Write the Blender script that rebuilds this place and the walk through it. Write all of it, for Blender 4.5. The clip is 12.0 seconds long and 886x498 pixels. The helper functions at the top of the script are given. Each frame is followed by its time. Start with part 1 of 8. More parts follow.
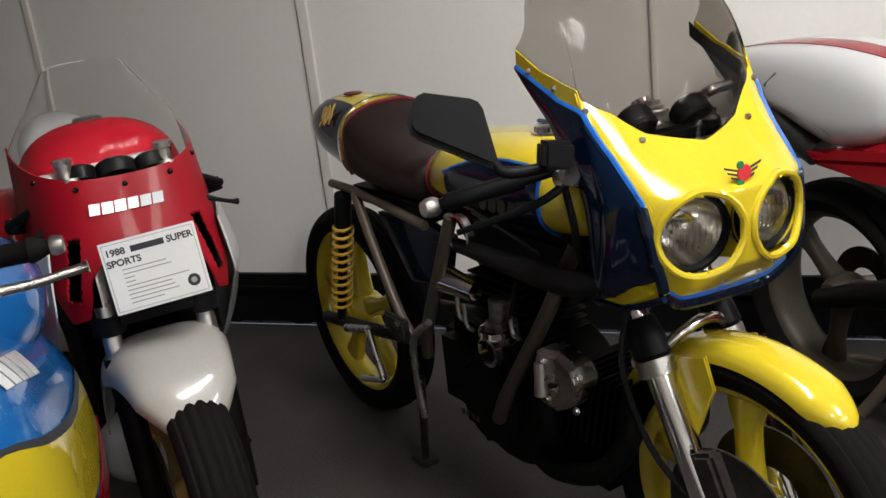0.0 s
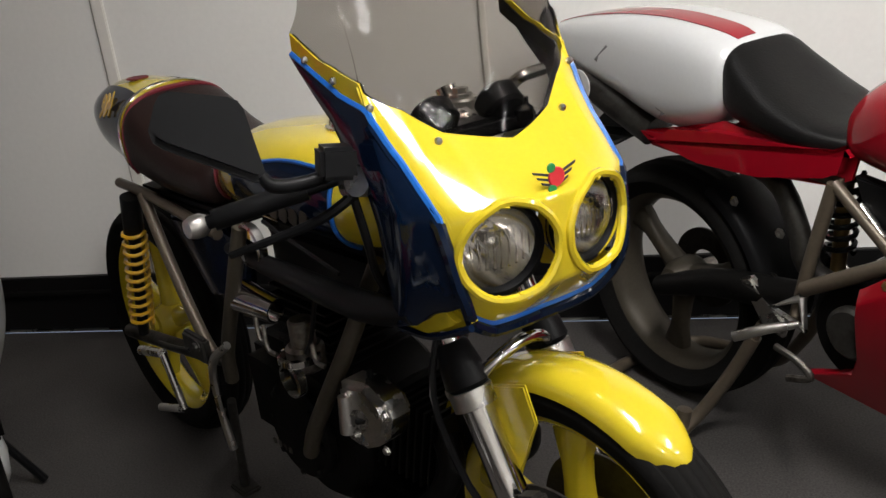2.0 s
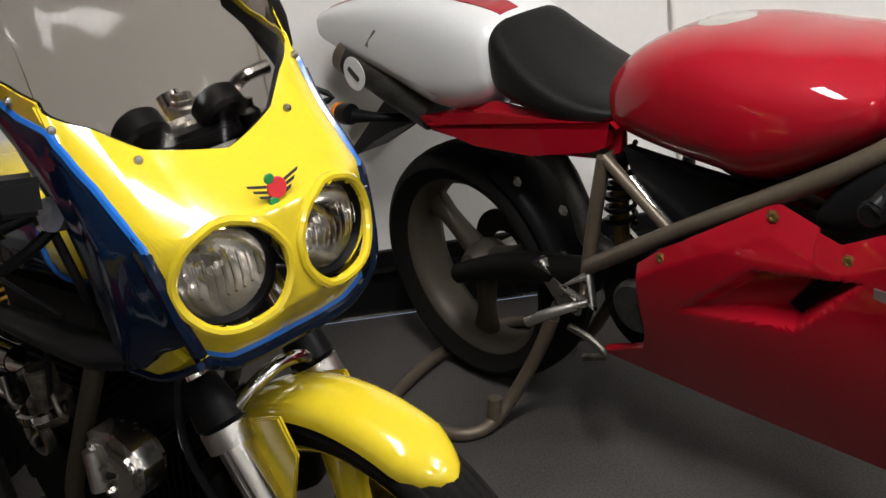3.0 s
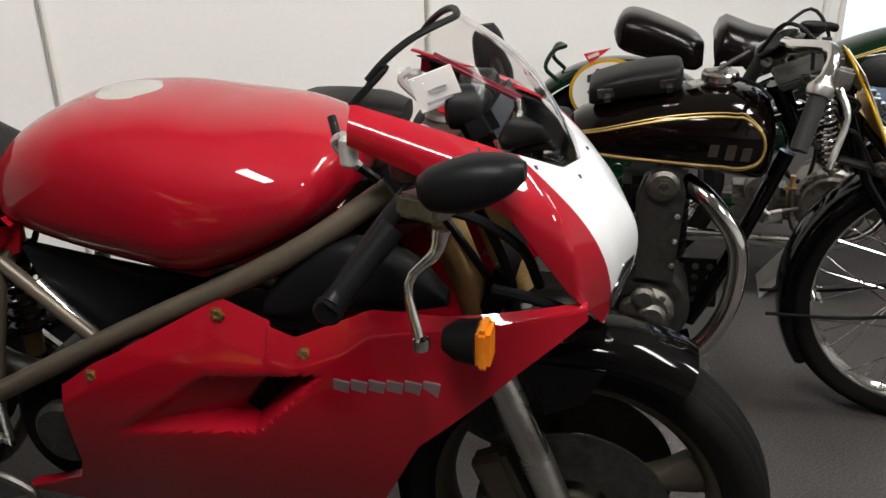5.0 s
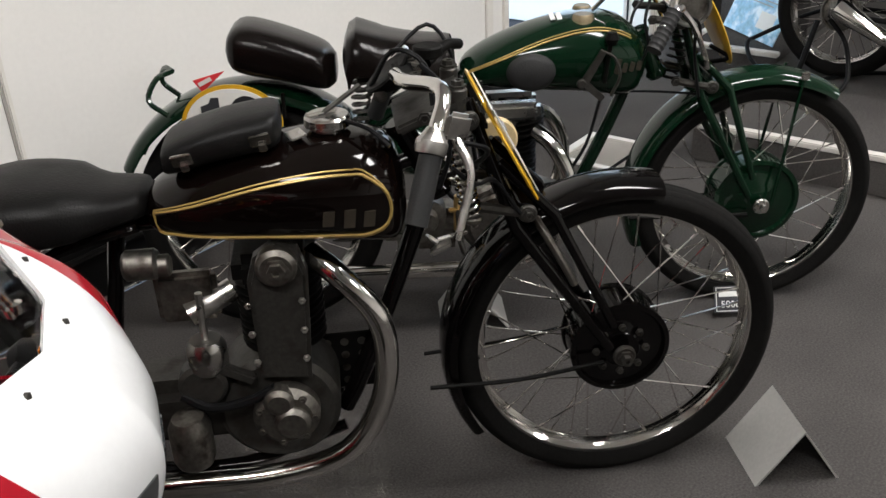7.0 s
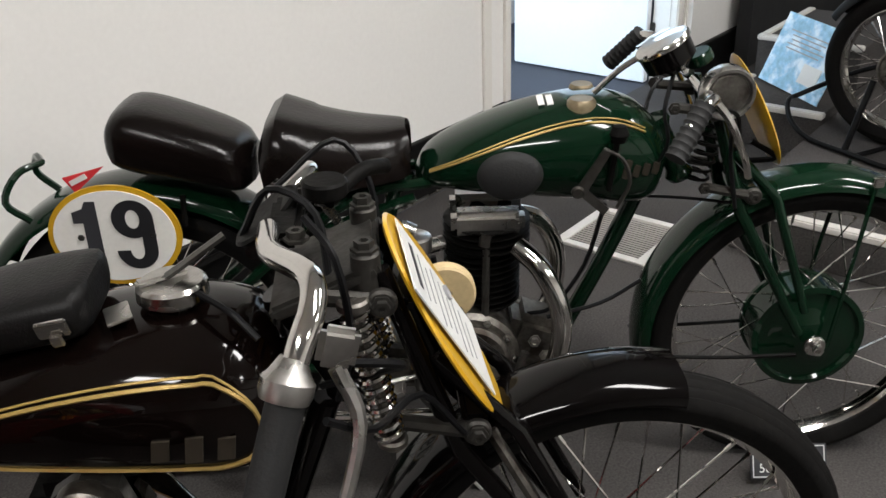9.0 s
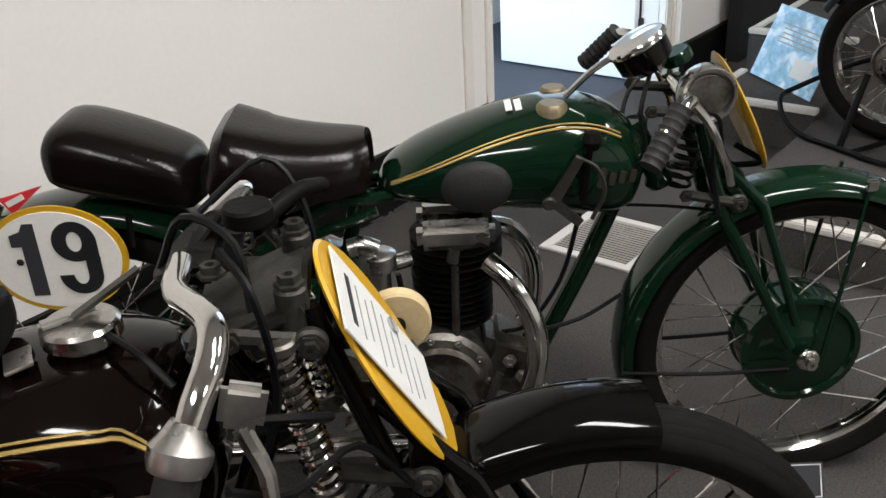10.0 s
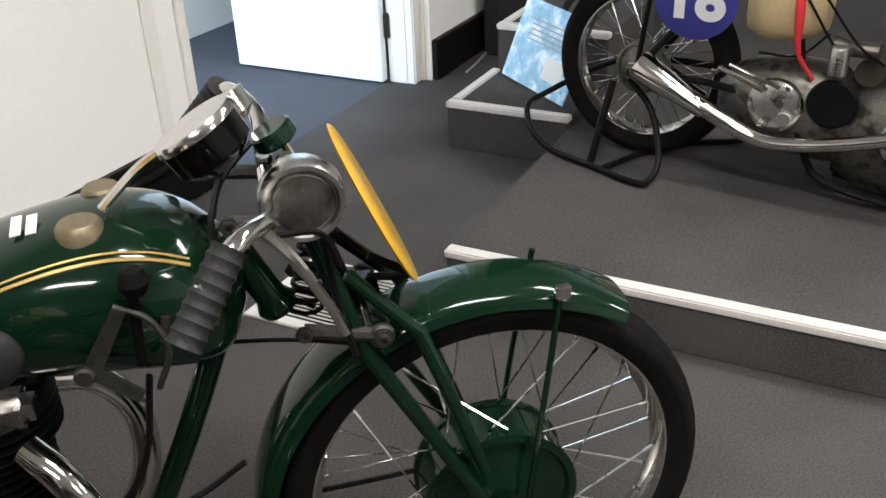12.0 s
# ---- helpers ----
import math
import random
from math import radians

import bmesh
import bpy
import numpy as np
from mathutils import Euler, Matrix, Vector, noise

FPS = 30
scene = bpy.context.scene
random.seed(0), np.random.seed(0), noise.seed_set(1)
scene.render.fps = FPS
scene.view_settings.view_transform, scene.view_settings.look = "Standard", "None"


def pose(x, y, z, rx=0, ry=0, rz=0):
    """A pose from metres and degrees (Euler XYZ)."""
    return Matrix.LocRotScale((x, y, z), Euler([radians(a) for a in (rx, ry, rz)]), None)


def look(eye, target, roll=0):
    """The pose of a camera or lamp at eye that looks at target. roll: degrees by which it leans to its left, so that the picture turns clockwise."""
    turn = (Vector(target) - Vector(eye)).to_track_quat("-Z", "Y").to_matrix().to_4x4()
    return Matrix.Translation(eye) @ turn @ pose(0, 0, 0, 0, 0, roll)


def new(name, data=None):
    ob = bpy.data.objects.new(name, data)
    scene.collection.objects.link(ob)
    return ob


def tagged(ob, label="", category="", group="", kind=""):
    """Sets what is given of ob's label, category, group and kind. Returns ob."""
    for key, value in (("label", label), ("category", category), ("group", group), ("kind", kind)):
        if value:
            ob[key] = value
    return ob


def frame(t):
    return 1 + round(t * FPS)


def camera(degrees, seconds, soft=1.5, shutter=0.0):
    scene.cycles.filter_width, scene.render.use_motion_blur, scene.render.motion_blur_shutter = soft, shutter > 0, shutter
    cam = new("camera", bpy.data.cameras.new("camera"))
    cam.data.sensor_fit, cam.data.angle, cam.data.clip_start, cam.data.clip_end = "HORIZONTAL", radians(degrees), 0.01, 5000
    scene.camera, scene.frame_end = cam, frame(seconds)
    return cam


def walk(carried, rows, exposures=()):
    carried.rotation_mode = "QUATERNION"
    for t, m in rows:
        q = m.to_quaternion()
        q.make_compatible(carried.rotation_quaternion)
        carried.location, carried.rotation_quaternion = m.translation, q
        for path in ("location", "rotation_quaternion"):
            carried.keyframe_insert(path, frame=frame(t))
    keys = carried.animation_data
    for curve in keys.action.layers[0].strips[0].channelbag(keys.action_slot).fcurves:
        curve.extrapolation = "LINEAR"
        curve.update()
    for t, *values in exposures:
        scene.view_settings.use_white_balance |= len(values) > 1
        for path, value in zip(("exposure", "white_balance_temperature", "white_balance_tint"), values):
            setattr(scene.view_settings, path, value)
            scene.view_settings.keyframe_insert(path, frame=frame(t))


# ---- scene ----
cam = camera(50.9, 12.0)
PATH = [
    (0, (1.94, 0.141, 1.352), (1.134, 1.869, 0.749), -6.7),
    (0.5, (1.825, 0.247, 1.37), (1.204, 2.039, 0.734), -5.7),
    (1, (1.784, 0.339, 1.353), (1.246, 2.143, 0.679), -4.6),
    (1.5, (1.862, 0.377, 1.35), (1.332, 2.178, 0.659), -5.2),
    (2, (1.977, 0.442, 1.34), (1.43, 2.231, 0.633), -6.7),
    (2.5, (2.069, 0.511, 1.329), (1.562, 2.299, 0.59), -9.0),
    (3, (2.117, 0.598, 1.312), (1.866, 2.422, 0.531), -9.5),
    (3.5, (2.099, 0.686, 1.345), (2.308, 2.493, 0.512), -6.4),
    (3.7, (2.072, 0.723, 1.343), (2.469, 2.495, 0.505), -5.0),
    (5.3, (2.183, 0.854, 1.329), (3.144, 2.39, 0.483), -2.1),
    (5.5, (2.248, 0.86, 1.332), (3.214, 2.389, 0.479), -3.0),
    (6, (2.385, 0.881, 1.312), (3.482, 2.319, 0.458), -4.6),
    (6.5, (2.5, 0.954, 1.331), (3.758, 2.236, 0.45), -2.9),
    (7, (2.659, 1.064, 1.348), (3.979, 2.245, 0.418), -2.4),
    (7.2, (2.721, 1.058, 1.342), (4.045, 2.246, 0.427), -2.8),
    (8.8, (3.167, 1.301, 1.314), (4.479, 2.518, 0.421), -2.5),
    (9, (3.198, 1.359, 1.307), (4.502, 2.587, 0.416), -1.9),
    (9.5, (3.233, 1.422, 1.288), (4.535, 2.654, 0.401), -2.2),
    (10, (3.321, 1.388, 1.284), (4.622, 2.617, 0.391), -3.1),
    (10.5, (3.497, 1.257, 1.29), (4.754, 2.519, 0.38), -3.9),
    (11, (3.659, 1.248, 1.257), (4.969, 2.467, 0.363), -4.0),
    (11.5, (3.807, 1.376, 1.261), (5.222, 2.437, 0.326), -2.6),
    (12, (3.957, 1.449, 1.249), (5.449, 2.375, 0.29), -2.3),
]
EXPOSURES = [(0, 0.28), (3.7, 0.22), (6, 0.14), (9.5, 0.02), (10.5, 0.06), (12, 0.34)]
walk(cam, [(t, look(eye, target, roll)) for t, eye, target, roll in PATH], EXPOSURES)

# ---- world and lights ----
world = bpy.data.worlds.new("world")
world.use_nodes = True
scene.world = world
world.node_tree.nodes["Background"].inputs[0].default_value = (0.6, 0.75, 1.0, 1)
world.node_tree.nodes["Background"].inputs[1].default_value = 0.35
LAMP_POWER = 47.0
WINDOW_POWER = 95.0
LIGHTS = [(2.15, 1.15, 94.4), (4.4, 1.25, 94.4), (6.3, 0.9, 94.4), (4.2, -1.9, 94.4), (7.2, -1.9, 94.4)]


# ---- materials ----
def mat(name, color, rough=0.5, metal=0.0, vary=0.08, scale=6.0, fine=120.0, bump=0.0, coat=0.0, trans=0.0, ior=1.45, rvary=0.1, stain=None, stain_at=0.62, alpha=1.0, sheen=0.0, spec=0.5):
    """A procedural surface: base colour broken by two scales of noise, roughness variation and fine relief."""
    m = bpy.data.materials.new(name)
    m.use_nodes = True
    nt = m.node_tree
    b = nt.nodes["Principled BSDF"]
    co = nt.nodes.new("ShaderNodeTexCoord")
    n1 = nt.nodes.new("ShaderNodeTexNoise")
    n1.inputs["Scale"].default_value, n1.inputs["Detail"].default_value = scale, 6
    n2 = nt.nodes.new("ShaderNodeTexNoise")
    n2.inputs["Scale"].default_value, n2.inputs["Detail"].default_value = fine, 3
    nt.links.new(co.outputs["Object"], n1.inputs["Vector"])
    nt.links.new(co.outputs["Object"], n2.inputs["Vector"])
    mix = nt.nodes.new("ShaderNodeMath")
    mix.operation = "ADD"
    nt.links.new(n1.outputs["Fac"], mix.inputs[0])
    nt.links.new(n2.outputs["Fac"], mix.inputs[1])
    ramp = nt.nodes.new("ShaderNodeMapRange")
    ramp.inputs["From Min"].default_value, ramp.inputs["From Max"].default_value = 0.6, 1.4
    ramp.inputs["To Min"].default_value, ramp.inputs["To Max"].default_value = 1 - vary, 1 + vary
    nt.links.new(mix.outputs[0], ramp.inputs["Value"])
    sc = nt.nodes.new("ShaderNodeVectorMath")
    sc.operation = "SCALE"
    sc.inputs[0].default_value = color
    nt.links.new(ramp.outputs[0], sc.inputs["Scale"])
    last = sc.outputs[0]
    if stain:
        sm = nt.nodes.new("ShaderNodeMix")
        sm.data_type = "RGBA"
        sr = nt.nodes.new("ShaderNodeMapRange")
        sr.inputs["From Min"].default_value, sr.inputs["From Max"].default_value = stain_at - 0.08, stain_at + 0.08
        nt.links.new(n1.outputs["Fac"], sr.inputs["Value"])
        nt.links.new(sr.outputs[0], sm.inputs[0])
        nt.links.new(last, sm.inputs[6])
        sm.inputs[7].default_value = (*stain, 1)
        last = sm.outputs[2]
    nt.links.new(last, b.inputs["Base Color"])
    rr = nt.nodes.new("ShaderNodeMapRange")
    rr.inputs["From Min"].default_value, rr.inputs["From Max"].default_value = 0.3, 0.7
    rr.inputs["To Min"].default_value, rr.inputs["To Max"].default_value = max(0.0, rough - rvary * rough), min(1.0, rough + rvary * rough * 2)
    nt.links.new(n1.outputs["Fac"], rr.inputs["Value"])
    nt.links.new(rr.outputs[0], b.inputs["Roughness"])
    b.inputs["Metallic"].default_value = metal
    b.inputs["Coat Weight"].default_value = coat
    b.inputs["Coat Roughness"].default_value = 0.025
    b.inputs["Transmission Weight"].default_value = trans
    b.inputs["IOR"].default_value = ior
    b.inputs["Alpha"].default_value = alpha
    b.inputs["Sheen Weight"].default_value = sheen
    b.inputs["Specular IOR Level"].default_value = spec
    if bump:
        bp = nt.nodes.new("ShaderNodeBump")
        bp.inputs["Strength"].default_value, bp.inputs["Distance"].default_value = bump, 0.002
        nt.links.new(n2.outputs["Fac"], bp.inputs["Height"])
        nt.links.new(bp.outputs[0], b.inputs["Normal"])
    return m


def glow(name, color, strength):
    m = bpy.data.materials.new(name)
    m.use_nodes = True
    b = m.node_tree.nodes["Principled BSDF"]
    b.inputs["Base Color"].default_value = (0.9, 0.9, 0.9, 1)
    b.inputs["Emission Color"].default_value = (*color, 1)
    b.inputs["Emission Strength"].default_value = strength
    return m


CARPET = mat("carpet", (0.062, 0.0575, 0.0555), 0.95, vary=0.55, scale=1.7, fine=190, bump=1.0, stain=(0.072, 0.067, 0.064), stain_at=0.68, spec=0.1)
CARPET_BLUE = mat("dark_carpet", (0.05, 0.055, 0.07), 0.95, vary=0.3, scale=3, fine=350, bump=0.7)
WALL = mat("wall_paint", (0.84, 0.82, 0.79), 0.75, vary=0.03, scale=1.3, fine=60, bump=0.06)
TRIM = mat("trim_paint", (0.78, 0.75, 0.70), 0.5, vary=0.03, scale=3, fine=60, bump=0.05)
SKIRT = mat("black_skirting", (0.005, 0.0047, 0.0047), 0.45, vary=0.3, scale=5, spec=0.2)
SEAM_SHADE = mat("joint_shadow", (0.40, 0.375, 0.345), 0.8)
CEIL = mat("ceiling_tile", (0.75, 0.74, 0.71), 0.9, vary=0.05, scale=4, fine=90, bump=0.3)
DOORP = mat("door_paint", (0.80, 0.82, 0.84), 0.45, vary=0.03, scale=2)
CLOTH = mat("black_cloth", (0.012, 0.012, 0.013), 0.95, vary=0.3, scale=10, bump=0.3)
NOSING = mat("white_nosing", (0.60, 0.575, 0.54), 0.45, vary=0.08, scale=12, stain=(0.5, 0.47, 0.44), stain_at=0.68)
LAMP = glow("lamp_diffuser", (1.0, 0.98, 0.955), LAMP_POWER)

YEL = mat("yellow_paint", (0.58, 0.45, 0.02), 0.16, vary=0.04, scale=4, coat=1.0, rvary=0.2)
YEL2 = mat("ochre_plate_paint", (0.55, 0.31, 0.014), 0.35, vary=0.06, scale=8, coat=0.5)
NAVY = mat("navy_paint", (0.003, 0.008, 0.023), 0.16, vary=0.15, scale=5, coat=0.5, spec=0.1)
PIPE_BLUE = mat("blue_pinstripe", (0.01, 0.11, 0.42), 0.3, coat=0.6)
RED = mat("red_paint", (0.30, 0.003, 0.012), 0.42, vary=0.05, scale=4, coat=0.9, rvary=0.2, spec=0.1)
OLD_RED = mat("faded_red_paint", (0.30, 0.003, 0.012), 0.46, vary=0.07, scale=4, coat=0.04, rvary=0.2, spec=0.25)
WHITE = mat("white_paint", (0.66, 0.665, 0.67), 0.3, vary=0.03, scale=4, coat=0.8)
PEARL = mat("pearl_white_paint", (0.38, 0.365, 0.335), 0.3, vary=0.05, scale=6, coat=0.8)
BLACK = mat("black_enamel", (0.002, 0.0016, 0.0016), 0.12, vary=0.2, scale=4, coat=0.35, spec=0.08)
BROWNBLACK = mat("aged_black_enamel", (0.003, 0.0016, 0.0013), 0.13, vary=0.35, scale=5, coat=0.4, spec=0.08)
GREEN = mat("green_enamel", (0.0026, 0.0145, 0.0064), 0.16, vary=0.15, scale=5, coat=0.5, spec=0.12)
GILT = mat("faded_gilt", (0.034, 0.027, 0.019), 0.5, metal=0.2, vary=0.2, scale=40)
GOLD = mat("gold_line", (0.40, 0.27, 0.085), 0.35, metal=0.3)
CHROME = mat("chrome", (0.68, 0.66, 0.63), 0.09, metal=1.0, vary=0.08, scale=9, rvary=0.6)
ALU = mat("polished_aluminium", (0.48, 0.465, 0.44), 0.24, metal=1.0, vary=0.15, scale=14, rvary=0.5, bump=0.05)
CAST = mat("cast_aluminium", (0.20, 0.188, 0.168), 0.45, metal=1.0, vary=0.35, scale=22, bump=0.3, stain=(0.06, 0.05, 0.042), stain_at=0.57)
DULL = mat("dull_grey_casting", (0.055, 0.052, 0.047), 0.5, metal=0.7, vary=0.3, scale=20, bump=0.3, stain=(0.03, 0.026, 0.022), stain_at=0.58)
IRON = mat("black_iron", (0.004, 0.0037, 0.0034), 0.5, vary=0.4, scale=18, bump=0.3, spec=0.1)
SATIN = mat("satin_black_plastic", (0.006, 0.006, 0.0065), 0.4, vary=0.15, scale=8, bump=0.1, spec=0.14)
RUBBER = mat("tyre_rubber", (0.006, 0.0056, 0.0053), 0.7, vary=0.4, scale=10, bump=0.3, stain=(0.010, 0.009, 0.008), stain_at=0.66, spec=0.10)
VINYL = mat("black_vinyl", (0.006, 0.0057, 0.0057), 0.42, vary=0.15, scale=10, fine=260, bump=0.35, spec=0.2)
LEATHER = mat("worn_black_leather", (0.004, 0.0026, 0.0023), 0.2, vary=0.4, scale=7, fine=160, bump=0.25, spec=0.25)
BRONZE = mat("bronze_wheel_paint", (0.055, 0.046, 0.033), 0.5, metal=0.35, vary=0.2, scale=9)
TUBEPAINT = mat("bronze_frame_paint", (0.12, 0.096, 0.071), 0.4, metal=0.4, vary=0.15, scale=9)
CLEAR = mat("clear_screen", (0.96, 0.95, 0.94), 0.03, trans=1.0, ior=1.12, vary=0.01)
SMOKED = mat("smoked_screen", (0.52, 0.49, 0.46), 0.04, trans=1.0, ior=1.12, vary=0.02)
LENS = mat("lamp_lens", (0.93, 0.92, 0.90), 0.02, trans=1.0, ior=1.2, vary=0.03, fine=40, bump=0.1)
DARKLENS = mat("dark_lamp_cover", (0.03, 0.033, 0.036), 0.12, coat=1.0, vary=0.3)
AMBER = mat("amber_lens", (0.85, 0.25, 0.01), 0.25, coat=0.5)
PAPER = mat("printed_card", (0.72, 0.72, 0.70), 0.4, vary=0.03, scale=12, coat=0.3)
INK = mat("ink", (0.03, 0.03, 0.035), 0.6)
# grey for print, and for the painted shade of the cowl scoops
GREYINK_SHADE = mat("grey_ink_and_shade", (0.30, 0.30, 0.31), 0.6)
REDTAG = mat("red_tag", (0.62, 0.03, 0.04), 0.5)
GREENTAG = mat("green_enamel_badge", (0.02, 0.22, 0.06), 0.4)
PLATEW = mat("white_plate", (0.78, 0.76, 0.72), 0.4, vary=0.05, scale=9)
PLATEB = mat("blue_plate", (0.02, 0.022, 0.13), 0.35, vary=0.1)
PRINT = mat("blue_print", (0.30, 0.55, 0.75), 0.25, vary=0.35, scale=9, fine=30, coat=0.6, stain=(0.75, 0.85, 0.92), stain_at=0.55)
OLDBRASS = mat("dull_brass", (0.24, 0.19, 0.12), 0.45, metal=0.7, vary=0.2, scale=15)
LETTERGREY = mat("pale_lettering", (0.17, 0.125, 0.125), 0.4, vary=0.15, scale=20)
BRASS = mat("brass", (0.55, 0.38, 0.16), 0.35, metal=0.9, vary=0.2, scale=15)
CREAM = mat("cream_disc", (0.55, 0.42, 0.23), 0.5, vary=0.15, scale=12)
GREYRUB = mat("grey_rubber", (0.010, 0.010, 0.0103), 0.65, vary=0.2, scale=12, fine=200, bump=0.4)
STEELGREY = mat("grey_stand_steel", (0.40, 0.39, 0.37), 0.5, metal=0.2, vary=0.1, scale=8)
BROWNVINYL = mat("dark_brown_vinyl", (0.016, 0.009, 0.008), 0.38, vary=0.15, scale=10, fine=260, bump=0.35, spec=0.25)
BROWN = mat("maroon_piping", (0.12, 0.008, 0.015), 0.5)
BLUEP = mat("bright_blue_paint", (0.008, 0.11, 0.36), 0.25, coat=1.0)


# ---- mesh helpers ----
def part(name, bm, material, parent, label="", smooth=True, sharp=40):
    """Links a bmesh as one mesh object under a thing or a part."""
    me = bpy.data.meshes.new(name)
    bmesh.ops.recalc_face_normals(bm, faces=bm.faces)
    bm.to_mesh(me)
    bm.free()
    me.materials.append(material)
    if smooth:
        me.shade_smooth()
        me.set_sharp_from_angle(angle=radians(sharp))
    ob = new(name, me)
    if parent is not None:
        ob.parent = parent
    if label:
        tagged(ob, label)
    return ob


def thing(name, m, label, category, group="", kind=""):
    ob = new(name)
    ob.matrix_world = m
    return tagged(ob, label, category, group, kind)


def catmull(pts, n):
    out = []
    p = [np.array(q, float) for q in pts]
    p = [2 * p[0] - p[1]] + p + [2 * p[-1] - p[-2]]
    for i in range(1, len(p) - 2):
        for k in range(n):
            t = k / n
            out.append(0.5 * (2 * p[i] + (p[i + 1] - p[i - 1]) * t + (2 * p[i - 1] - 5 * p[i] + 4 * p[i + 1] - p[i + 2]) * t * t
                              + (3 * p[i] - p[i - 1] - 3 * p[i + 1] + p[i + 2]) * t ** 3))
    out.append(p[-2])
    return out


def loft(bm, rings, cap=True):
    vs = [[bm.verts.new(q) for q in r] for r in rings]
    n = len(vs[0])
    for a, b in zip(vs, vs[1:]):
        for i in range(n):
            bm.faces.new((a[i], a[(i + 1) % n], b[(i + 1) % n], b[i]))
    if cap:
        bm.faces.new(vs[0][::-1])
        bm.faces.new(vs[-1])
    return bm


def tube(bm, pts, r, seg=8, n=4):
    """A tube along a smooth path; r is one radius or one for each point."""
    rs = [r] * len(pts) if np.isscalar(r) else list(r)
    line = catmull([(*p, q) for p, q in zip(pts, rs)], n) if n > 1 else [np.array((*p, q), float) for p, q in zip(pts, rs)]
    P = [Vector(l[:3]) for l in line]
    rings, side = [], None
    for i, p in enumerate(P):
        d = (P[min(i + 1, len(P) - 1)] - P[max(i - 1, 0)]).normalized()
        if side is None:
            side = d.orthogonal().normalized()
        side = (side - d * side.dot(d)).normalized()
        up = d.cross(side)
        rr = max(1e-4, float(line[i][3]))
        rings.append([p + rr * (math.cos(a) * side + math.sin(a) * up) for a in (2 * math.pi * k / seg for k in range(seg))])
    return loft(bm, rings)


def lathe(bm, prof, c, axis="y", seg=32, closed=False, a0=0.0, a1=360.0):
    """Turns a profile of (radius, along) round an axis through c."""
    full = a1 - a0 >= 360
    rows = []
    n = seg if full else seg + 1
    for k in range(n):
        a = radians(a0 + (a1 - a0) * k / seg)
        row = []
        for rad, al in prof:
            u, v = rad * math.cos(a), rad * math.sin(a)
            q = {"y": (u, al, v), "x": (al, u, v), "z": (u, v, al)}[axis]
            row.append(bm.verts.new((c[0] + q[0], c[1] + q[1], c[2] + q[2])))
        rows.append(row)
    m = len(prof)
    for k in range(seg):
        a, b = rows[k], rows[(k + 1) % n]
        for i in range(m if closed else m - 1):
            bm.faces.new((a[i], b[i], b[(i + 1) % m], a[(i + 1) % m]))
    if not closed and full:
        for i in (0, m - 1):
            if prof[i][0] > 1e-4:
                bm.faces.new([r[i] for r in rows])
    return bm


def disc(bm, c, r, t, axis="y", seg=28, bev=0.003):
    return lathe(bm, [(1e-4, -t / 2), (r - bev, -t / 2), (r, -t / 2 + bev), (r, t / 2 - bev), (r - bev, t / 2), (1e-4, t / 2)], c, axis, seg)


def box(bm, c, s, bev=0.004, rot=(0, 0, 0)):
    g = bmesh.ops.create_cube(bm, size=1, matrix=pose(*c, *rot) @ Matrix.Diagonal((*s, 1)))
    if bev:
        es = {e for v in g["verts"] for e in v.link_edges}
        bmesh.ops.bevel(bm, geom=list(es), offset=bev, segments=2, affect="EDGES")
    return bm


def slab(bm, outline, y0, y1, bev=0.004):
    """An outline in x and z, as thick as y0 to y1."""
    a = [bm.verts.new((x, y0, z)) for x, z in outline]
    b = [bm.verts.new((x, y1, z)) for x, z in outline]
    n = len(outline)
    fs = [bm.faces.new(a), bm.faces.new(b[::-1])]
    for i in range(n):
        fs.append(bm.faces.new((a[i], b[i], b[(i + 1) % n], a[(i + 1) % n])))
    if bev:
        es = [e for e in {e for f in fs[:2] for e in f.edges}]
        bmesh.ops.bevel(bm, geom=es, offset=bev, segments=2, affect="EDGES")
    return bm


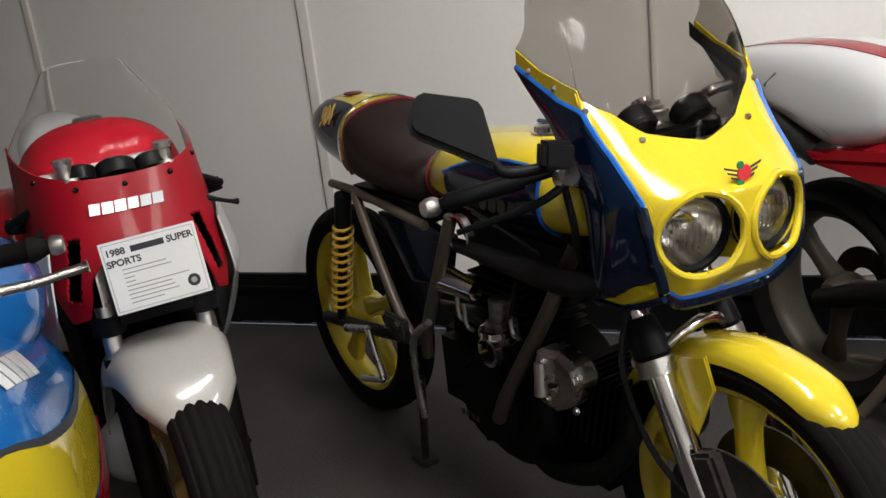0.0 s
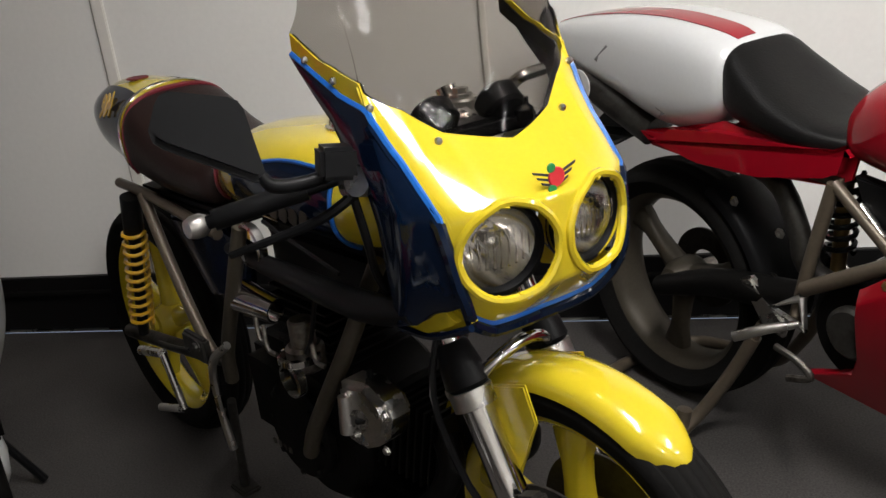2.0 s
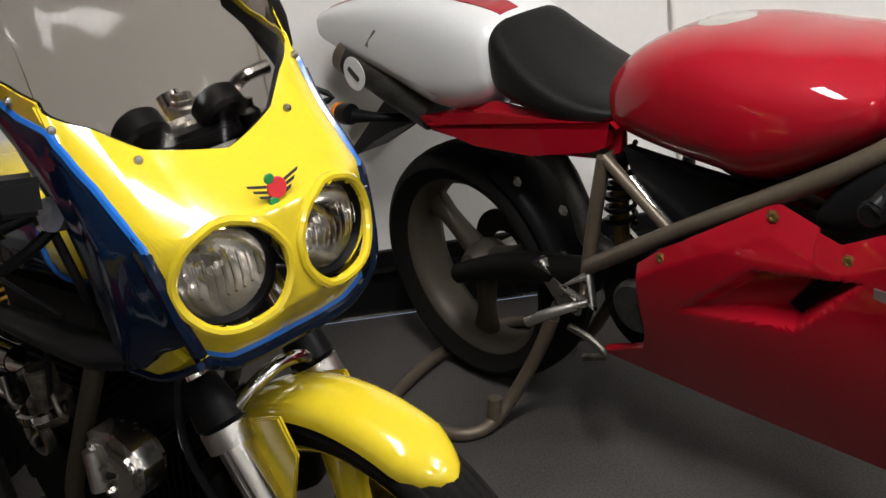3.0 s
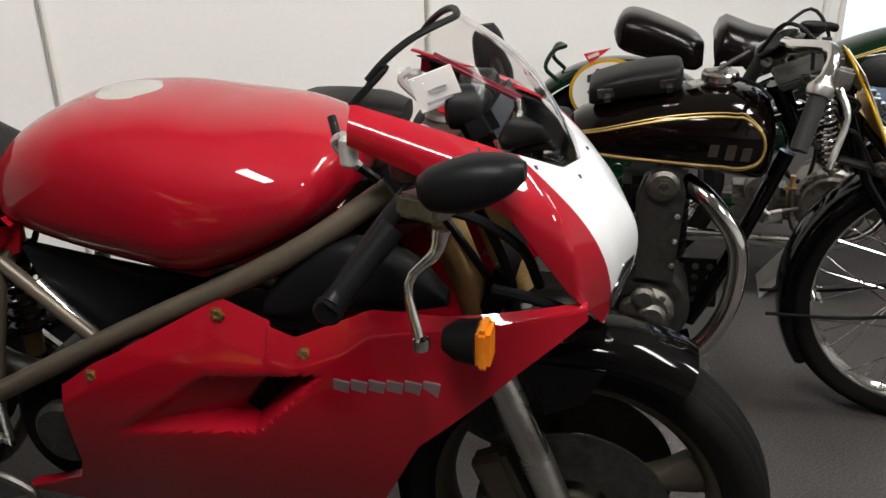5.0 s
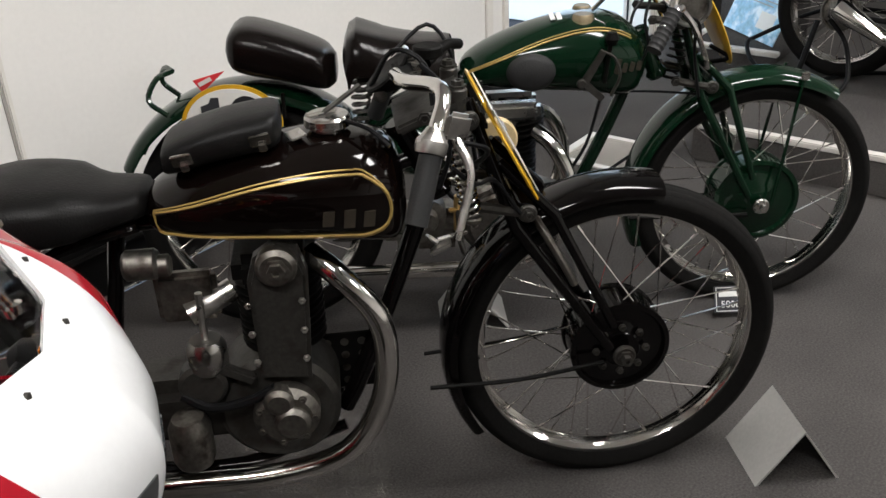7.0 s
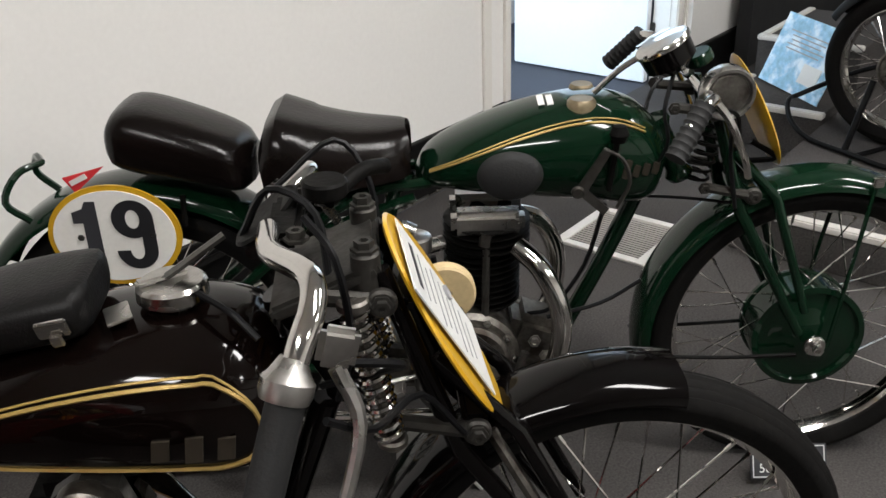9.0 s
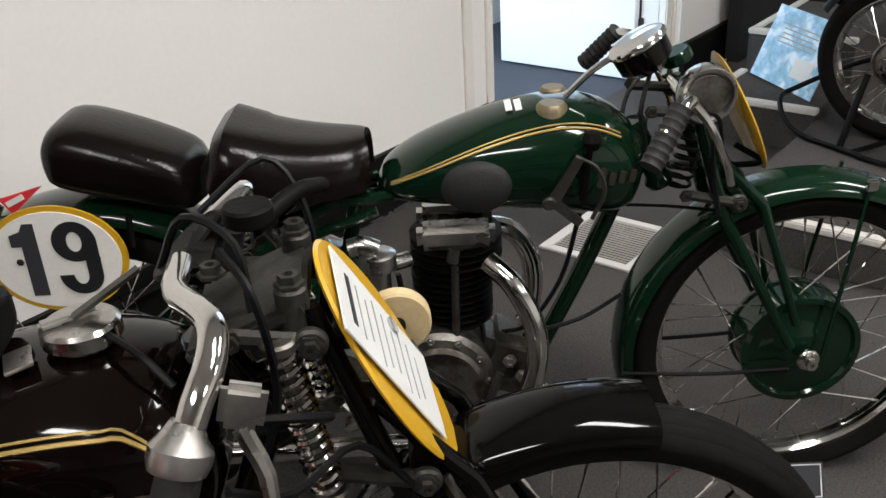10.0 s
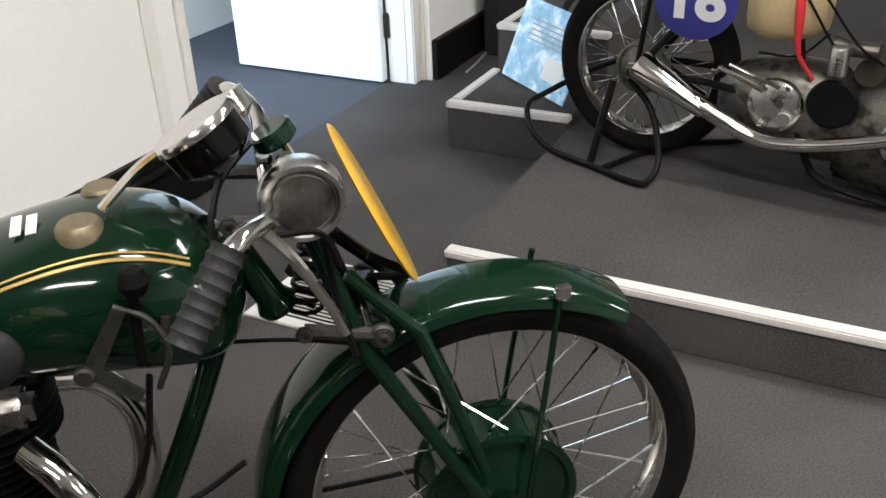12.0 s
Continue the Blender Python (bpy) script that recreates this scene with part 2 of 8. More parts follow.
def sheet(bm, f, nu, nv, th=0.003, keep=None):
    """A curved sheet f(u, v), u and v from 0 to 1, with a thickness."""
    P = [[Vector(f(i / nu, j / nv)) for j in range(nv + 1)] for i in range(nu + 1)]
    N = [[None] * (nv + 1) for _ in range(nu + 1)]
    for i in range(nu + 1):
        for j in range(nv + 1):
            du = P[min(i + 1, nu)][j] - P[max(i - 1, 0)][j]
            dv = P[i][min(j + 1, nv)] - P[i][max(j - 1, 0)]
            c = du.cross(dv)
            N[i][j] = c.normalized() if c.length > 1e-9 else Vector((0, 0, 0))
    A = [[bm.verts.new(P[i][j]) for j in range(nv + 1)] for i in range(nu + 1)]
    B = [[bm.verts.new(P[i][j] - th * N[i][j]) for j in range(nv + 1)] for i in range(nu + 1)]
    has = [[keep is None or keep((P[i][j] + P[i + 1][j + 1]) / 2) for j in range(nv)] for i in range(nu)]
    for i in range(nu):
        for j in range(nv):
            if not has[i][j]:
                continue
            bm.faces.new((A[i][j], A[i + 1][j], A[i + 1][j + 1], A[i][j + 1]))
            bm.faces.new((B[i][j], B[i][j + 1], B[i + 1][j + 1], B[i + 1][j]))
            for di, dj, p, q in ((-1, 0, (i, j), (i, j + 1)), (1, 0, (i + 1, j + 1), (i + 1, j)), (0, -1, (i + 1, j), (i, j)), (0, 1, (i, j + 1), (i + 1, j + 1))):
                ii, jj = i + di, j + dj
                if not (0 <= ii < nu and 0 <= jj < nv and has[ii][jj]):
                    bm.faces.new((A[p[0]][p[1]], A[q[0]][q[1]], B[q[0]][q[1]], B[p[0]][p[1]]))
    loose = [v for v in bm.verts if not v.link_faces]
    bmesh.ops.delete(bm, geom=loose, context="VERTS")
    return bm


class Body:
    """A body along x from stations (x, bottom, top, half width, squareness, height of the widest line)."""

    def __init__(self, st):
        self.s = np.array([(*a, *(2.4, 0.5)[len(a) - 4:]) for a in st], float)

    def at(self, x):
        c = [np.array(catmull([(r[0], r[k]) for r in self.s], 10)) for k in range(1, 6)]
        return [float(np.interp(x, q[:, 0], q[:, 1])) for q in c]

    def point(self, x, deg, out=0.0):
        zb, zt, w, n, k = self.cache(x)
        zc = zb + (zt - zb) * k
        c, s = math.cos(radians(deg)), math.sin(radians(deg))
        y = (w + out) * math.copysign(abs(c) ** (2 / n), c)
        z = zc + ((zt - zc) if s > 0 else (zc - zb)) * math.copysign(abs(s) ** (2 / n), s) * (1 + out / max(0.02, zt - zb) * 2)
        return (x, -y, z)

    def cache(self, x):
        if not hasattr(self, "memo"):
            self.memo = {}
        if x not in self.memo:
            self.memo[x] = self.at(x)
        return self.memo[x]

    def make(self, bm, seg=36, n=28):
        x0, x1 = self.s[0, 0], self.s[-1, 0]
        rings = []
        for i in range(n + 1):
            x = x0 + (x1 - x0) * 0.5 * (1 - math.cos(math.pi * i / n))
            rings.append([self.point(x, 360 * k / seg) for k in range(seg)])
        return loft(bm, rings)

    def patch(self, bm, x0, x1, d0, d1, out=0.002, nu=24, nv=12, trim=None):
        """A thin layer on the surface; trim(x) gives the two angles."""
        def f(u, v):
            x = x0 + (x1 - x0) * u
            a, b = trim(u) if trim else (d0, d1)
            return self.point(x, a + (b - a) * v, out)
        return sheet(bm, f, nu, nv, 0.0015)


def fender(bm, cx, cz, R, a0, a1, w, drop, th=0.0025, nu=32, nv=10):
    def f(u, v):
        a = radians(a0 + (a1 - a0) * u)
        s = 2 * v - 1
        r = R - drop * abs(s) ** 2.6
        return (cx + r * math.cos(a), w * math.sin(s * math.pi / 2) , cz + r * math.sin(a))
    return sheet(bm, f, nu, nv, -th)


def helix(bm, p0, p1, rad, turns, wire, seg=6):
    p0, p1 = Vector(p0), Vector(p1)
    d = (p1 - p0).normalized()
    a = d.orthogonal().normalized()
    b = d.cross(a)
    n = int(turns * 10)
    pts = [p0.lerp(p1, i / n) + rad * (math.cos(2 * math.pi * turns * i / n) * a + math.sin(2 * math.pi * turns * i / n) * b) for i in range(n + 1)]
    return tube(bm, pts, wire, seg, 1)


RIGHT = Matrix(((1, 0, 0, 0), (0, 0, -1, 0), (0, 1, 0, 0), (0, 0, 0, 1)))   # lies on a side that faces -y


def writing(name, text, size, m, material, parent, depth=0.0008, spacing=1.0, squeeze=1.0, bold=0.0):
    cu = bpy.data.curves.new(name, "FONT")
    cu.offset = bold
    cu.body, cu.size, cu.extrude, cu.align_x, cu.align_y, cu.space_character = text, size, depth, "CENTER", "CENTER", spacing
    tmp = new("writing_source", cu)
    bpy.context.view_layer.update()
    me = bpy.data.meshes.new_from_object(tmp.evaluated_get(bpy.context.evaluated_depsgraph_get()))
    bpy.data.objects.remove(tmp)
    bpy.data.curves.remove(cu)
    me.transform(m @ Matrix.Diagonal((squeeze, 1, 1, 1)))
    me.materials.append(material)
    ob = new(name, me)
    ob.parent = parent
    return ob


def tyre_prof(r, w, h, tread=True):
    """Half-round tyre section with grooves, closed."""
    out = []
    for k in range(25):
        a = math.pi * k / 24
        rad = r - h * 0.55 + h * 0.55 * math.sin(a)
        if tread and 6 <= k <= 18 and k % 3 == 0:
            rad -= 0.004
        out.append((rad, -w / 2 * math.cos(a)))
    out += [(r - h, w * 0.36), (r - h - 0.004, 0), (r - h, -w * 0.36)]
    return out


def wheel(bike, name, x, z, r, tw, h, rim_mat, style, hub, hub_mat, label, rim_label, spokes=36, drum=None, seg=64, tread=True):
    """A wheel with tyre and rim, laced with wire spokes or cast."""
    w = new(name)
    w.parent = bike
    tagged(w, label)
    tyre = part("tyre", lathe(bmesh.new(), tyre_prof(r, tw, h, tread), (x, 0, z), "y", seg, True), RUBBER, w, "black ribbed rubber tyre")
    ri = r - h
    if style == "wire":
        pr = [(ri + 0.008, -tw * 0.36), (ri + 0.010, -tw * 0.33), (ri - 0.004, -tw * 0.30), (ri - 0.012, -tw * 0.16), (ri - 0.018, 0), (ri - 0.012, tw * 0.16), (ri - 0.004, tw * 0.30), (ri + 0.010, tw * 0.33), (ri + 0.008, tw * 0.36), (ri - 0.002, 0)]
        part("rim", lathe(bmesh.new(), pr, (x, 0, z), "y", seg, True), rim_mat, w, rim_label)
        part("hub", lathe(bmesh.new(), [(1e-4, -0.06), (0.022, -0.06), (0.022, -0.045), (0.042, -0.043), (0.042, -0.037), (0.020, -0.03), (0.020, 0.03), (0.042, 0.037), (0.042, 0.043), (0.022, 0.045), (0.022, 0.06), (1e-4, 0.06)], (x, 0, z), "y", 20), hub_mat, w)
        me = None
        for k in range(spokes):
            sgn = 1 if k % 2 else -1
            lean = 1 if (k // 2) % 2 else -1
            a = 2 * math.pi * k / spokes
            hr = hub if (drum and sgn < 0) else 0.040
            p0 = Vector((hr * math.cos(a + lean * 1.25 * (0.55 if hr > 0.06 else 1)), sgn * 0.038, hr * math.sin(a + lean * 1.25 * (0.55 if hr > 0.06 else 1))))
            p1 = Vector(((ri - 0.014) * math.cos(a), sgn * 0.006, (ri - 0.014) * math.sin(a)))
            b = tube(bmesh.new(), [p0, p1], 0.0017, 5, 1)
            tube(b, [p1 - (p1 - p0).normalized() * 0.018, p1], 0.0030, 5, 1)
            sp = part("spoke", b, CHROME, w)
            sp.location = (x, 0, z)
        if drum:
            rad, y0, y1 = drum
            part("brake_drum", lathe(bmesh.new(), [(1e-4, y0), (rad * 0.35, y0), (rad * 0.42, y0 + 0.006), (rad * 0.86, y0 + 0.010), (rad * 0.9, y0 + 0.002), (rad, y0 + 0.004), (rad, y0 + 0.016), (rad * 0.96, y0 + 0.018), (rad * 0.96, y1 - 0.01), (rad, y1 - 0.008), (rad, y1), (1e-4, y1)], (x, 0, z), "y", 40), hub_mat, w, "round painted brake drum")
    else:
        n = style
        pr = [(ri + 0.010, -tw * 0.40), (ri + 0.012, -tw * 0.36), (ri - 0.006, -tw * 0.33), (ri - 0.022, -tw * 0.20), (ri - 0.026, 0), (ri - 0.022, tw * 0.20), (ri - 0.006, tw * 0.33), (ri + 0.012, tw * 0.36), (ri + 0.010, tw * 0.40), (ri - 0.010, 0)]
        part("rim", lathe(bmesh.new(), pr, (x, 0, z), "y", seg, True), rim_mat, w, rim_label)
        part("hub", lathe(bmesh.new(), [(1e-4, -0.07), (0.016, -0.07), (0.018, -0.06), (0.034, -0.058), (0.044, -0.04), (0.052, -0.02), (0.052, 0.02), (0.044, 0.04), (0.018, 0.06), (1e-4, 0.07)], (x, 0, z), "y", 24), rim_mat, w)
        for k in range(n):
            a = 2 * math.pi * k / n + 0.35
            rings = []
            for q in range(7):
                t = q / 6
                rad = 0.035 + (ri - 0.018 - 0.035) * t
                ww = 0.030 - 0.010 * math.sin(math.pi * min(1, t * 1.15)) + 0.030 * max(0, t - 0.65)
                dd = 0.030 - 0.010 * t
                c, s = math.cos(a), math.sin(a)
                ring = []
                for kk in range(12):
                    b = 2 * math.pi * kk / 12
                    u, v = ww * math.copysign(abs(math.cos(b)) ** 0.7, math.cos(b)), dd * math.copysign(abs(math.sin(b)) ** 0.7, math.sin(b))
                    ring.append((x + rad * c - u * s, v, z + rad * s + u * c))
                rings.append(ring)
            part("wheel_spoke", loft(bmesh.new(), rings), rim_mat, w)
    return w


def bolt(bm, c, r=0.007, h=0.006, axis="y", sign=-1):
    return lathe(bm, [(1e-4, 0), (r * 1.4, 0), (r * 1.4, sign * h * 0.3), (r, sign * h * 0.35), (r, sign * h), (r * 0.5, sign * h), (r * 0.45, sign * h * 0.6), (1e-4, sign * h * 0.6)], c, axis, 6)


def fins(bm, c, r, z0, z1, n, t=0.003, sx=1.0, seg=24):
    prof = [(1e-4, z0 - t)]
    for k in range(n):
        z = z0 + (z1 - z0) * k / (n - 1)
        prof += [(r * 0.62, z - t / 2), (r, z - t / 2), (r, z + t / 2), (r * 0.62, z + t / 2)]
    return lathe(bm, prof + [(1e-4, z1 + t)], (c[0], c[1], 0), "z", seg)


# ---- the room ----
def setting(name, bm, material, label, smooth=False):
    return tagged(part(name, bm, material, None, "", smooth), label, "structure", kind="structure")


# the room's own frame: x along the panel wall, y through it, turned a little against the world
ROOM = pose(0, 3.10, 0, 0, 0, 4.4)


def wall_block(name, x0, x1, y0, y1, z0, z1, material, label):
    ob = setting(name, box(bmesh.new(), ((x0 + x1) / 2, (y0 + y1) / 2, (z0 + z1) / 2), (x1 - x0, y1 - y0, z1 - z0), 0), material, label)
    ob.matrix_world = ROOM
    return ob


def trim_piece(name, bm, material, label):
    ob = setting(name, bm, material, label)
    ob.matrix_world = ROOM
    return ob


CEIL_Z, WALL_END, DOOR_X, SILL, NEXT = 2.75, 5.95, 7.06, -0.04, 1.22
wall_block("floor", -4.2, 9.6, -7.4, SILL, -0.1, 0, CARPET, "worn grey brown loop pile carpet floor")
wall_block("floor_next_room", 4.9, 9.6, SILL, 1.32, -0.1, 0.0, CARPET_BLUE, "dark blue grey carpet of the next room")
wall_block("wall_north", -4.2, WALL_END, 0, 0.12, 0, CEIL_Z, WALL, "off-white painted panel wall")
wall_block("wall_west", -4.3, -4.2, -7.4, 0.12, 0, CEIL_Z, WALL, "off-white painted wall")
wall_block("wall_south", -4.3, 9.7, -7.5, -7.4, 0, CEIL_Z, WALL, "off-white painted wall")
wall_block("wall_east", 9.6, 9.7, -7.4, 1.32, 0, CEIL_Z, WALL, "off-white painted wall")
wall_block("ceiling", -4.3, 9.7, -7.5, 1.42, CEIL_Z, CEIL_Z + 0.1, CEIL, "white tiled ceiling")
# doorway to the next room
wall_block("wall_door_top", WALL_END, DOOR_X + 0.03, -0.06, 0.06, 2.1, CEIL_Z, WALL, "off-white wall above the doorway")
wall_block("wall_door_right", 7.15, 9.6, -0.20, -0.08, 0, CEIL_Z, WALL, "cream wall behind the steps")
wall_block("wall_next_west", 4.8, 4.9, 0.12, 1.32, 0, CEIL_Z, WALL, "pale wall of the next room")
wall_block("wall_next_north", 4.8, 9.7, NEXT, 1.32, 0, CEIL_Z, WALL, "pale wall of the next room")
bm = bmesh.new()
box(bm, (DOOR_X + 0.045, -0.145, 1.06), (0.060, 0.040, 2.12), 0.006)
box(bm, (DOOR_X + 0.085, -0.150, 1.06), (0.028, 0.055, 2.12), 0.008)
box(bm, (DOOR_X + 0.032, -0.085, 1.06), (0.034, 0.090, 2.12), 0.004)
trim_piece("door_frame_right", bm, TRIM, "white painted moulded door frame")
door = tagged(part("door_1", box(bmesh.new(), (DOOR_X - 0.010, 0.335, 1.03), (0.042, 0.74, 2.04), 0.004), DOORP, None, ""), "open white flush door in bluish daylight", "door", kind="structure")
door.matrix_world = ROOM
for z in (0.24, 1.0, 1.8):
    b = box(bmesh.new(), (DOOR_X + 0.010, -0.045, z), (0.022, 0.022, 0.10), 0.003)
    part("hinge", b, DULL, door, "dull steel butt hinge")
# joints of the wall panels: cover strips, the groove's shade beside them painted as grey strips
for x, w in ((-1.10, 0.03), (0.115, 0.040), (1.345, 0.018), (2.505, 0.012), (3.640, 0.014), (WALL_END - 0.15, 0.05), (WALL_END - 0.02, 0.04)):
    trim_piece("trim", box(bmesh.new(), (x, -0.006, (CEIL_Z + 0.2) / 2), (w, 0.012, CEIL_Z - 0.2), 0.003), TRIM, "slim cream cover strip over a wall joint")
    if x < 5:
        trim_piece("trim", box(bmesh.new(), (x - w / 2 - 0.004, -0.002, (CEIL_Z + 0.2) / 2), (0.006, 0.004, CEIL_Z - 0.2), 0), SEAM_SHADE, "thin grey strip painted as the shade of a wall joint")
# skirting: a black board with a rail and a bright bead at the carpet
trim_piece("baseboard", box(bmesh.new(), ((WALL_END - 4.2) / 2, -0.012, 0.105), (WALL_END + 4.2, 0.024, 0.21), 0.003), SKIRT, "tall black skirting board")
trim_piece("baseboard", tube(bmesh.new(), [(-4.2, -0.04, 0.155), (WALL_END, -0.04, 0.155)], 0.012, 8, 1), IRON, "black cable rail along the skirting")
trim_piece("trim", box(bmesh.new(), ((WALL_END - 4.2) / 2, -0.032, 0.004), (WALL_END + 4.2, 0.012, 0.008), 0.002), ALU, "thin metal carpet edge strip")
trim_piece("baseboard", box(bmesh.new(), (8.38, -0.214, 0.085), (2.44, 0.028, 0.17), 0.004), SKIRT, "black skirting behind the steps")
b = tube(bmesh.new(), [(7.62, -0.26, 0.01), (7.5, -0.275, 0.008), (7.4, -0.29, 0.008), (7.28, -0.30, 0.008)], 0.005, 6)
cord = tagged(part("cable", b, STEELGREY, None), "thin grey cable lying on the carpet", "cable")
cord.matrix_world = ROOM
wall_block("backdrop_black", 7.56, 9.6, -0.33, -0.26, 0.0, CEIL_Z, CLOTH, "black display backdrop behind the steps")


# display platform and steps, carpeted with white nosings
def stage(name, x0, x1, y0, y1, z, label, left=True, z0=0.0):
    ob = thing(name, ROOM, label, "platform")
    part("carpeted_body", box(bmesh.new(), ((x0 + x1) / 2, (y0 + y1) / 2, (z0 + z - 0.004) / 2), (x1 - x0, y1 - y0, z - 0.004 - z0), 0.004), CARPET, ob, "grey carpet covering")
    b = box(bmesh.new(), (x0 + 0.014, (y0 + y1) / 2, z - 0.006), (0.040, y1 - y0 + 0.006, 0.022), 0.004)
    part("nosing", b, NOSING, ob, "white edge strip")
    if left:
        b = box(bmesh.new(), ((x0 + x1) / 2 + 0.02, y1 - 0.014, z - 0.006), (x1 - x0 - 0.04, 0.034, 0.020), 0.004)
        part("nosing", b, NOSING, ob, "white edge strip")
    return ob


stage("display_platform", 5.615, 9.55, -6.6, -1.025, 0.140, "low carpeted display platform with a white front edge", False)
stage("display_step", 6.52, 6.917, -1.02, -0.585, 0.165, "carpeted display step with white edges")
stage("display_step", 6.925, 7.55, -1.02, -0.60, 0.330, "taller carpeted display step with white edges")
# printed board leaning on the step
BOARD_POSE = Matrix(((-0.49, 0.28, -0.807, 6.826), (-0.87, -0.245, 0.455, 2.782), (0.0, 0.928, 0.364, 0.302), (0, 0, 0, 1))) @ Matrix.Diagonal((0.78, 0.63, 1, 1))
pb = thing("printed_board", BOARD_POSE, "glossy pale blue printed board leaning beside the step", "board")
part("panel", box(bmesh.new(), (0, 0, 0), (0.50, 0.46, 0.006), 0.001), PRINT, pb)
for k in range(5):
    part("print_line", box(bmesh.new(), (-0.02 + 0.01 * (k % 2), 0.13 - 0.028 * k, 0.0036), (0.30 - 0.03 * (k % 3), 0.008, 0.0008), 0), GREYINK_SHADE, pb, "pale unreadable print")
part("white_card", box(bmesh.new(), (0.11, -0.09, 0.005), (0.14, 0.12, 0.002), 0), PAPER, pb, "white card")
# floor vent: frame and slats
vent = thing("floor_vent", ROOM @ pose(5.50, -0.745, 0) @ Matrix.Diagonal((0.75, 0.85, 1, 1)), "white metal floor vent grille", "vent")
b = bmesh.new()
for c, s in (((0, 0.165, 0.004), (0.42, 0.04, 0.008)), ((0, -0.165, 0.004), (0.42, 0.04, 0.008)), ((-0.19, 0, 0.0045), (0.04, 0.292, 0.009)), ((0.19, 0, 0.0045), (0.04, 0.292, 0.009))):
    box(b, c, s, 0.002)
part("frame", b, NOSING, vent)
part("duct", box(bmesh.new(), (0, 0, 0.001), (0.36, 0.30, 0.001), 0), IRON, vent, "dark opening")
for k in range(18):
    part("slat", box(bmesh.new(), (-0.165 + 0.33 * k / 17, 0, 0.004), (0.009, 0.29, 0.005), 0.001, (0, 25, 0)), NOSING, vent)


# ceiling lights
def ceiling_light(x, y, rz):
    ob = thing("ceiling_light", pose(x, y, CEIL_Z - 0.04, 0, 0, rz), "rectangular white fluorescent ceiling light", "lamp", "ceiling lights")
    b = bmesh.new()
    for c, s in (((0, 0.165, 0.01), (1.24, 0.02, 0.06)), ((0, -0.165, 0.01), (1.24, 0.02, 0.06)), ((0.61, 0, 0.01), (0.02, 0.31, 0.06)), ((-0.61, 0, 0.01), (0.02, 0.31, 0.06))):
        box(b, c, s, 0.003)
    part("frame", b, TRIM, ob)
    part("diffuser", box(bmesh.new(), (0, 0, 0.0), (1.2, 0.31, 0.012), 0.002), LAMP, ob, "glowing white diffuser")


for x, y, rz in LIGHTS:
    ceiling_light(x, y, rz)
win = new("window_daylight", bpy.data.lights.new("window_daylight", "AREA"))
win.data.shape, win.data.size, win.data.size_y, win.data.energy, win.data.color = "RECTANGLE", 0.9, 1.5, WINDOW_POWER, (0.62, 0.80, 1.0)
win.matrix_world = ROOM @ look((4.98, 0.66, 1.45), (7.0, 0.5, 1.0))


# ---- motorcycles: each in its own frame, x ahead, y to its left, z up ----
Y_POSE = pose(1.764, 1.699, 0, 0, 0, -33.6) @ Matrix.Scale(1.014, 4)
R_POSE = pose(1.922, 2.805, 0, 0, 0, -44.4) @ Matrix.Scale(1.022, 4)
A_POSE = pose(4.035, 1.862, 0, 0, 0, -42.3) @ Matrix.Scale(0.985, 4)
G_POSE = pose(4.885, 1.933, 0, 0, 0, -46.3) @ Matrix.Scale(0.948, 4)
B_POSE = pose(0.643, 1.555, 0, 0, 0, -49.2)
P_POSE = pose(6.495, 2.287, 0.140, 0, 0, -92.8) @ Matrix.Scale(0.886, 4)


def girder_parts(bike, paint, top, low, axle, w=0.07, rail=0.011):
    """Girder forks: blades, links and a central spring. top, low: (x, z) of the head and of the lower link."""
    for s in (-1, 1):
        b = tube(bmesh.new(), [(top[0], s * w * 0.85, top[1]), (low[0], s * w, low[1]), (axle[0], s * (w + 0.012), axle[1])], [rail, rail * 1.15, rail * 0.9], 10, 1)
        part("fork_blade", b, paint, bike, "slim girder fork blade")
        b = tube(bmesh.new(), [(top[0] + 0.055, s * w * 0.8, top[1] - 0.12), (low[0] + 0.07, s * w, low[1] + 0.02), (axle[0] + 0.005, s * (w + 0.012), axle[1] + 0.05)], [rail * 0.9, rail, rail * 0.8], 10, 1)
        part("fork_blade", b, paint, bike, "slim girder fork blade")
        for p, q in (((top[0], top[1] - 0.03), (top[0] - 0.075, top[1] - 0.02)), ((low[0] + 0.02, low[1] + 0.03), (low[0] - 0.075, low[1] + 0.05))):
            b = tube(bmesh.new(), [(p[0], s * (w + 0.008), p[1]), (q[0], s * (w + 0.004), q[1])], 0.010, 8, 1)
            disc(b, (p[0], s * (w + 0.010), p[1]), 0.017, 0.012)
            bolt(b, (p[0], s * (w + 0.016), p[1]), 0.009, 0.010, "y", s)
            bolt(b, (q[0], s * (w + 0.010), q[1]), 0.009, 0.010, "y", s)
            part("fork_link", b, DULL, bike, "steel fork link with nuts")
    part("fork_bridge", box(bmesh.new(), (low[0] + 0.02, 0, low[1] + 0.03), (0.03, w * 2, 0.026), 0.006), paint, bike)
    part("fork_bridge", box(bmesh.new(), (top[0] + 0.02, 0, top[1] - 0.05), (0.03, w * 1.8, 0.022), 0.006), paint, bike)


def wired_bar(bike, name, pts, material, r=0.011):
    return part(name, tube(bmesh.new(), pts, r, 10), material, bike)


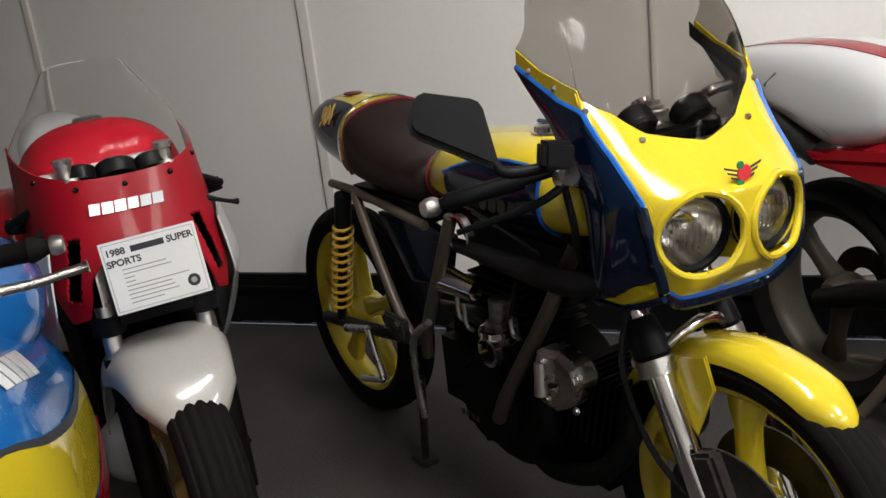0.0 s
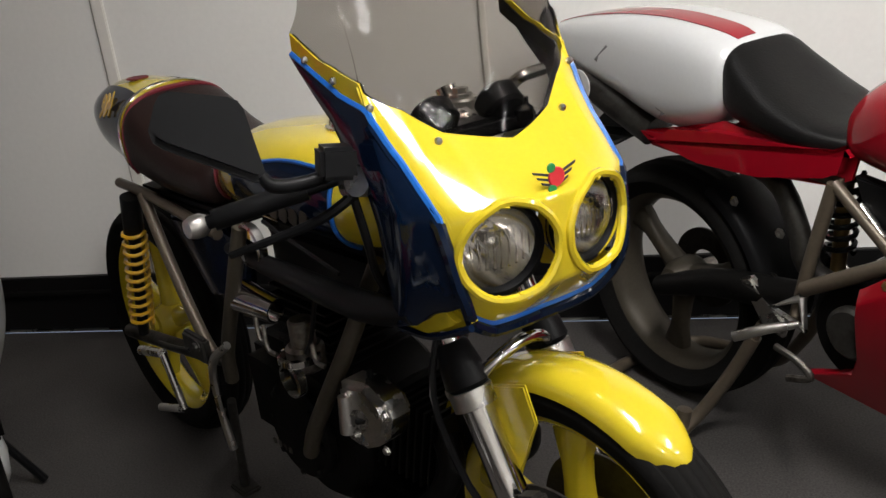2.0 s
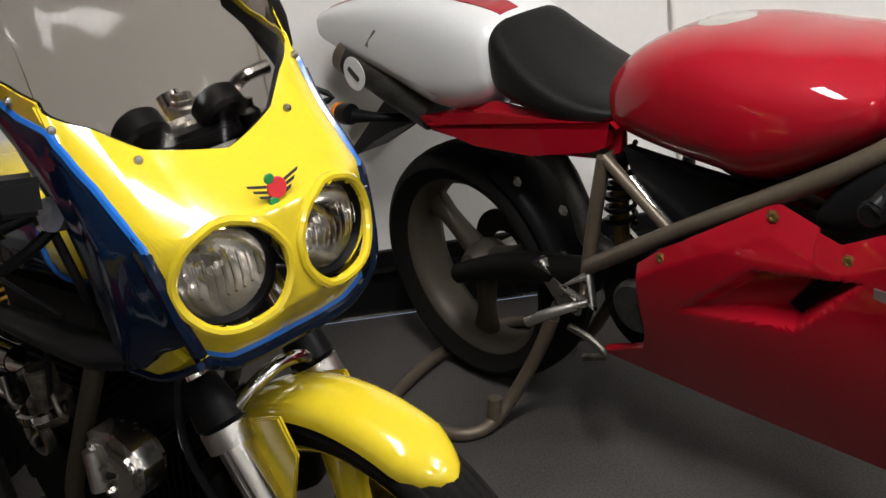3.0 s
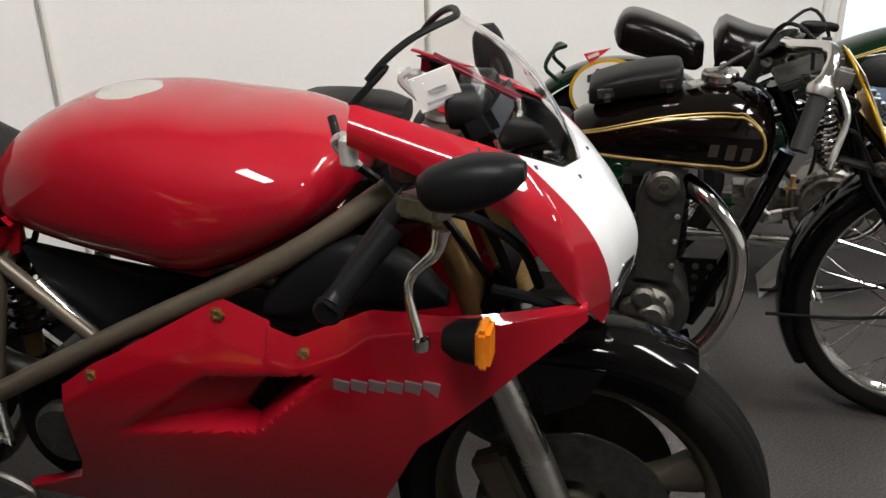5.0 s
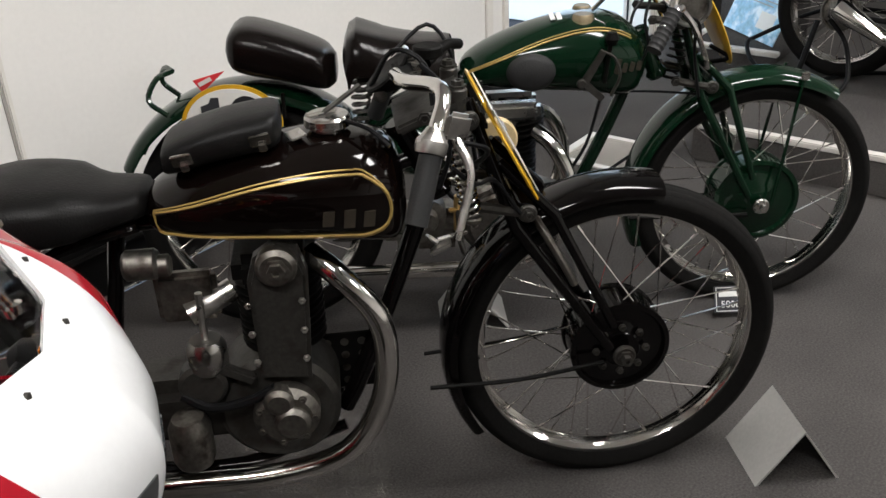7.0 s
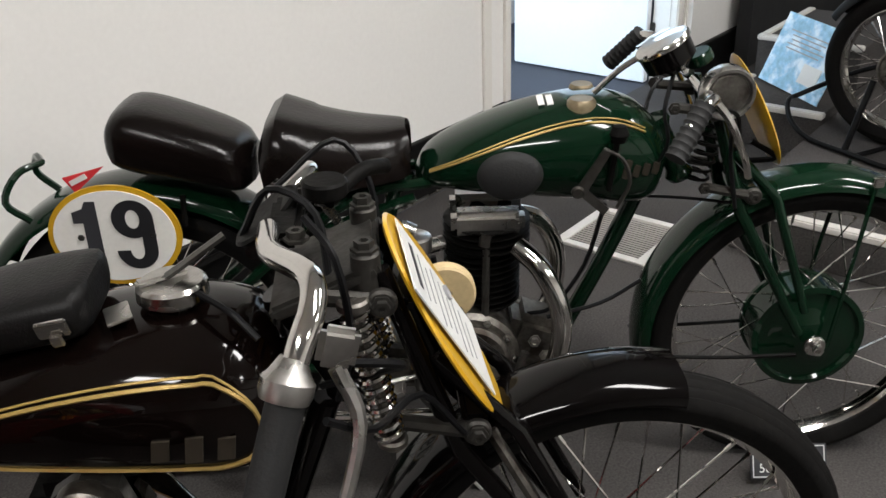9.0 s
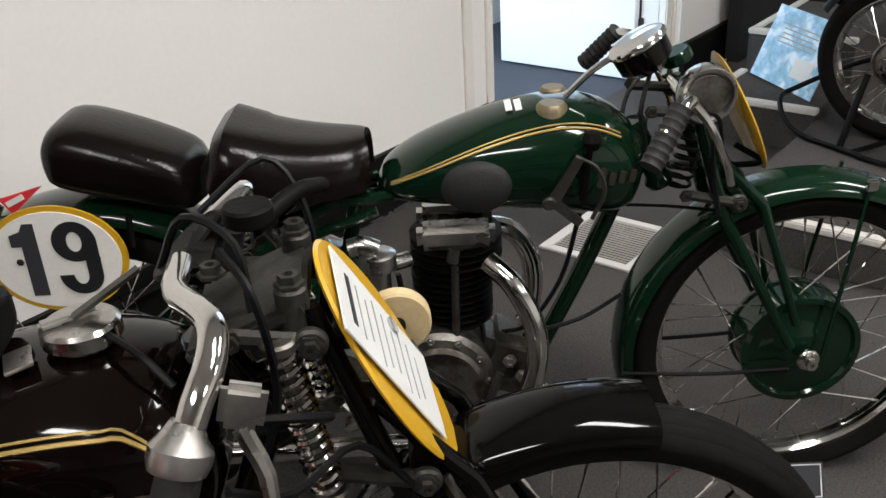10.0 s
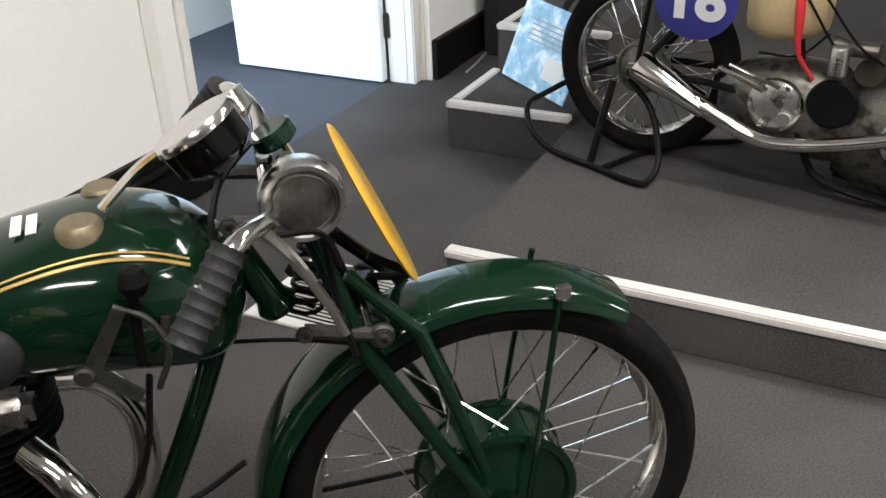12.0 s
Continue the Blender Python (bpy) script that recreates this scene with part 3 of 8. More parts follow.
# ---- green vintage racer with a spoked front wheel ----
def green_racer():
    g = thing("motorcycle", G_POSE, "dark green vintage racing motorcycle with number nineteen plate", "motorcycle")
    wheel(g, "front_wheel", -0.022, 0.322, 0.333, 0.085, 0.054, CHROME, "wire", 0.11, GREEN, "wire spoked front wheel with a green drum", "chromed steel rim", 36, (0.118, -0.062, 0.03))
    wheel(g, "rear_wheel", -1.37, 0.335, 0.335, 0.095, 0.065, CHROME, "wire", 0.10, GREEN, "wire spoked rear wheel", "chromed steel rim", 36, (0.10, 0.0, 0.06))
    tank = Body([(-0.828, 0.70, 0.715, 0.018), (-0.805, 0.685, 0.752, 0.06), (-0.74, 0.675, 0.79, 0.092), (-0.62, 0.662, 0.832, 0.115), (-0.50, 0.65, 0.852, 0.122), (-0.42, 0.637, 0.838, 0.108), (-0.37, 0.648, 0.80, 0.08), (-0.345, 0.70, 0.765, 0.035)])
    t = part("tank", tank.make(bmesh.new()), GREEN, g, "glossy green saddle tank")
    for s in (1, -1):
        for off in (0, 5):
            pts = [tank.point(-0.80 + 0.40 * k / 14, (8 + 34 * math.sin(math.pi * k / 22) + off) if s > 0 else 180 - (8 + 34 * math.sin(math.pi * k / 22) + off), 0.0015) for k in range(15)]
            part("gold_line", tube(bmesh.new(), pts, 0.0028 if off == 0 else 0.0018, 5, 2), GOLD, t, "thin gold coach line")
        b = bmesh.new()
        lathe(b, [(1e-4, -0.016), (0.040, -0.014), (0.052, -0.006), (0.055, 0.004)], (0, 0, 0), "y", 32)
        k = part("knee_pad", b, GREYRUB, t, "oval black rubber knee pad")
        k.matrix_local = pose(-0.652, -s * 0.120, 0.734) @ Matrix.Diagonal((1.12, s, 0.86, 1))
    # plain bars in place of the maker's script
    for k in range(4):
        part("script_bar", box(bmesh.new(), (-0.437 + 0.019 * k, -0.117 + 0.006 * k, 0.738 - (0.006 if k else 0)), (0.013, 0.004, 0.040 if k == 0 else 0.026), 0.002, (0, 12, -14)), GILT, t, "gold painted script shape")
    b = lathe(bmesh.new(), [(1e-4, 0.030), (0.022, 0.030), (0.027, 0.024), (0.028, 0.004), (0.024, 0.0), (1e-4, 0.0)], (-0.515, -0.05, 0.826), "z", 24)
    part("filler_cap", b, OLDBRASS, t, "dull brass screw filler cap")
    b = lathe(bmesh.new(), [(1e-4, 0.022), (0.020, 0.022), (0.024, 0.016), (0.025, 0.003), (1e-4, 0.0)], (-0.50, 0.05, 0.832), "z", 24)
    part("filler_cap", b, OLDBRASS, t, "dull brass screw filler cap")
    for k in (0, 1):
        part("white_sticker", box(bmesh.new(), (-0.588 + 0.017 * k, -0.022, 0.846), (0.012, 0.035, 0.002), 0, (14, -8, 0)), PAPER, t, "small white label")
    # hand gear lever and gate on the tank
    b = slab(bmesh.new(), [(-0.535, 0.705), (-0.485, 0.785), (-0.470, 0.780), (-0.512, 0.706), (-0.470, 0.668), (-0.480, 0.655)], -0.136, -0.128, 0.001)
    tube(b, [(-0.485, -0.13, 0.785), (-0.45, -0.135, 0.765), (-0.435, -0.135, 0.72), (-0.455, -0.13, 0.668)], 0.004, 6)
    disc(b, (-0.53, -0.138, 0.705), 0.012, 0.012)
    part("gear_gate", b, DULL, g, "worn steel hand change gate")
    b = tube(bmesh.new(), [(-0.47, -0.12, 0.70), (-0.462, -0.13, 0.79), (-0.458, -0.13, 0.805)], [0.006, 0.006, 0.006], 8)
    lathe(b, [(1e-4, -0.018), (0.012, -0.015), (0.018, 0), (0.012, 0.015), (1e-4, 0.018)], (-0.458, -0.13, 0.812), "z", 16)
    part("gear_lever", b, IRON, g, "black hand gear lever with round knob")
    # frame
    for name, pts, r in (("down_tube", [(-0.375, 0, 0.68), (-0.45, 0, 0.50), (-0.535, 0, 0.32)], 0.017), ("top_tube", [(-0.33, 0, 0.76), (-0.6, 0, 0.70), (-0.86, 0, 0.68)], 0.014),
                         ("seat_tube", [(-0.86, 0, 0.72), (-0.92, 0, 0.45), (-0.96, 0, 0.28)], 0.015)):
        part(name, tube(bmesh.new(), pts, r, 12), GREEN, g, "green frame tube")
    for s in (-1, 1):
        part("seat_stay", tube(bmesh.new(), [(-0.80, s * 0.05, 0.70), (-0.98, s * 0.07, 0.66), (-1.37, s * 0.085, 0.335)], 0.011, 8), GREEN, g, "green frame stay")
        part("chain_stay", tube(bmesh.new(), [(-0.95, s * 0.05, 0.28), (-1.37, s * 0.085, 0.335)], 0.012, 8), GREEN, g, "green frame stay")
        part("side_rail", tube(bmesh.new(), [(-0.83, s * 0.055, 0.672), (-0.93, s * 0.06, 0.640), (-1.05, s * 0.065, 0.60)], 0.010, 8), GREEN, g, "green frame rail")
    part("steering_head", lathe(bmesh.new(), [(0.024, -0.07), (0.028, -0.06), (0.021, -0.045), (0.021, 0.045), (0.028, 0.06), (0.024, 0.07)], (0, 0, 0), "z", 20), GREEN, g).matrix_local = pose(-0.335, 0, 0.735, 0, -26, 0)
    girder_parts(g, GREEN, (-0.275, 0.86), (-0.205, 0.63), (-0.055, 0.35), 0.072)
    helix(b := bmesh.new(), (-0.275, 0, 0.66), (-0.235, 0, 0.82), 0.022, 9, 0.0035)
    part("fork_spring", b, IRON, g, "black coil fork spring")
    # bars and controls
    for s in (-1, 1):
        part("handlebar", tube(bmesh.new(), [(-0.30, s * 0.02, 0.875), (-0.30, s * 0.10, 0.872), (-0.302, s * 0.17, 0.885), (-0.335, s * 0.235, 0.898), (-0.375, s * 0.275, 0.868)], 0.011, 10), CHROME, g, "chromed handlebar")
        b = tube(bmesh.new(), [Vector((-0.345, s * 0.248, 0.898)).lerp(Vector((-0.400, s * 0.296, 0.825)), k / 24) for k in range(25)], [0.0172 if k % 3 else 0.0192 for k in range(25)], 14, 1)
        part("grip", b, GREYRUB, g, "ribbed black rubber grip")
        part("brake_lever", tube(bmesh.new(), [(-0.315, s * 0.20, 0.890), (-0.285, s * 0.205, 0.852), (-0.252, s * 0.20, 0.785), (-0.238, s * 0.19, 0.745)], [0.008, 0.007, 0.006, 0.007], 8), CHROME, g, "long chromed lever")
    part("gauge", lathe(bmesh.new(), [(1e-4, -0.045), (0.030, -0.045), (0.048, -0.03), (0.050, 0.008), (0.046, 0.012), (0.042, 0.010), (1e-4, 0.010)], (0, 0, 0), "z", 32), BLACK, g, "round instrument in a black case").matrix_local = pose(-0.368, -0.045, 0.943, -4, -30, 0)
    part("gauge_glass", lathe(bmesh.new(), [(1e-4, 0.016), (0.040, 0.013), (0.050, 0.013), (0.053, 0.008), (0.053, 0.002), (0.049, 0.002)], (0, 0, 0), "z", 32), CHROME, g, "chromed bezel with a bright face").matrix_local = pose(-0.368, -0.045, 0.944, -4, -30, 0)
    part("gauge", lathe(bmesh.new(), [(1e-4, -0.03), (0.025, -0.03), (0.036, -0.02), (0.038, 0.008), (1e-4, 0.012)], (0, 0, 0), "z", 28), CHROME, g, "small chromed instrument").matrix_local = pose(-0.345, 0.12, 0.915, -12, -30, 0)
    part("gauge_arm", tube(bmesh.new(), [(-0.49, -0.03, 0.858), (-0.445, -0.03, 0.90), (-0.41, -0.035, 0.925)], 0.006, 8), CHROME, g)
    part("damper_knob", disc(bmesh.new(), (0, 0, 0), 0.028, 0.022, "z"), GREEN, g, "green steering damper knob").matrix_local = pose(-0.285, 0.02, 0.905, 0, -26, 0)
    b = lathe(bmesh.new(), [(1e-4, -0.018), (0.038, -0.018), (0.041, -0.025), (0.046, -0.025), (0.049, -0.018), (0.049, 0.006), (0.044, 0.014), (0.036, 0.026), (0.012, 0.036), (1e-4, 0.036)], (-0.265, -0.10, 0.875), "y", 36)
    part("horn", b, ALU, g, "round dull metal horn")
    part("horn", lathe(bmesh.new(), [(1e-4, -0.0235), (0.010, -0.0245), (0.022, -0.0215), (0.034, -0.0225), (0.037, -0.019)], (-0.265, -0.10, 0.875), "y", 32), CAST, g, "dished horn face")
    # number plate in front of the forks
    b = bmesh.new()
    lathe(b, [(1e-4, -0.003), (0.098, -0.003), (0.102, 0), (0.098, 0.003), (1e-4, 0.003)], (0, 0, 0), "x", 40)
    part("number_plate", b, YEL2, g, "plain yellow oval number plate").matrix_local = pose(-0.172, 0, 0.805, 0, -24, 0) @ Matrix.Diagonal((1, 1, 1.16, 1))
    part("plate_bracket", tube(bmesh.new(), [(-0.19, -0.05, 0.76), (-0.14, -0.05, 0.725), (-0.185, 0.0, 0.70)], 0.006, 6), IRON, g)
    # mudguards
    part("front_mudguard", fender(bmesh.new(), -0.024, 0.322, 0.358, 57, 201, 0.060, 0.028), GREEN, g, "glossy green front mudguard")
    part("rear_mudguard", fender(bmesh.new(), -1.37, 0.335, 0.385, 40, 152, 0.075, 0.034), GREEN, g, "glossy green rear mudguard")
    for s in (-1, 1):
        part("mudguard_stay", tube(bmesh.new(), [(-0.374, s * 0.060, 0.293), (-0.2, s * 0.07, 0.288), (-0.05, s * 0.075, 0.292)], 0.0045, 6), IRON, g, "thin mudguard stay")
        part("mudguard_stay", tube(bmesh.new(), [(0.060, s * 0.062, 0.670), (0.035, s * 0.075, 0.50), (0.01, s * 0.08, 0.31)], 0.0045, 6), GREEN, g, "thin mudguard stay")
        part("axle_nut", bolt(disc(bmesh.new(), (-0.018, s * 0.085, 0.318), 0.022, 0.012), (-0.018, s * 0.09, 0.318), 0.012, 0.018, "y", s), ALU, g, "steel axle nut")
        part("rear_stay", tube(bmesh.new(), [(-1.56, s * 0.078, 0.66), (-1.60, s * 0.08, 0.70), (-1.58, s * 0.05, 0.745), (-1.55, 0, 0.75)], 0.007, 6), GREEN, g, "looped tail stay")
    b = box(bmesh.new(), (0.062, -0.064, 0.672), (0.022, 0.012, 0.022), 0.003)
    part("stay_clamp", b, CHROME, g)
    part("red_pennant", slab(bmesh.new(), [(-1.485, 0.745), (-1.405, 0.765), (-1.465, 0.715)], -0.079, -0.074, 0), REDTAG, g, "red triangular sticker with white lettering")
    part("rear_tag_bars", box(bmesh.new(), (-1.455, -0.081, 0.742), (0.035, 0.002, 0.010), 0, (0, -25, 0)), PAPER, g, "tiny unreadable white lettering")
    # saddle and pillion pad
    def seat_f(u, v):
        x = -1.10 + 0.255 * u
        s = 2 * v - 1
        w = 0.125 * (1 - u) ** 0.6 + 0.055 * u
        top = 0.848 - 0.055 * u ** 0.8 - 0.012 * math.sin(math.pi * u)
        z = top - (0.10 - 0.03 * u) * abs(s) ** 3.5 + (0.012 * s * s if u < 0.3 else 0)
        if u < 0.06:
            z -= 0.05 * (0.06 - u) / 0.06
        return (x, -w * math.sin(s * math.pi / 2), z)
    part("saddle", sheet(bmesh.new(), seat_f, 22, 20, 0.012), LEATHER, g, "worn black leather sprung saddle")
    b = tube(bmesh.new(), [(-1.08, -0.115, 0.735), (-0.97, -0.09, 0.735), (-0.86, -0.045, 0.74), (-0.86, 0.045, 0.74), (-0.97, 0.09, 0.735), (-1.08, 0.115, 0.735)], 0.006, 6)
    box(b, (-0.865, 0, 0.71), (0.03, 0.03, 0.09), 0.004)
    part("saddle_frame", b, IRON, g)
    for s in (-1, 1):
        part("saddle_spring", helix(bmesh.new(), (-1.075, s * 0.085, 0.62), (-1.075, s * 0.085, 0.735), 0.022, 6, 0.004), DULL, g, "steel coil saddle spring")
    for k in range(4):
        part("saddle_stud", bolt(bmesh.new(), (-1.06 + 0.06 * k, -0.118 + 0.016 * k, 0.752), 0.006, 0.004), ALU, g)
    pad = Body([(-1.40, 0.80, 0.815, 0.05, 3, 0.4), (-1.385, 0.765, 0.855, 0.095, 3.4, 0.4), (-1.345, 0.745, 0.868, 0.105, 3.4, 0.4), (-1.26, 0.725, 0.842, 0.105, 3.4, 0.4), (-1.165, 0.70, 0.80, 0.095, 3.4, 0.4), (-1.135, 0.71, 0.77, 0.06, 3, 0.4)])
    part("pillion_pad", pad.make(bmesh.new(), 32, 18), LEATHER, g, "long black leather pillion pad")
    b = tube(bmesh.new(), [(-1.27, -0.07, 0.70), (-1.27, -0.08, 0.64)], 0.006, 6, 1)
    part("plate_bracket", b, IRON, g)
    # number plate on the rear
    b = lathe(bmesh.new(), [(1e-4, -0.003), (0.118, -0.003), (0.118, 0.003), (1e-4, 0.003)], (0, 0, 0), "y", 48)
    part("number_plate", b, YEL2, g, "white oval plate with yellow rim").matrix_local = pose(-1.397, -0.105, 0.637) @ Matrix.Diagonal((1.06, 1, 0.87, 1))
    b = lathe(bmesh.new(), [(1e-4, -0.003), (0.108, -0.003), (0.108, 0.002), (1e-4, 0.002)], (0, 0, 0), "y", 48)
    p = part("plate_face", b, PLATEW, g, "white plate face")
    p.matrix_local = pose(-1.397, -0.108, 0.637) @ Matrix.Diagonal((1.06, 1, 0.86, 1))
    # the two numerals, heavy and upright
    one = slab(bmesh.new(), [(-0.058, -0.070), (-0.030, -0.070), (-0.030, 0.070), (-0.049, 0.070), (-0.056, 0.056), (-0.076, 0.049), (-0.076, 0.027), (-0.058, 0.027)], -0.0008, 0.0008, 0)
    part("numeral_one", one, INK, g, "black numeral").location = (-1.392, -0.112, 0.640)
    nine = bmesh.new()
    for cz, a0, a1 in ((0.032, 0, 360), (-0.032, 180, 360)):
        n = 32 if a1 - a0 >= 360 else 16
        rows = [[nine.verts.new((0.034 + rx * math.cos(q), 0, cz + rz * math.sin(q))) for rx, rz in ((0.039, 0.039), (0.013, 0.019))] for q in (radians(a0 + (a1 - a0) * k / n) for k in range(n + 1))]
        for p, q in zip(rows, rows[1:]):
            nine.faces.new((p[0], q[0], q[1], p[1]))
    nine.faces.new([nine.verts.new((x, 0, z)) for x, z in ((0.047, -0.032), (0.073, -0.032), (0.073, 0.032), (0.047, 0.032))])
    bmesh.ops.solidify(nine, geom=list(nine.faces), thickness=0.0014)
    part("numeral_nine", nine, INK, g, "black numeral").location = (-1.392, -0.113, 0.640)
    for x in (-1.46, -1.325):
        part("plate_bolt", bolt(bmesh.new(), (x, -0.111, 0.637), 0.005, 0.003), DULL, g)
    # engine
    b = bmesh.new()
    disc(b, (-0.735, -0.03, 0.325), 0.105, 0.14, "y", 40, 0.01)
    box(b, (-0.60, -0.02, 0.33), (0.12, 0.11, 0.13), 0.02, (0, 20, 0))
    disc(b, (-0.735, -0.105, 0.325), 0.085, 0.03, "y", 36, 0.008)
    part("crankcase", b, CAST, g, "grey cast engine case")
    for k in range(11):
        a = 2 * math.pi * k / 11
        part("case_bolt", bolt(bmesh.new(), (-0.735 + 0.094 * math.cos(a), -0.101, 0.325 + 0.094 * math.sin(a)), 0.006, 0.008), ALU, g)
    for x, y, z in ((-0.60, -0.09, 0.36), (-0.575, -0.085, 0.32)):
        part("case_bolt", bolt(bmesh.new(), (x, y, z), 0.010, 0.012), ALU, g)
    b = fins(bmesh.new(), (-0.70, 0), 0.078, 0.425, 0.56, 11)
    lathe(b, [(0.062, 0.41), (0.062, 0.58)], (-0.70, 0, 0), "z", 24)
    part("cylinder", b, IRON, g, "black finned cylinder")
    b = fins(bmesh.new(), (-0.69, 0), 0.088, 0.555, 0.60, 4)
    part("cylinder_head", b, IRON, g, "black finned cylinder head")
    b = box(bmesh.new(), (-0.69, -0.045, 0.612), (0.145, 0.05, 0.05), 0.012)
    box(b, (-0.69, -0.04, 0.59), (0.05, 0.05, 0.05), 0.012)
    box(b, (-0.69, 0.045, 0.612), (0.145, 0.05, 0.05), 0.012)
    part("rocker_box", b, ALU, g, "polished rocker box")
    b = tube(bmesh.new(), [(-0.70, -0.085, 0.40), (-0.695, -0.08, 0.575)], 0.008, 8, 1)
    tube(b, [(-0.70, -0.085, 0.575), (-0.695, -0.08, 0.60)], 0.012, 8, 1)
    part("pushrod_tube", b, DULL, g)
    part("exhaust_pipe", tube(bmesh.new(), [(-0.635, -0.07, 0.565), (-0.59, -0.105, 0.53), (-0.552, -0.125, 0.44), (-0.56, -0.125, 0.33), (-0.62, -0.125, 0.235), (-0.75, -0.12, 0.20), (-1.2, -0.12, 0.20)], 0.021, 14), CHROME, g, "tarnished chromed exhaust pipe")
    part("exhaust_pipe", tube(bmesh.new(), [(-0.635, 0.07, 0.575), (-0.57, 0.10, 0.54), (-0.53, 0.12, 0.44), (-0.56, 0.12, 0.30), (-0.7, 0.12, 0.20), (-1.2, 0.12, 0.20)], 0.021, 14), CHROME, g, "tarnished chromed exhaust pipe")
    part("oil_pipe", tube(bmesh.new(), [(-0.84, -0.09, 0.36), (-0.83, -0.12, 0.25), (-0.75, -0.125, 0.205), (-0.66, -0.125, 0.26), (-0.62, -0.11, 0.345)], 0.009, 8), DULL, g, "bent steel oil pipe")
    b = tube(bmesh.new(), [(-0.845, -0.085, 0.30), (-0.842, -0.085, 0.40)], 0.010, 8, 1)
    box(b, (-0.842, -0.09, 0.36), (0.05, 0.012, 0.012), 0.003)
    part("oil_tap", b, BRASS, g, "small brass oil tap")
    b = lathe(bmesh.new(), [(1e-4, -0.05), (0.026, -0.05), (0.030, -0.044), (0.030, -0.02), (0.052, -0.018), (0.054, 0.04), (1e-4, 0.04)], (-0.925, -0.06, 0.335), "y", 28)
    part("magneto", b, CAST, g, "round cast magneto cover")
    b = box(bmesh.new(), (-0.93, 0, 0.28), (0.22, 0.13, 0.12), 0.03)
    part("gearbox", b, CAST, g, "cast gearbox")
    b = Body([(-1.03, 0.52, 0.56, 0.03), (-1.02, 0.46, 0.59, 0.065), (-0.95, 0.44, 0.60, 0.08), (-0.88, 0.45, 0.56, 0.07), (-0.86, 0.48, 0.52, 0.03)]).make(bmesh.new(), 28, 14)
    part("oil_tank", b, GREEN, g, "green oil tank")
    part("oil_cap", disc(bmesh.new(), (-0.955, -0.045, 0.605), 0.034, 0.018, "z"), ALU, g, "flat polished oil cap")
    b = lathe(bmesh.new(), [(0.018, -0.075), (0.022, -0.07), (0.022, -0.02), (0.034, -0.016), (0.034, 0.012), (0.028, 0.016), (1e-4, 0.018)], (-0.835, -0.075, 0.585), "z", 24)
    tube(b, [(-0.835, -0.075, 0.605), (-0.86, -0.075, 0.615), (-0.885, -0.075, 0.61)], 0.018, 10)
    tube(b, [(-0.835, -0.06, 0.56), (-0.78, -0.03, 0.56)], 0.016, 10, 1)
    part("carburettor", b, ALU, g, "bright float chamber carburettor")
    b = tube(bmesh.new(), [(-0.93, -0.11, 0.30), (-0.90, -0.13, 0.285)], 0.007, 6, 1)
    box(b, (-0.893, -0.135, 0.275), (0.06, 0.04, 0.014), 0.004, (0, -25, 0))
    tube(b, [(-0.90, -0.12, 0.29), (-0.82, -0.12, 0.31)], 0.006, 6, 1)
    part("foot_pedal", b, ALU, g, "ribbed metal foot pedal")
    for pts, r in (([(-0.47, -0.09, 0.66), (-0.50, -0.07, 0.52), (-0.56, -0.06, 0.42), (-0.61, -0.05, 0.40)], 0.0045), ([(-0.40, 0.0, 0.635), (-0.30, -0.02, 0.635), (-0.20, -0.06, 0.635)], 0.0035),
                   ([(-0.57, -0.05, 0.39), (-0.46, -0.05, 0.42), (-0.38, -0.05, 0.47)], 0.0045), ([(-0.29, -0.10, 0.90), (-0.25, -0.10, 0.86), (-0.24, -0.09, 0.75), (-0.22, -0.09, 0.64)], 0.0045),
                   ([(-0.35, -0.06, 0.90), (-0.37, -0.09, 0.84), (-0.36, -0.09, 0.77), (-0.40, -0.06, 0.68)], 0.004), ([(-0.30, 0.1, 0.88), (-0.36, 0.06, 0.83), (-0.38, 0.03, 0.76)], 0.004),
                   ([(-0.30, -0.18, 0.87), (-0.25, -0.13, 0.84), (-0.23, -0.10, 0.78)], 0.004), ([(-0.80, -0.09, 0.56), (-0.79, -0.085, 0.47), (-0.80, -0.085, 0.40)], 0.006), ([(-0.88, -0.07, 0.47), (-0.86, -0.08, 0.40), (-0.80, -0.08, 0.37)], 0.008)):
        part("control_cable", tube(bmesh.new(), pts, r, 6), SATIN, g, "thin black control cable")
    for s in (-1, 1):
        part("stand_leg", tube(bmesh.new(), [(-1.36, s * 0.10, 0.32), (-1.42, s * 0.12, 0.012)], 0.009, 8, 1), GREEN, g)
    return g


green_racer()


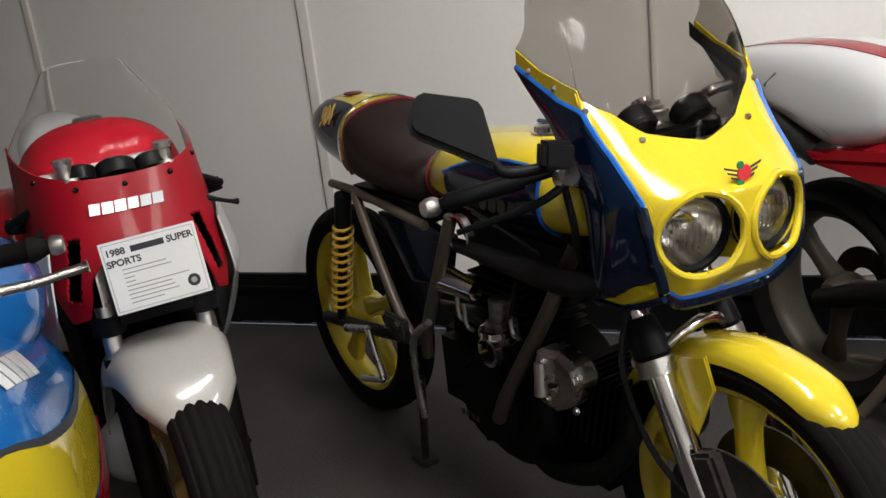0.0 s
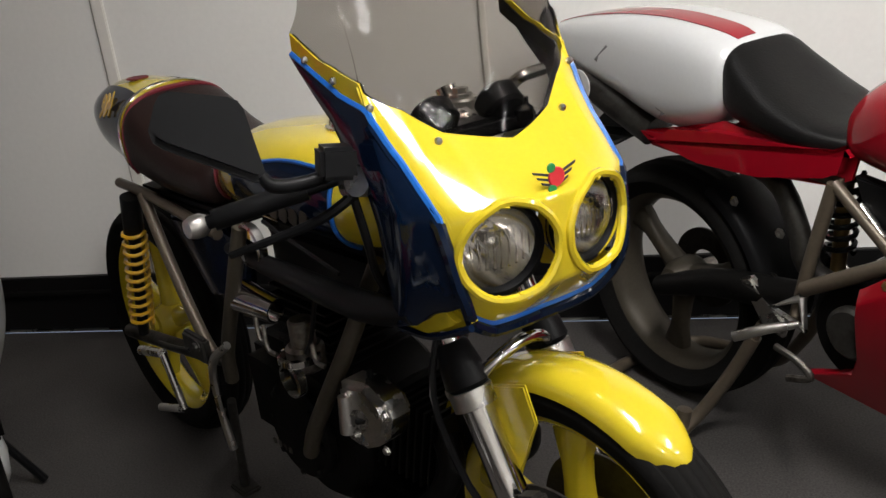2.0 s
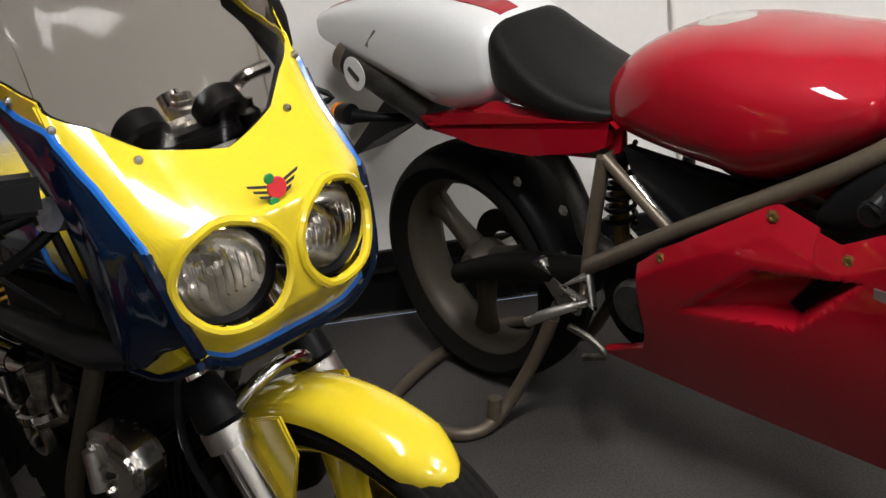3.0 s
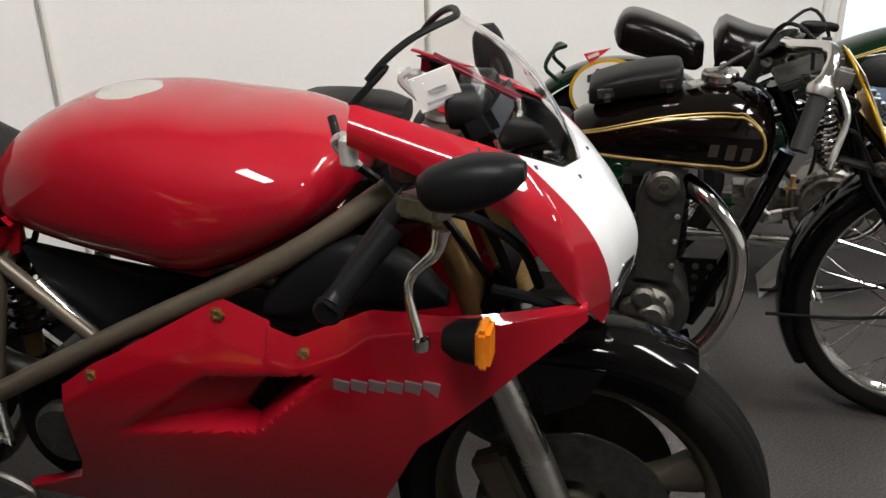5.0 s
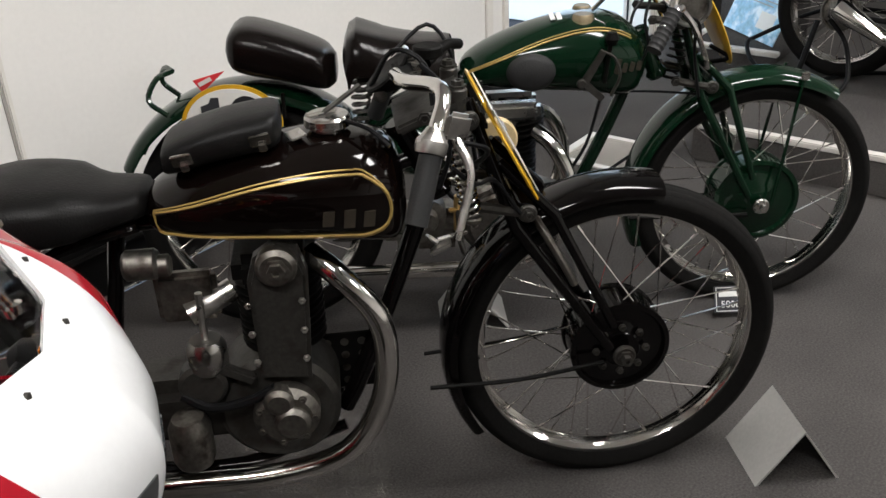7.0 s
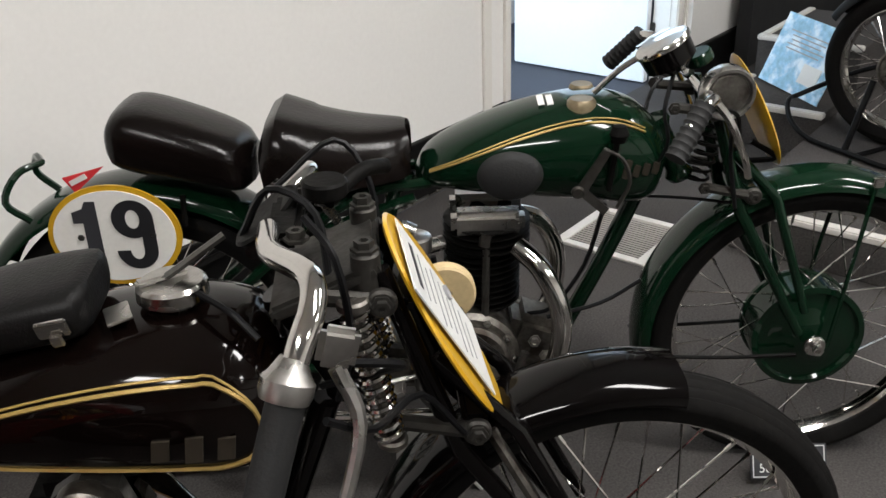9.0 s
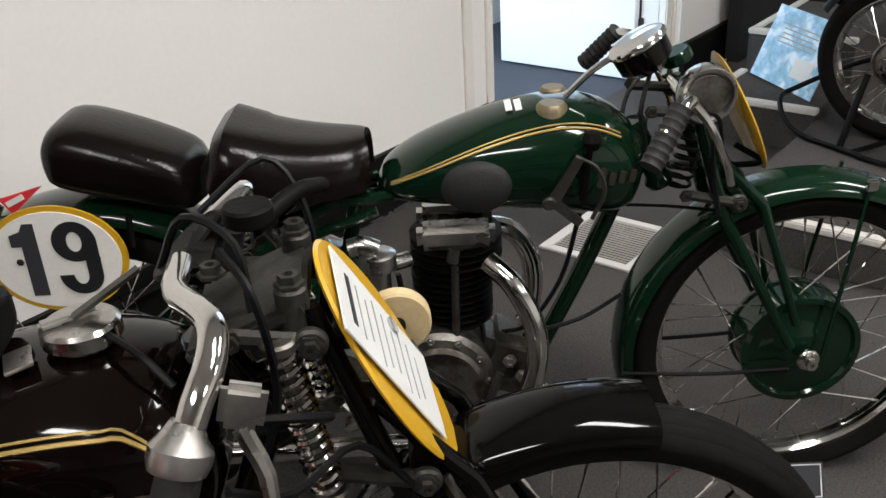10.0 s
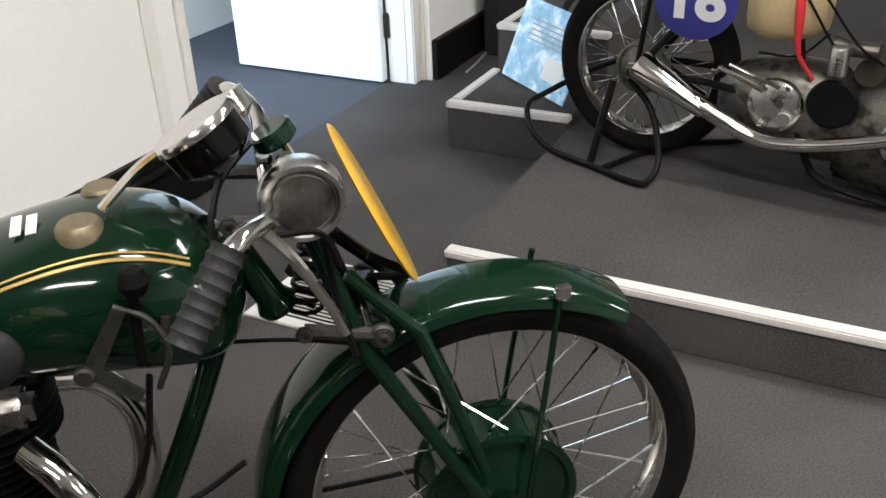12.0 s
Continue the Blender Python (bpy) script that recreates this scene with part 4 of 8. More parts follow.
# ---- black vintage racer ----
def black_racer():
    a = thing("motorcycle", A_POSE, "glossy black vintage racing motorcycle with gold lined tank", "motorcycle")
    wheel(a, "front_wheel", 0.008, 0.330, 0.332, 0.08, 0.052, CHROME, "wire", 0.09, BLACK, "wire spoked front wheel with a black drum", "chromed steel rim", 40, (0.100, -0.058, 0.03))
    wheel(a, "rear_wheel", -1.38, 0.335, 0.335, 0.09, 0.062, CHROME, "wire", 0.09, BLACK, "wire spoked rear wheel", "chromed steel rim", 40, (0.09, 0.0, 0.05))
    tank = Body([(-0.846, 0.675, 0.70, 0.02), (-0.83, 0.655, 0.738, 0.06), (-0.76, 0.645, 0.768, 0.10), (-0.64, 0.635, 0.80, 0.122), (-0.52, 0.622, 0.812, 0.128), (-0.44, 0.608, 0.80, 0.112), (-0.41, 0.612, 0.775, 0.085), (-0.395, 0.65, 0.73, 0.04)])
    t = part("tank", tank.make(bmesh.new()), BROWNBLACK, a, "glossy black petrol tank")
    for off, r in ((0.0, 0.003), (5.0, 0.0018)):
        pts = []
        for k in range(41):
            q = k / 40
            if q < 0.5:
                x, d = -0.825 + 0.355 * (q / 0.5), 10 + 20 * math.sin(math.pi * q) + off
            elif q < 0.62:
                s = (q - 0.5) / 0.12
                x, d = -0.47 + 0.045 * math.sin(math.pi * s) ** 0.7, 30 + off - (60 + 2 * off) * s
            else:
                x, d = -0.47 - 0.35 * (q - 0.62) / 0.38, -30 - off - 6 * math.sin(math.pi * (q - 0.62) / 0.38)
            pts.append(tank.point(x, d, 0.0012))
        pts.append(pts[0])
        part("gold_line", tube(bmesh.new(), pts, r, 5, 2), GOLD, t, "thin gold coach line")
    for x, hgt in ((-0.532, 0.026), (-0.497, 0.032), (-0.464, 0.028)):
        p = tank.point(x, -8, 0.002)
        part("script_bar", slab(bmesh.new(), [(x - 0.011, p[2] - hgt / 2), (x + 0.008, p[2] - hgt / 2), (x + 0.012, p[2] + hgt / 2), (x - 0.007, p[2] + hgt / 2)], p[1] - 0.002, p[1] + 0.002, 0), GILT, t, "faded gilt script shape")
    b = lathe(bmesh.new(), [(1e-4, 0.030), (0.036, 0.030), (0.040, 0.026), (0.041, 0.012), (0.028, 0.006), (0.028, -0.01)], (-0.52, 0, 0.808), "z", 32)
    box(b, (-0.53, 0, 0.842), (0.06, 0.014, 0.008), 0.003, (0, 0, 30))
    part("filler_cap", b, ALU, t, "flat alloy filler cap with lever")
    b = box(bmesh.new(), (-0.575, -0.035, 0.818), (0.028, 0.04, 0.004), 0.001, (0, -10, 20))
    part("cap_bracket", b, ALU, t)
    pad = Body([(-0.80, 0.785, 0.80, 0.04, 3.5), (-0.79, 0.768, 0.822, 0.07, 3.5), (-0.71, 0.785, 0.848, 0.075, 3.5), (-0.615, 0.800, 0.862, 0.07, 3.5), (-0.60, 0.815, 0.85, 0.04, 3.5)])
    p = part("tank_pad", pad.make(bmesh.new(), 28, 14), VINYL, a, "black padded roll strapped on the tank")
    for x, z in ((-0.762, 0.803), (-0.632, 0.828)):
        b = box(bmesh.new(), (x, -0.076, z), (0.035, 0.006, 0.022), 0.002, (12, -8, 0))
        box(b, (x + 0.004, -0.080, z - 0.012), (0.014, 0.006, 0.016), 0.002, (12, -8, 0))
        part("buckle", b, CHROME, p, "chromed strap buckle")
    for name, pts, r in (("down_tube", [(-0.36, 0, 0.66), (-0.42, 0, 0.50), (-0.50, 0, 0.30), (-0.54, 0, 0.22)], 0.018), ("top_tube", [(-0.33, 0, 0.76), (-0.6, 0, 0.68), (-0.90, 0, 0.66)], 0.014), ("seat_tube", [(-0.90, 0, 0.70), (-0.95, 0, 0.45), (-0.98, 0, 0.26)], 0.015)):
        part(name, tube(bmesh.new(), pts, r, 12), BLACK, a, "black frame tube")
    for s in (-1, 1):
        part("cradle_tube", tube(bmesh.new(), [(-0.54, s * 0.06, 0.22), (-0.75, s * 0.075, 0.165), (-1.0, s * 0.08, 0.20), (-1.38, s * 0.085, 0.335)], 0.011, 8), BLACK, a, "black frame tube")
        part("seat_stay", tube(bmesh.new(), [(-0.86, s * 0.05, 0.68), (-1.05, s * 0.07, 0.62), (-1.38, s * 0.085, 0.335)], 0.011, 8), BLACK, a, "black frame stay")
    part("steering_head", lathe(bmesh.new(), [(0.024, -0.08), (0.028, -0.07), (0.021, -0.05), (0.021, 0.05), (0.028, 0.07), (0.024, 0.08)], (0, 0, 0), "z", 20), BLACK, a).matrix_local = pose(-0.365, 0, 0.745, 0, -26, 0)
    girder_parts(a, BLACK, (-0.285, 0.865), (-0.205, 0.625), (-0.022, 0.352), 0.072)
    for y in (-0.085, 0.085):
        part("fork_spring", helix(bmesh.new(), (-0.285, y, 0.66), (-0.315, y, 0.83), 0.016, 13, 0.0036), CHROME, a, "bright coil fork spring")
        b = tube(bmesh.new(), [(-0.280, y, 0.64), (-0.318, y, 0.845)], 0.006, 8, 1)
        disc(b, (-0.316, y, 0.838), 0.018, 0.014, "z")
        disc(b, (-0.283, y, 0.655), 0.018, 0.012, "z")
        part("spring_rod", b, CAST, a)
    b = box(bmesh.new(), (-0.345, 0, 0.845), (0.13, 0.15, 0.018), 0.005, (0, -22, 0))
    for y in (-0.06, 0.06):
        disc(b, (-0.30, y, 0.862), 0.016, 0.05, "z")
        bolt(b, (-0.30, y, 0.888), 0.011, 0.012, "z", 1)
        bolt(b, (-0.37, y, 0.905), 0.010, 0.012, "z", 1)
    part("top_yoke", b, DULL, a, "steel fork yoke with bolts")
    b = bmesh.new()
    box(b, (-0.385, 0.0, 0.900), (0.035, 0.11, 0.018), 0.006)
    disc(b, (-0.34, 0.02, 0.93), 0.026, 0.02, "z")
    tube(b, [(-0.34, 0.05, 0.90), (-0.30, 0.10, 0.915), (-0.27, 0.14, 0.905)], 0.010, 10)
    part("bar_clamp", b, IRON, a, "bar clamp and damper fittings")
    for s in (-1, 1):
        part("handlebar", tube(bmesh.new(), [(-0.400, s * 0.04, 0.91), (-0.390, s * 0.12, 0.922), (-0.350, s * 0.20, 0.937), (-0.345, s * 0.245, 0.927), (-0.362, s * 0.28, 0.893), (-0.395, s * 0.325, 0.79)], 0.0125, 12), CHROME, a, "bent chromed handlebar")
        b = tube(bmesh.new(), [(-0.371, s * 0.292, 0.866), (-0.402, s * 0.334, 0.774)], 0.0175, 14, 1)
        part("grip", b, GREYRUB, a, "dark rubber twist grip")
        b = lathe(bmesh.new(), [(1e-4, -0.014), (0.028, -0.012), (0.031, -0.004), (0.031, 0.008), (0.024, 0.016), (0.015, 0.030), (1e-4, 0.030)], (0, 0, 0), "z", 24)
        part("twist_drum", b, ALU, a, "alloy twist grip drum").matrix_local = pose(-0.370, s * 0.288, 0.876, s * 22, 18, 0) @ Matrix.Diagonal((0.78, 0.78, 0.9, 1))
        b = box(bmesh.new(), (-0.326, s * 0.252, 0.890), (0.036, 0.016, 0.042), 0.006, (0, 15, 0))
        tube(b, [(-0.329, s * 0.255, 0.872), (-0.312, s * 0.275, 0.82), (-0.338, s * 0.305, 0.73)], [0.008, 0.007, 0.006], 8)
        part("brake_lever", b, ALU, a, "alloy lever and bracket")
    # the bars stand turned a little, so the far end sits lower and further back
    for ob in list(a.children):
        if ob.name.split(".")[0] in ("handlebar", "grip", "twist_drum", "brake_lever"):
            if ob.location.y + sum(v.co.y for v in ob.data.vertices) / len(ob.data.vertices) > 0.05:
                ob.location += Vector((-0.025, -0.02, -0.055))
    b = lathe(bmesh.new(), [(1e-4, -0.030), (0.016, -0.028), (0.050, 0.006), (0.054, 0.012), (0.050, 0.016), (1e-4, 0.014)], (0, 0, 0), "z", 36)
    part("rev_counter", b, IRON, a, "round rev counter in a black cone housing").matrix_local = pose(-0.405, 0.045, 0.882, 0, -38, 0) @ Matrix.Diagonal((0.9, 0.9, 0.8, 1))
    part("counter_bracket", tube(bmesh.new(), [(-0.55, -0.01, 0.828), (-0.50, 0.01, 0.855), (-0.46, 0.03, 0.875)], 0.005, 6), DULL, a)
    # oval plate and card on the forks
    pm = pose(-0.212, -0.005, 0.768, 0, -27, 0)
    b = lathe(bmesh.new(), [(1e-4, -0.003), (0.100, -0.003), (0.103, 0), (0.100, 0.003), (1e-4, 0.003)], (0, 0, 0), "x", 44)
    part("number_plate", b, YEL2, a, "blank yellow oval number plate").matrix_local = pm @ Matrix.Diagonal((1, 1, 1.42, 1))
    card = part("info_card", box(bmesh.new(), (0, 0, 0), (0.002, 0.125, 0.205), 0), PAPER, a, "white printed card taped to the plate")
    card.matrix_local = pm @ pose(0.008, -0.012, 0.015, 14, 0, 0)
    for k in range(9):
        ln = 0.075 if k == 0 else 0.098 - 0.018 * (k % 3)
        part("print_line", box(bmesh.new(), (0.0016, -0.003 * (k % 2), 0.078 - 0.018 * k), (0.0006, ln, 0.008 if k == 0 else 0.0022), 0), INK if k == 0 else GREYINK_SHADE, card, "unreadable print")
    part("print_seal", disc(bmesh.new(), (0.0018, 0.045, -0.02), 0.010, 0.0006, "x"), GREYINK_SHADE, card, "round dark seal")
    part("plate_tape", box(bmesh.new(), (0.006, 0.075, -0.06), (0.002, 0.02, 0.025), 0), INK, a, "dark tape").matrix_local = pm
    part("plate_stay", tube(bmesh.new(), [(-0.165, -0.05, 0.63), (-0.125, -0.075, 0.56), (-0.095, -0.078, 0.50)], 0.008, 8), CAST, a)
    # round friction damper on the far side of the forks
    b = disc(bmesh.new(), (-0.198, 0.17, 0.702), 0.043, 0.022, "y", 36)
    part("friction_disc", b, CREAM, a, "cream friction damper disc")
    b = disc(bmesh.new(), (-0.198, 0.156, 0.702), 0.010, 0.012)
    tube(b, [(-0.198, 0.17, 0.702), (-0.21, 0.06, 0.68)], 0.009, 8, 1)
    part("damper_bolt", b, IRON, a)
    part("front_mudguard", fender(bmesh.new(), 0.006, 0.330, 0.350, 78, 212, 0.058, 0.028), BLACK, a, "glossy black front mudguard")
    part("rear_mudguard", fender(bmesh.new(), -1.38, 0.335, 0.375, 30, 160, 0.068, 0.032), BLACK, a, "glossy black rear mudguard")
    for s in (-1, 1):
        part("mudguard_stay", tube(bmesh.new(), [(-0.372, s * 0.060, 0.285), (-0.2, s * 0.07, 0.29), (-0.03, s * 0.075, 0.315)], 0.0045, 6), IRON, a, "thin mudguard stay")
        part("axle_nut", bolt(disc(bmesh.new(), (0.008, s * 0.082, 0.330), 0.022, 0.012), (0.008, s * 0.088, 0.330), 0.011, 0.018, "y", s), DULL, a, "steel axle nut")
    for k in range(8):
        q = 2 * math.pi * k / 8
        part("drum_nut", bolt(bmesh.new(), (0.008 + 0.05 * math.cos(q), -0.058, 0.330 + 0.05 * math.sin(q)), 0.006, 0.008), DULL, a)
    seat = Body([(-1.20, 0.69, 0.71, 0.05, 3), (-1.18, 0.65, 0.74, 0.11, 3), (-1.08, 0.655, 0.772, 0.125, 3), (-0.97, 0.665, 0.765, 0.115, 3), (-0.92, 0.675, 0.745, 0.085, 3), (-0.85, 0.69, 0.74, 0.06, 3), (-0.835, 0.70, 0.73, 0.03, 3)])
    part("seat", seat.make(bmesh.new(), 32, 20), VINYL, a, "black vinyl racing seat")
    pad2 = Body([(-1.48, 0.72, 0.74, 0.05, 3), (-1.46, 0.69, 0.77, 0.09, 3), (-1.30, 0.69, 0.77, 0.09, 3), (-1.22, 0.70, 0.75, 0.06, 3)])
    part("rear_pad", pad2.make(bmesh.new(), 28, 10), VINYL, a, "black rear pad")
    # engine
    b = slab(bmesh.new(), [(-0.682, 0.38), (-0.684, 0.58), (-0.668, 0.628), (-0.632, 0.652), (-0.592, 0.638), (-0.578, 0.59), (-0.592, 0.37)], -0.115, -0.075, 0.008)
    part("cam_chain_case", b, DULL, a, "tall grey cam chain case")
    b = bmesh.new()
    for x, z in ((-0.685, 0.42), (-0.687, 0.48), (-0.687, 0.54), (-0.597, 0.42), (-0.595, 0.48), (-0.593, 0.54)):
        part("case_screw", bolt(bmesh.new(), (x, -0.114, z), 0.005, 0.007), ALU, a)
    b = disc(bmesh.new(), (-0.629, -0.115, 0.614), 0.036, 0.04, "y", 28, 0.008)
    bolt(b, (-0.629, -0.133, 0.614), 0.016, 0.012)
    part("cam_cover", b, CAST, a, "round cast cam cover")
    b = disc(bmesh.new(), (-0.66, -0.02, 0.295), 0.115, 0.15, "y", 40, 0.012)
    box(b, (-0.84, 0, 0.28), (0.20, 0.14, 0.14), 0.03)
    part("crankcase", b, DULL, a, "grey cast engine case")
    b = disc(bmesh.new(), (-0.645, -0.115, 0.305), 0.062, 0.05, "y", 32, 0.014)
    disc(b, (-0.635, -0.14, 0.30), 0.034, 0.03, "y", 24, 0.008)
    disc(b, (-0.655, -0.13, 0.345), 0.028, 0.04, "y", 24, 0.008)
    for k in range(7):
        q = 2 * math.pi * k / 7
        bolt(b, (-0.645 + 0.052 * math.cos(q), -0.138, 0.305 + 0.052 * math.sin(q)), 0.006, 0.006)
    part("oil_pump_cover", b, CAST, a, "round bolted pump cover")
    b = fins(bmesh.new(), (-0.64, 0), 0.08, 0.41, 0.54, 10)
    box(b, (-0.64, 0, 0.575), (0.15, 0.15, 0.07), 0.02)
    part("cylinder", b, IRON, a, "dark finned cylinder")
    b = lathe(bmesh.new(), [(0.030, -0.03), (0.036, -0.02), (0.036, 0.02), (0.028, 0.035), (1e-4, 0.035)], (-0.775, -0.09, 0.43), "z", 24)
    tube(b, [(-0.775, -0.09, 0.46), (-0.772, -0.09, 0.56)], 0.007, 8, 1)
    tube(b, [(-0.80, -0.06, 0.50), (-0.72, -0.03, 0.53)], 0.022, 12, 1)
    part("carburettor", b, ALU, a, "alloy float bowl carburettor")
    b = box(bmesh.new(), (-0.80, -0.04, 0.53), (0.11, 0.03, 0.10), 0.01)
    part("oil_tank", b, CAST, a, "scratched alloy oil tank side")
    b = disc(bmesh.new(), (-0.79, -0.09, 0.375), 0.045, 0.05, "y", 24, 0.008)
    box(b, (-0.735, -0.105, 0.40), (0.09, 0.02, 0.02), 0.004, (0, 30, 0))
    part("magneto", b, DULL, a, "magneto with timing chain cover")
    part("oil_pipe", tube(bmesh.new(), [(-0.83, -0.11, 0.36), (-0.78, -0.12, 0.335), (-0.71, -0.125, 0.345), (-0.66, -0.125, 0.37)], 0.009, 8), SATIN, a, "black rubber oil pipe")
    b = lathe(bmesh.new(), [(1e-4, -0.06), (0.034, -0.055), (0.040, -0.04), (0.040, 0.03), (0.030, 0.05), (1e-4, 0.05)], (-0.83, -0.10, 0.255), "z", 24)
    part("gearbox_cover", b, CAST, a, "rounded gearbox cover")
    part("exhaust_pipe", tube(bmesh.new(), [(-0.575, -0.05, 0.60), (-0.53, -0.09, 0.575), (-0.47, -0.105, 0.50), (-0.452, -0.11, 0.42), (-0.47, -0.11, 0.30), (-0.54, -0.11, 0.195), (-0.68, -0.11, 0.155), (-0.9, -0.11, 0.155), (-1.5, -0.115, 0.165)], 0.0225, 14), CHROME, a, "tarnished chromed exhaust pipe")
    b = disc(bmesh.new(), (-0.865, -0.06, 0.61), 0.028, 0.06, "x", 20, 0.006)
    disc(b, (-0.83, -0.06, 0.605), 0.02, 0.03, "x", 20, 0.004)
    part("breather", b, CAST, a, "dull round breather can")
    # drilled plate behind the pipe
    b = bmesh.new()
    box(b, (-0.53, 0.03, 0.31), (0.11, 0.006, 0.13), 0.002)
    part("drilled_plate", b, IRON, a, "black drilled engine plate")
    for i in range(3):
        for j in range(4):
            part("drilled_hole", disc(bmesh.new(), (-0.565 + 0.034 * i, 0.025, 0.265 + 0.03 * j), 0.008, 0.003, "y", 12, 0), CAST, a)
    for pts, r in (([(-0.33, -0.23, 0.86), (-0.27, -0.18, 0.82), (-0.29, -0.10, 0.76), (-0.36, -0.06, 0.72)], 0.0045), ([(-0.36, -0.06, 0.93), (-0.33, -0.10, 0.90), (-0.32, -0.10, 0.80), (-0.34, -0.09, 0.72)], 0.0045),
                   ([(-0.44, 0.04, 0.87), (-0.40, 0.0, 0.94), (-0.35, -0.03, 0.92), (-0.34, -0.05, 0.84)], 0.0045), ([(-0.40, 0.08, 0.91), (-0.33, 0.12, 0.95), (-0.29, 0.10, 0.90), (-0.28, 0.09, 0.80)], 0.004),
                   ([(-0.49, -0.02, 0.83), (-0.45, -0.06, 0.825), (-0.42, -0.08, 0.80)], 0.004), ([(-0.34, -0.29, 0.84), (-0.30, -0.24, 0.79), (-0.25, -0.12, 0.74), (-0.20, -0.09, 0.66)], 0.004)):
        part("control_cable", tube(bmesh.new(), pts, r, 6), SATIN, a, "thin black control cable")
    for s in (-1, 1):
        part("stand_leg", tube(bmesh.new(), [(-1.37, s * 0.10, 0.32), (-1.43, s * 0.13, 0.012)], 0.009, 8, 1), BLACK, a)
    return a


black_racer()
# clear tray under the black machine, folded sign stands, floor tag
tray = thing("clear_drip_tray", pose(3.575, 2.275, 0, 0, 0, 49), "clear plastic drip tray on the carpet", "tray")
part("sheet", box(bmesh.new(), (0, 0, 0.003), (0.52, 0.34, 0.004), 0.001), CLEAR, tray).visible_shadow = False


def tent(x, y, rz, w, h, d):
    ob = thing("sign_stand", pose(x, y, 0, 0, 0, rz), "folded grey metal wheel chock on the carpet", "stand", "metal chocks")
    t = 0.003
    for s in (-1, 1):
        b2 = [(s * d / 2, 0), (s * d / 2 - s * t * 2, 0), (s * 0.0004, h - t * 2), (s * 0.0004, h)]
        part("folded_panel", slab(bmesh.new(), b2 if s > 0 else b2[::-1], -w / 2, w / 2, 0), STEELGREY, ob, "sloping brushed metal panel", False)
    return ob


tent(4.28, 1.57, -43, 0.16, 0.13, 0.18)
tent(4.33, 2.46, -45, 0.16, 0.12, 0.18)
tag = thing("floor_sign", pose(4.765, 1.885, 0, 0, 0, -48), "small black information sign with white lettering", "sign")
part("plate", box(bmesh.new(), (0, 0, 0.05), (0.155, 0.004, 0.07), 0.001, (-28, 0, 0)), INK, tag)
tm = pose(0, 0, 0.05, -28, 0, 0)
for c, s in (((0, -0.003, 0.031), (0.145, 0.001, 0.002)), ((0, -0.003, -0.031), (0.145, 0.001, 0.002)), ((-0.072, -0.003, 0), (0.002, 0.001, 0.064)), ((0.072, -0.003, 0), (0.002, 0.001, 0.064)), ((-0.02, -0.003, 0.014), (0.09, 0.001, 0.014))):
    part("border", box(bmesh.new(), c, s, 0), PAPER, tag).matrix_local = tm
writing("sign_words", "500cc", 0.026, tm @ Matrix.Translation((-0.03, -0.003, -0.014)) @ RIGHT, PAPER, tag, 0.0004)


def lens_unit(bike, name, c, r, m, label):
    """A round headlamp: bezel, bowl and fluted lens, facing along x."""
    h = new(name)
    h.parent = bike
    h.matrix_local = Matrix.Translation(c) @ m
    tagged(h, label)
    part("bezel", lathe(bmesh.new(), [(r - 0.004, 0.004), (r, 0.010), (r + 0.006, 0.009), (r + 0.008, 0.0), (r + 0.006, -0.02), (r - 0.004, -0.02)], (0, 0, 0), "x", 44, True), SATIN, h, "black rubber ring")
    part("reflector", lathe(bmesh.new(), [(1e-4, -0.062), (0.02, -0.06), (r * 0.6, -0.045), (r * 0.9, -0.015), (r - 0.003, 0.0), (r - 0.002, -0.003), (r * 0.9, -0.02), (r * 0.6, -0.05), (1e-4, -0.068)], (0, 0, 0), "x", 40), CHROME, h, "bright reflector bowl")
    part("bulb", lathe(bmesh.new(), [(1e-4, -0.01), (0.010, -0.016), (0.012, -0.03), (0.008, -0.05), (1e-4, -0.055)], (0, 0, 0), "x", 16), ALU, h)
    ln = part("lens", lathe(bmesh.new(), [(1e-4, 0.022), (r * 0.5, 0.018), (r * 0.85, 0.008), (r - 0.002, 0.0), (r - 0.003, -0.003), (r * 0.85, 0.004), (r * 0.5, 0.014), (1e-4, 0.018)], (0, 0, 0), "x", 40), LENS, h, "clear fluted glass lens")
    ln.visible_shadow = False
    for k in range(9):
        y = -r * 0.7 + r * 1.4 * k / 8
        hz = math.sqrt(max(0, (r * 0.82) ** 2 - y * y))
        part("lens_flute", tube(bmesh.new(), [(0.0105, y, -hz * 0.5), (0.0165 - 0.006 * (y / r) ** 2, y, 0.0), (0.0105, y, hz * 0.6)], 0.0022, 5, 3), LENS, h).visible_shadow = False
    return h


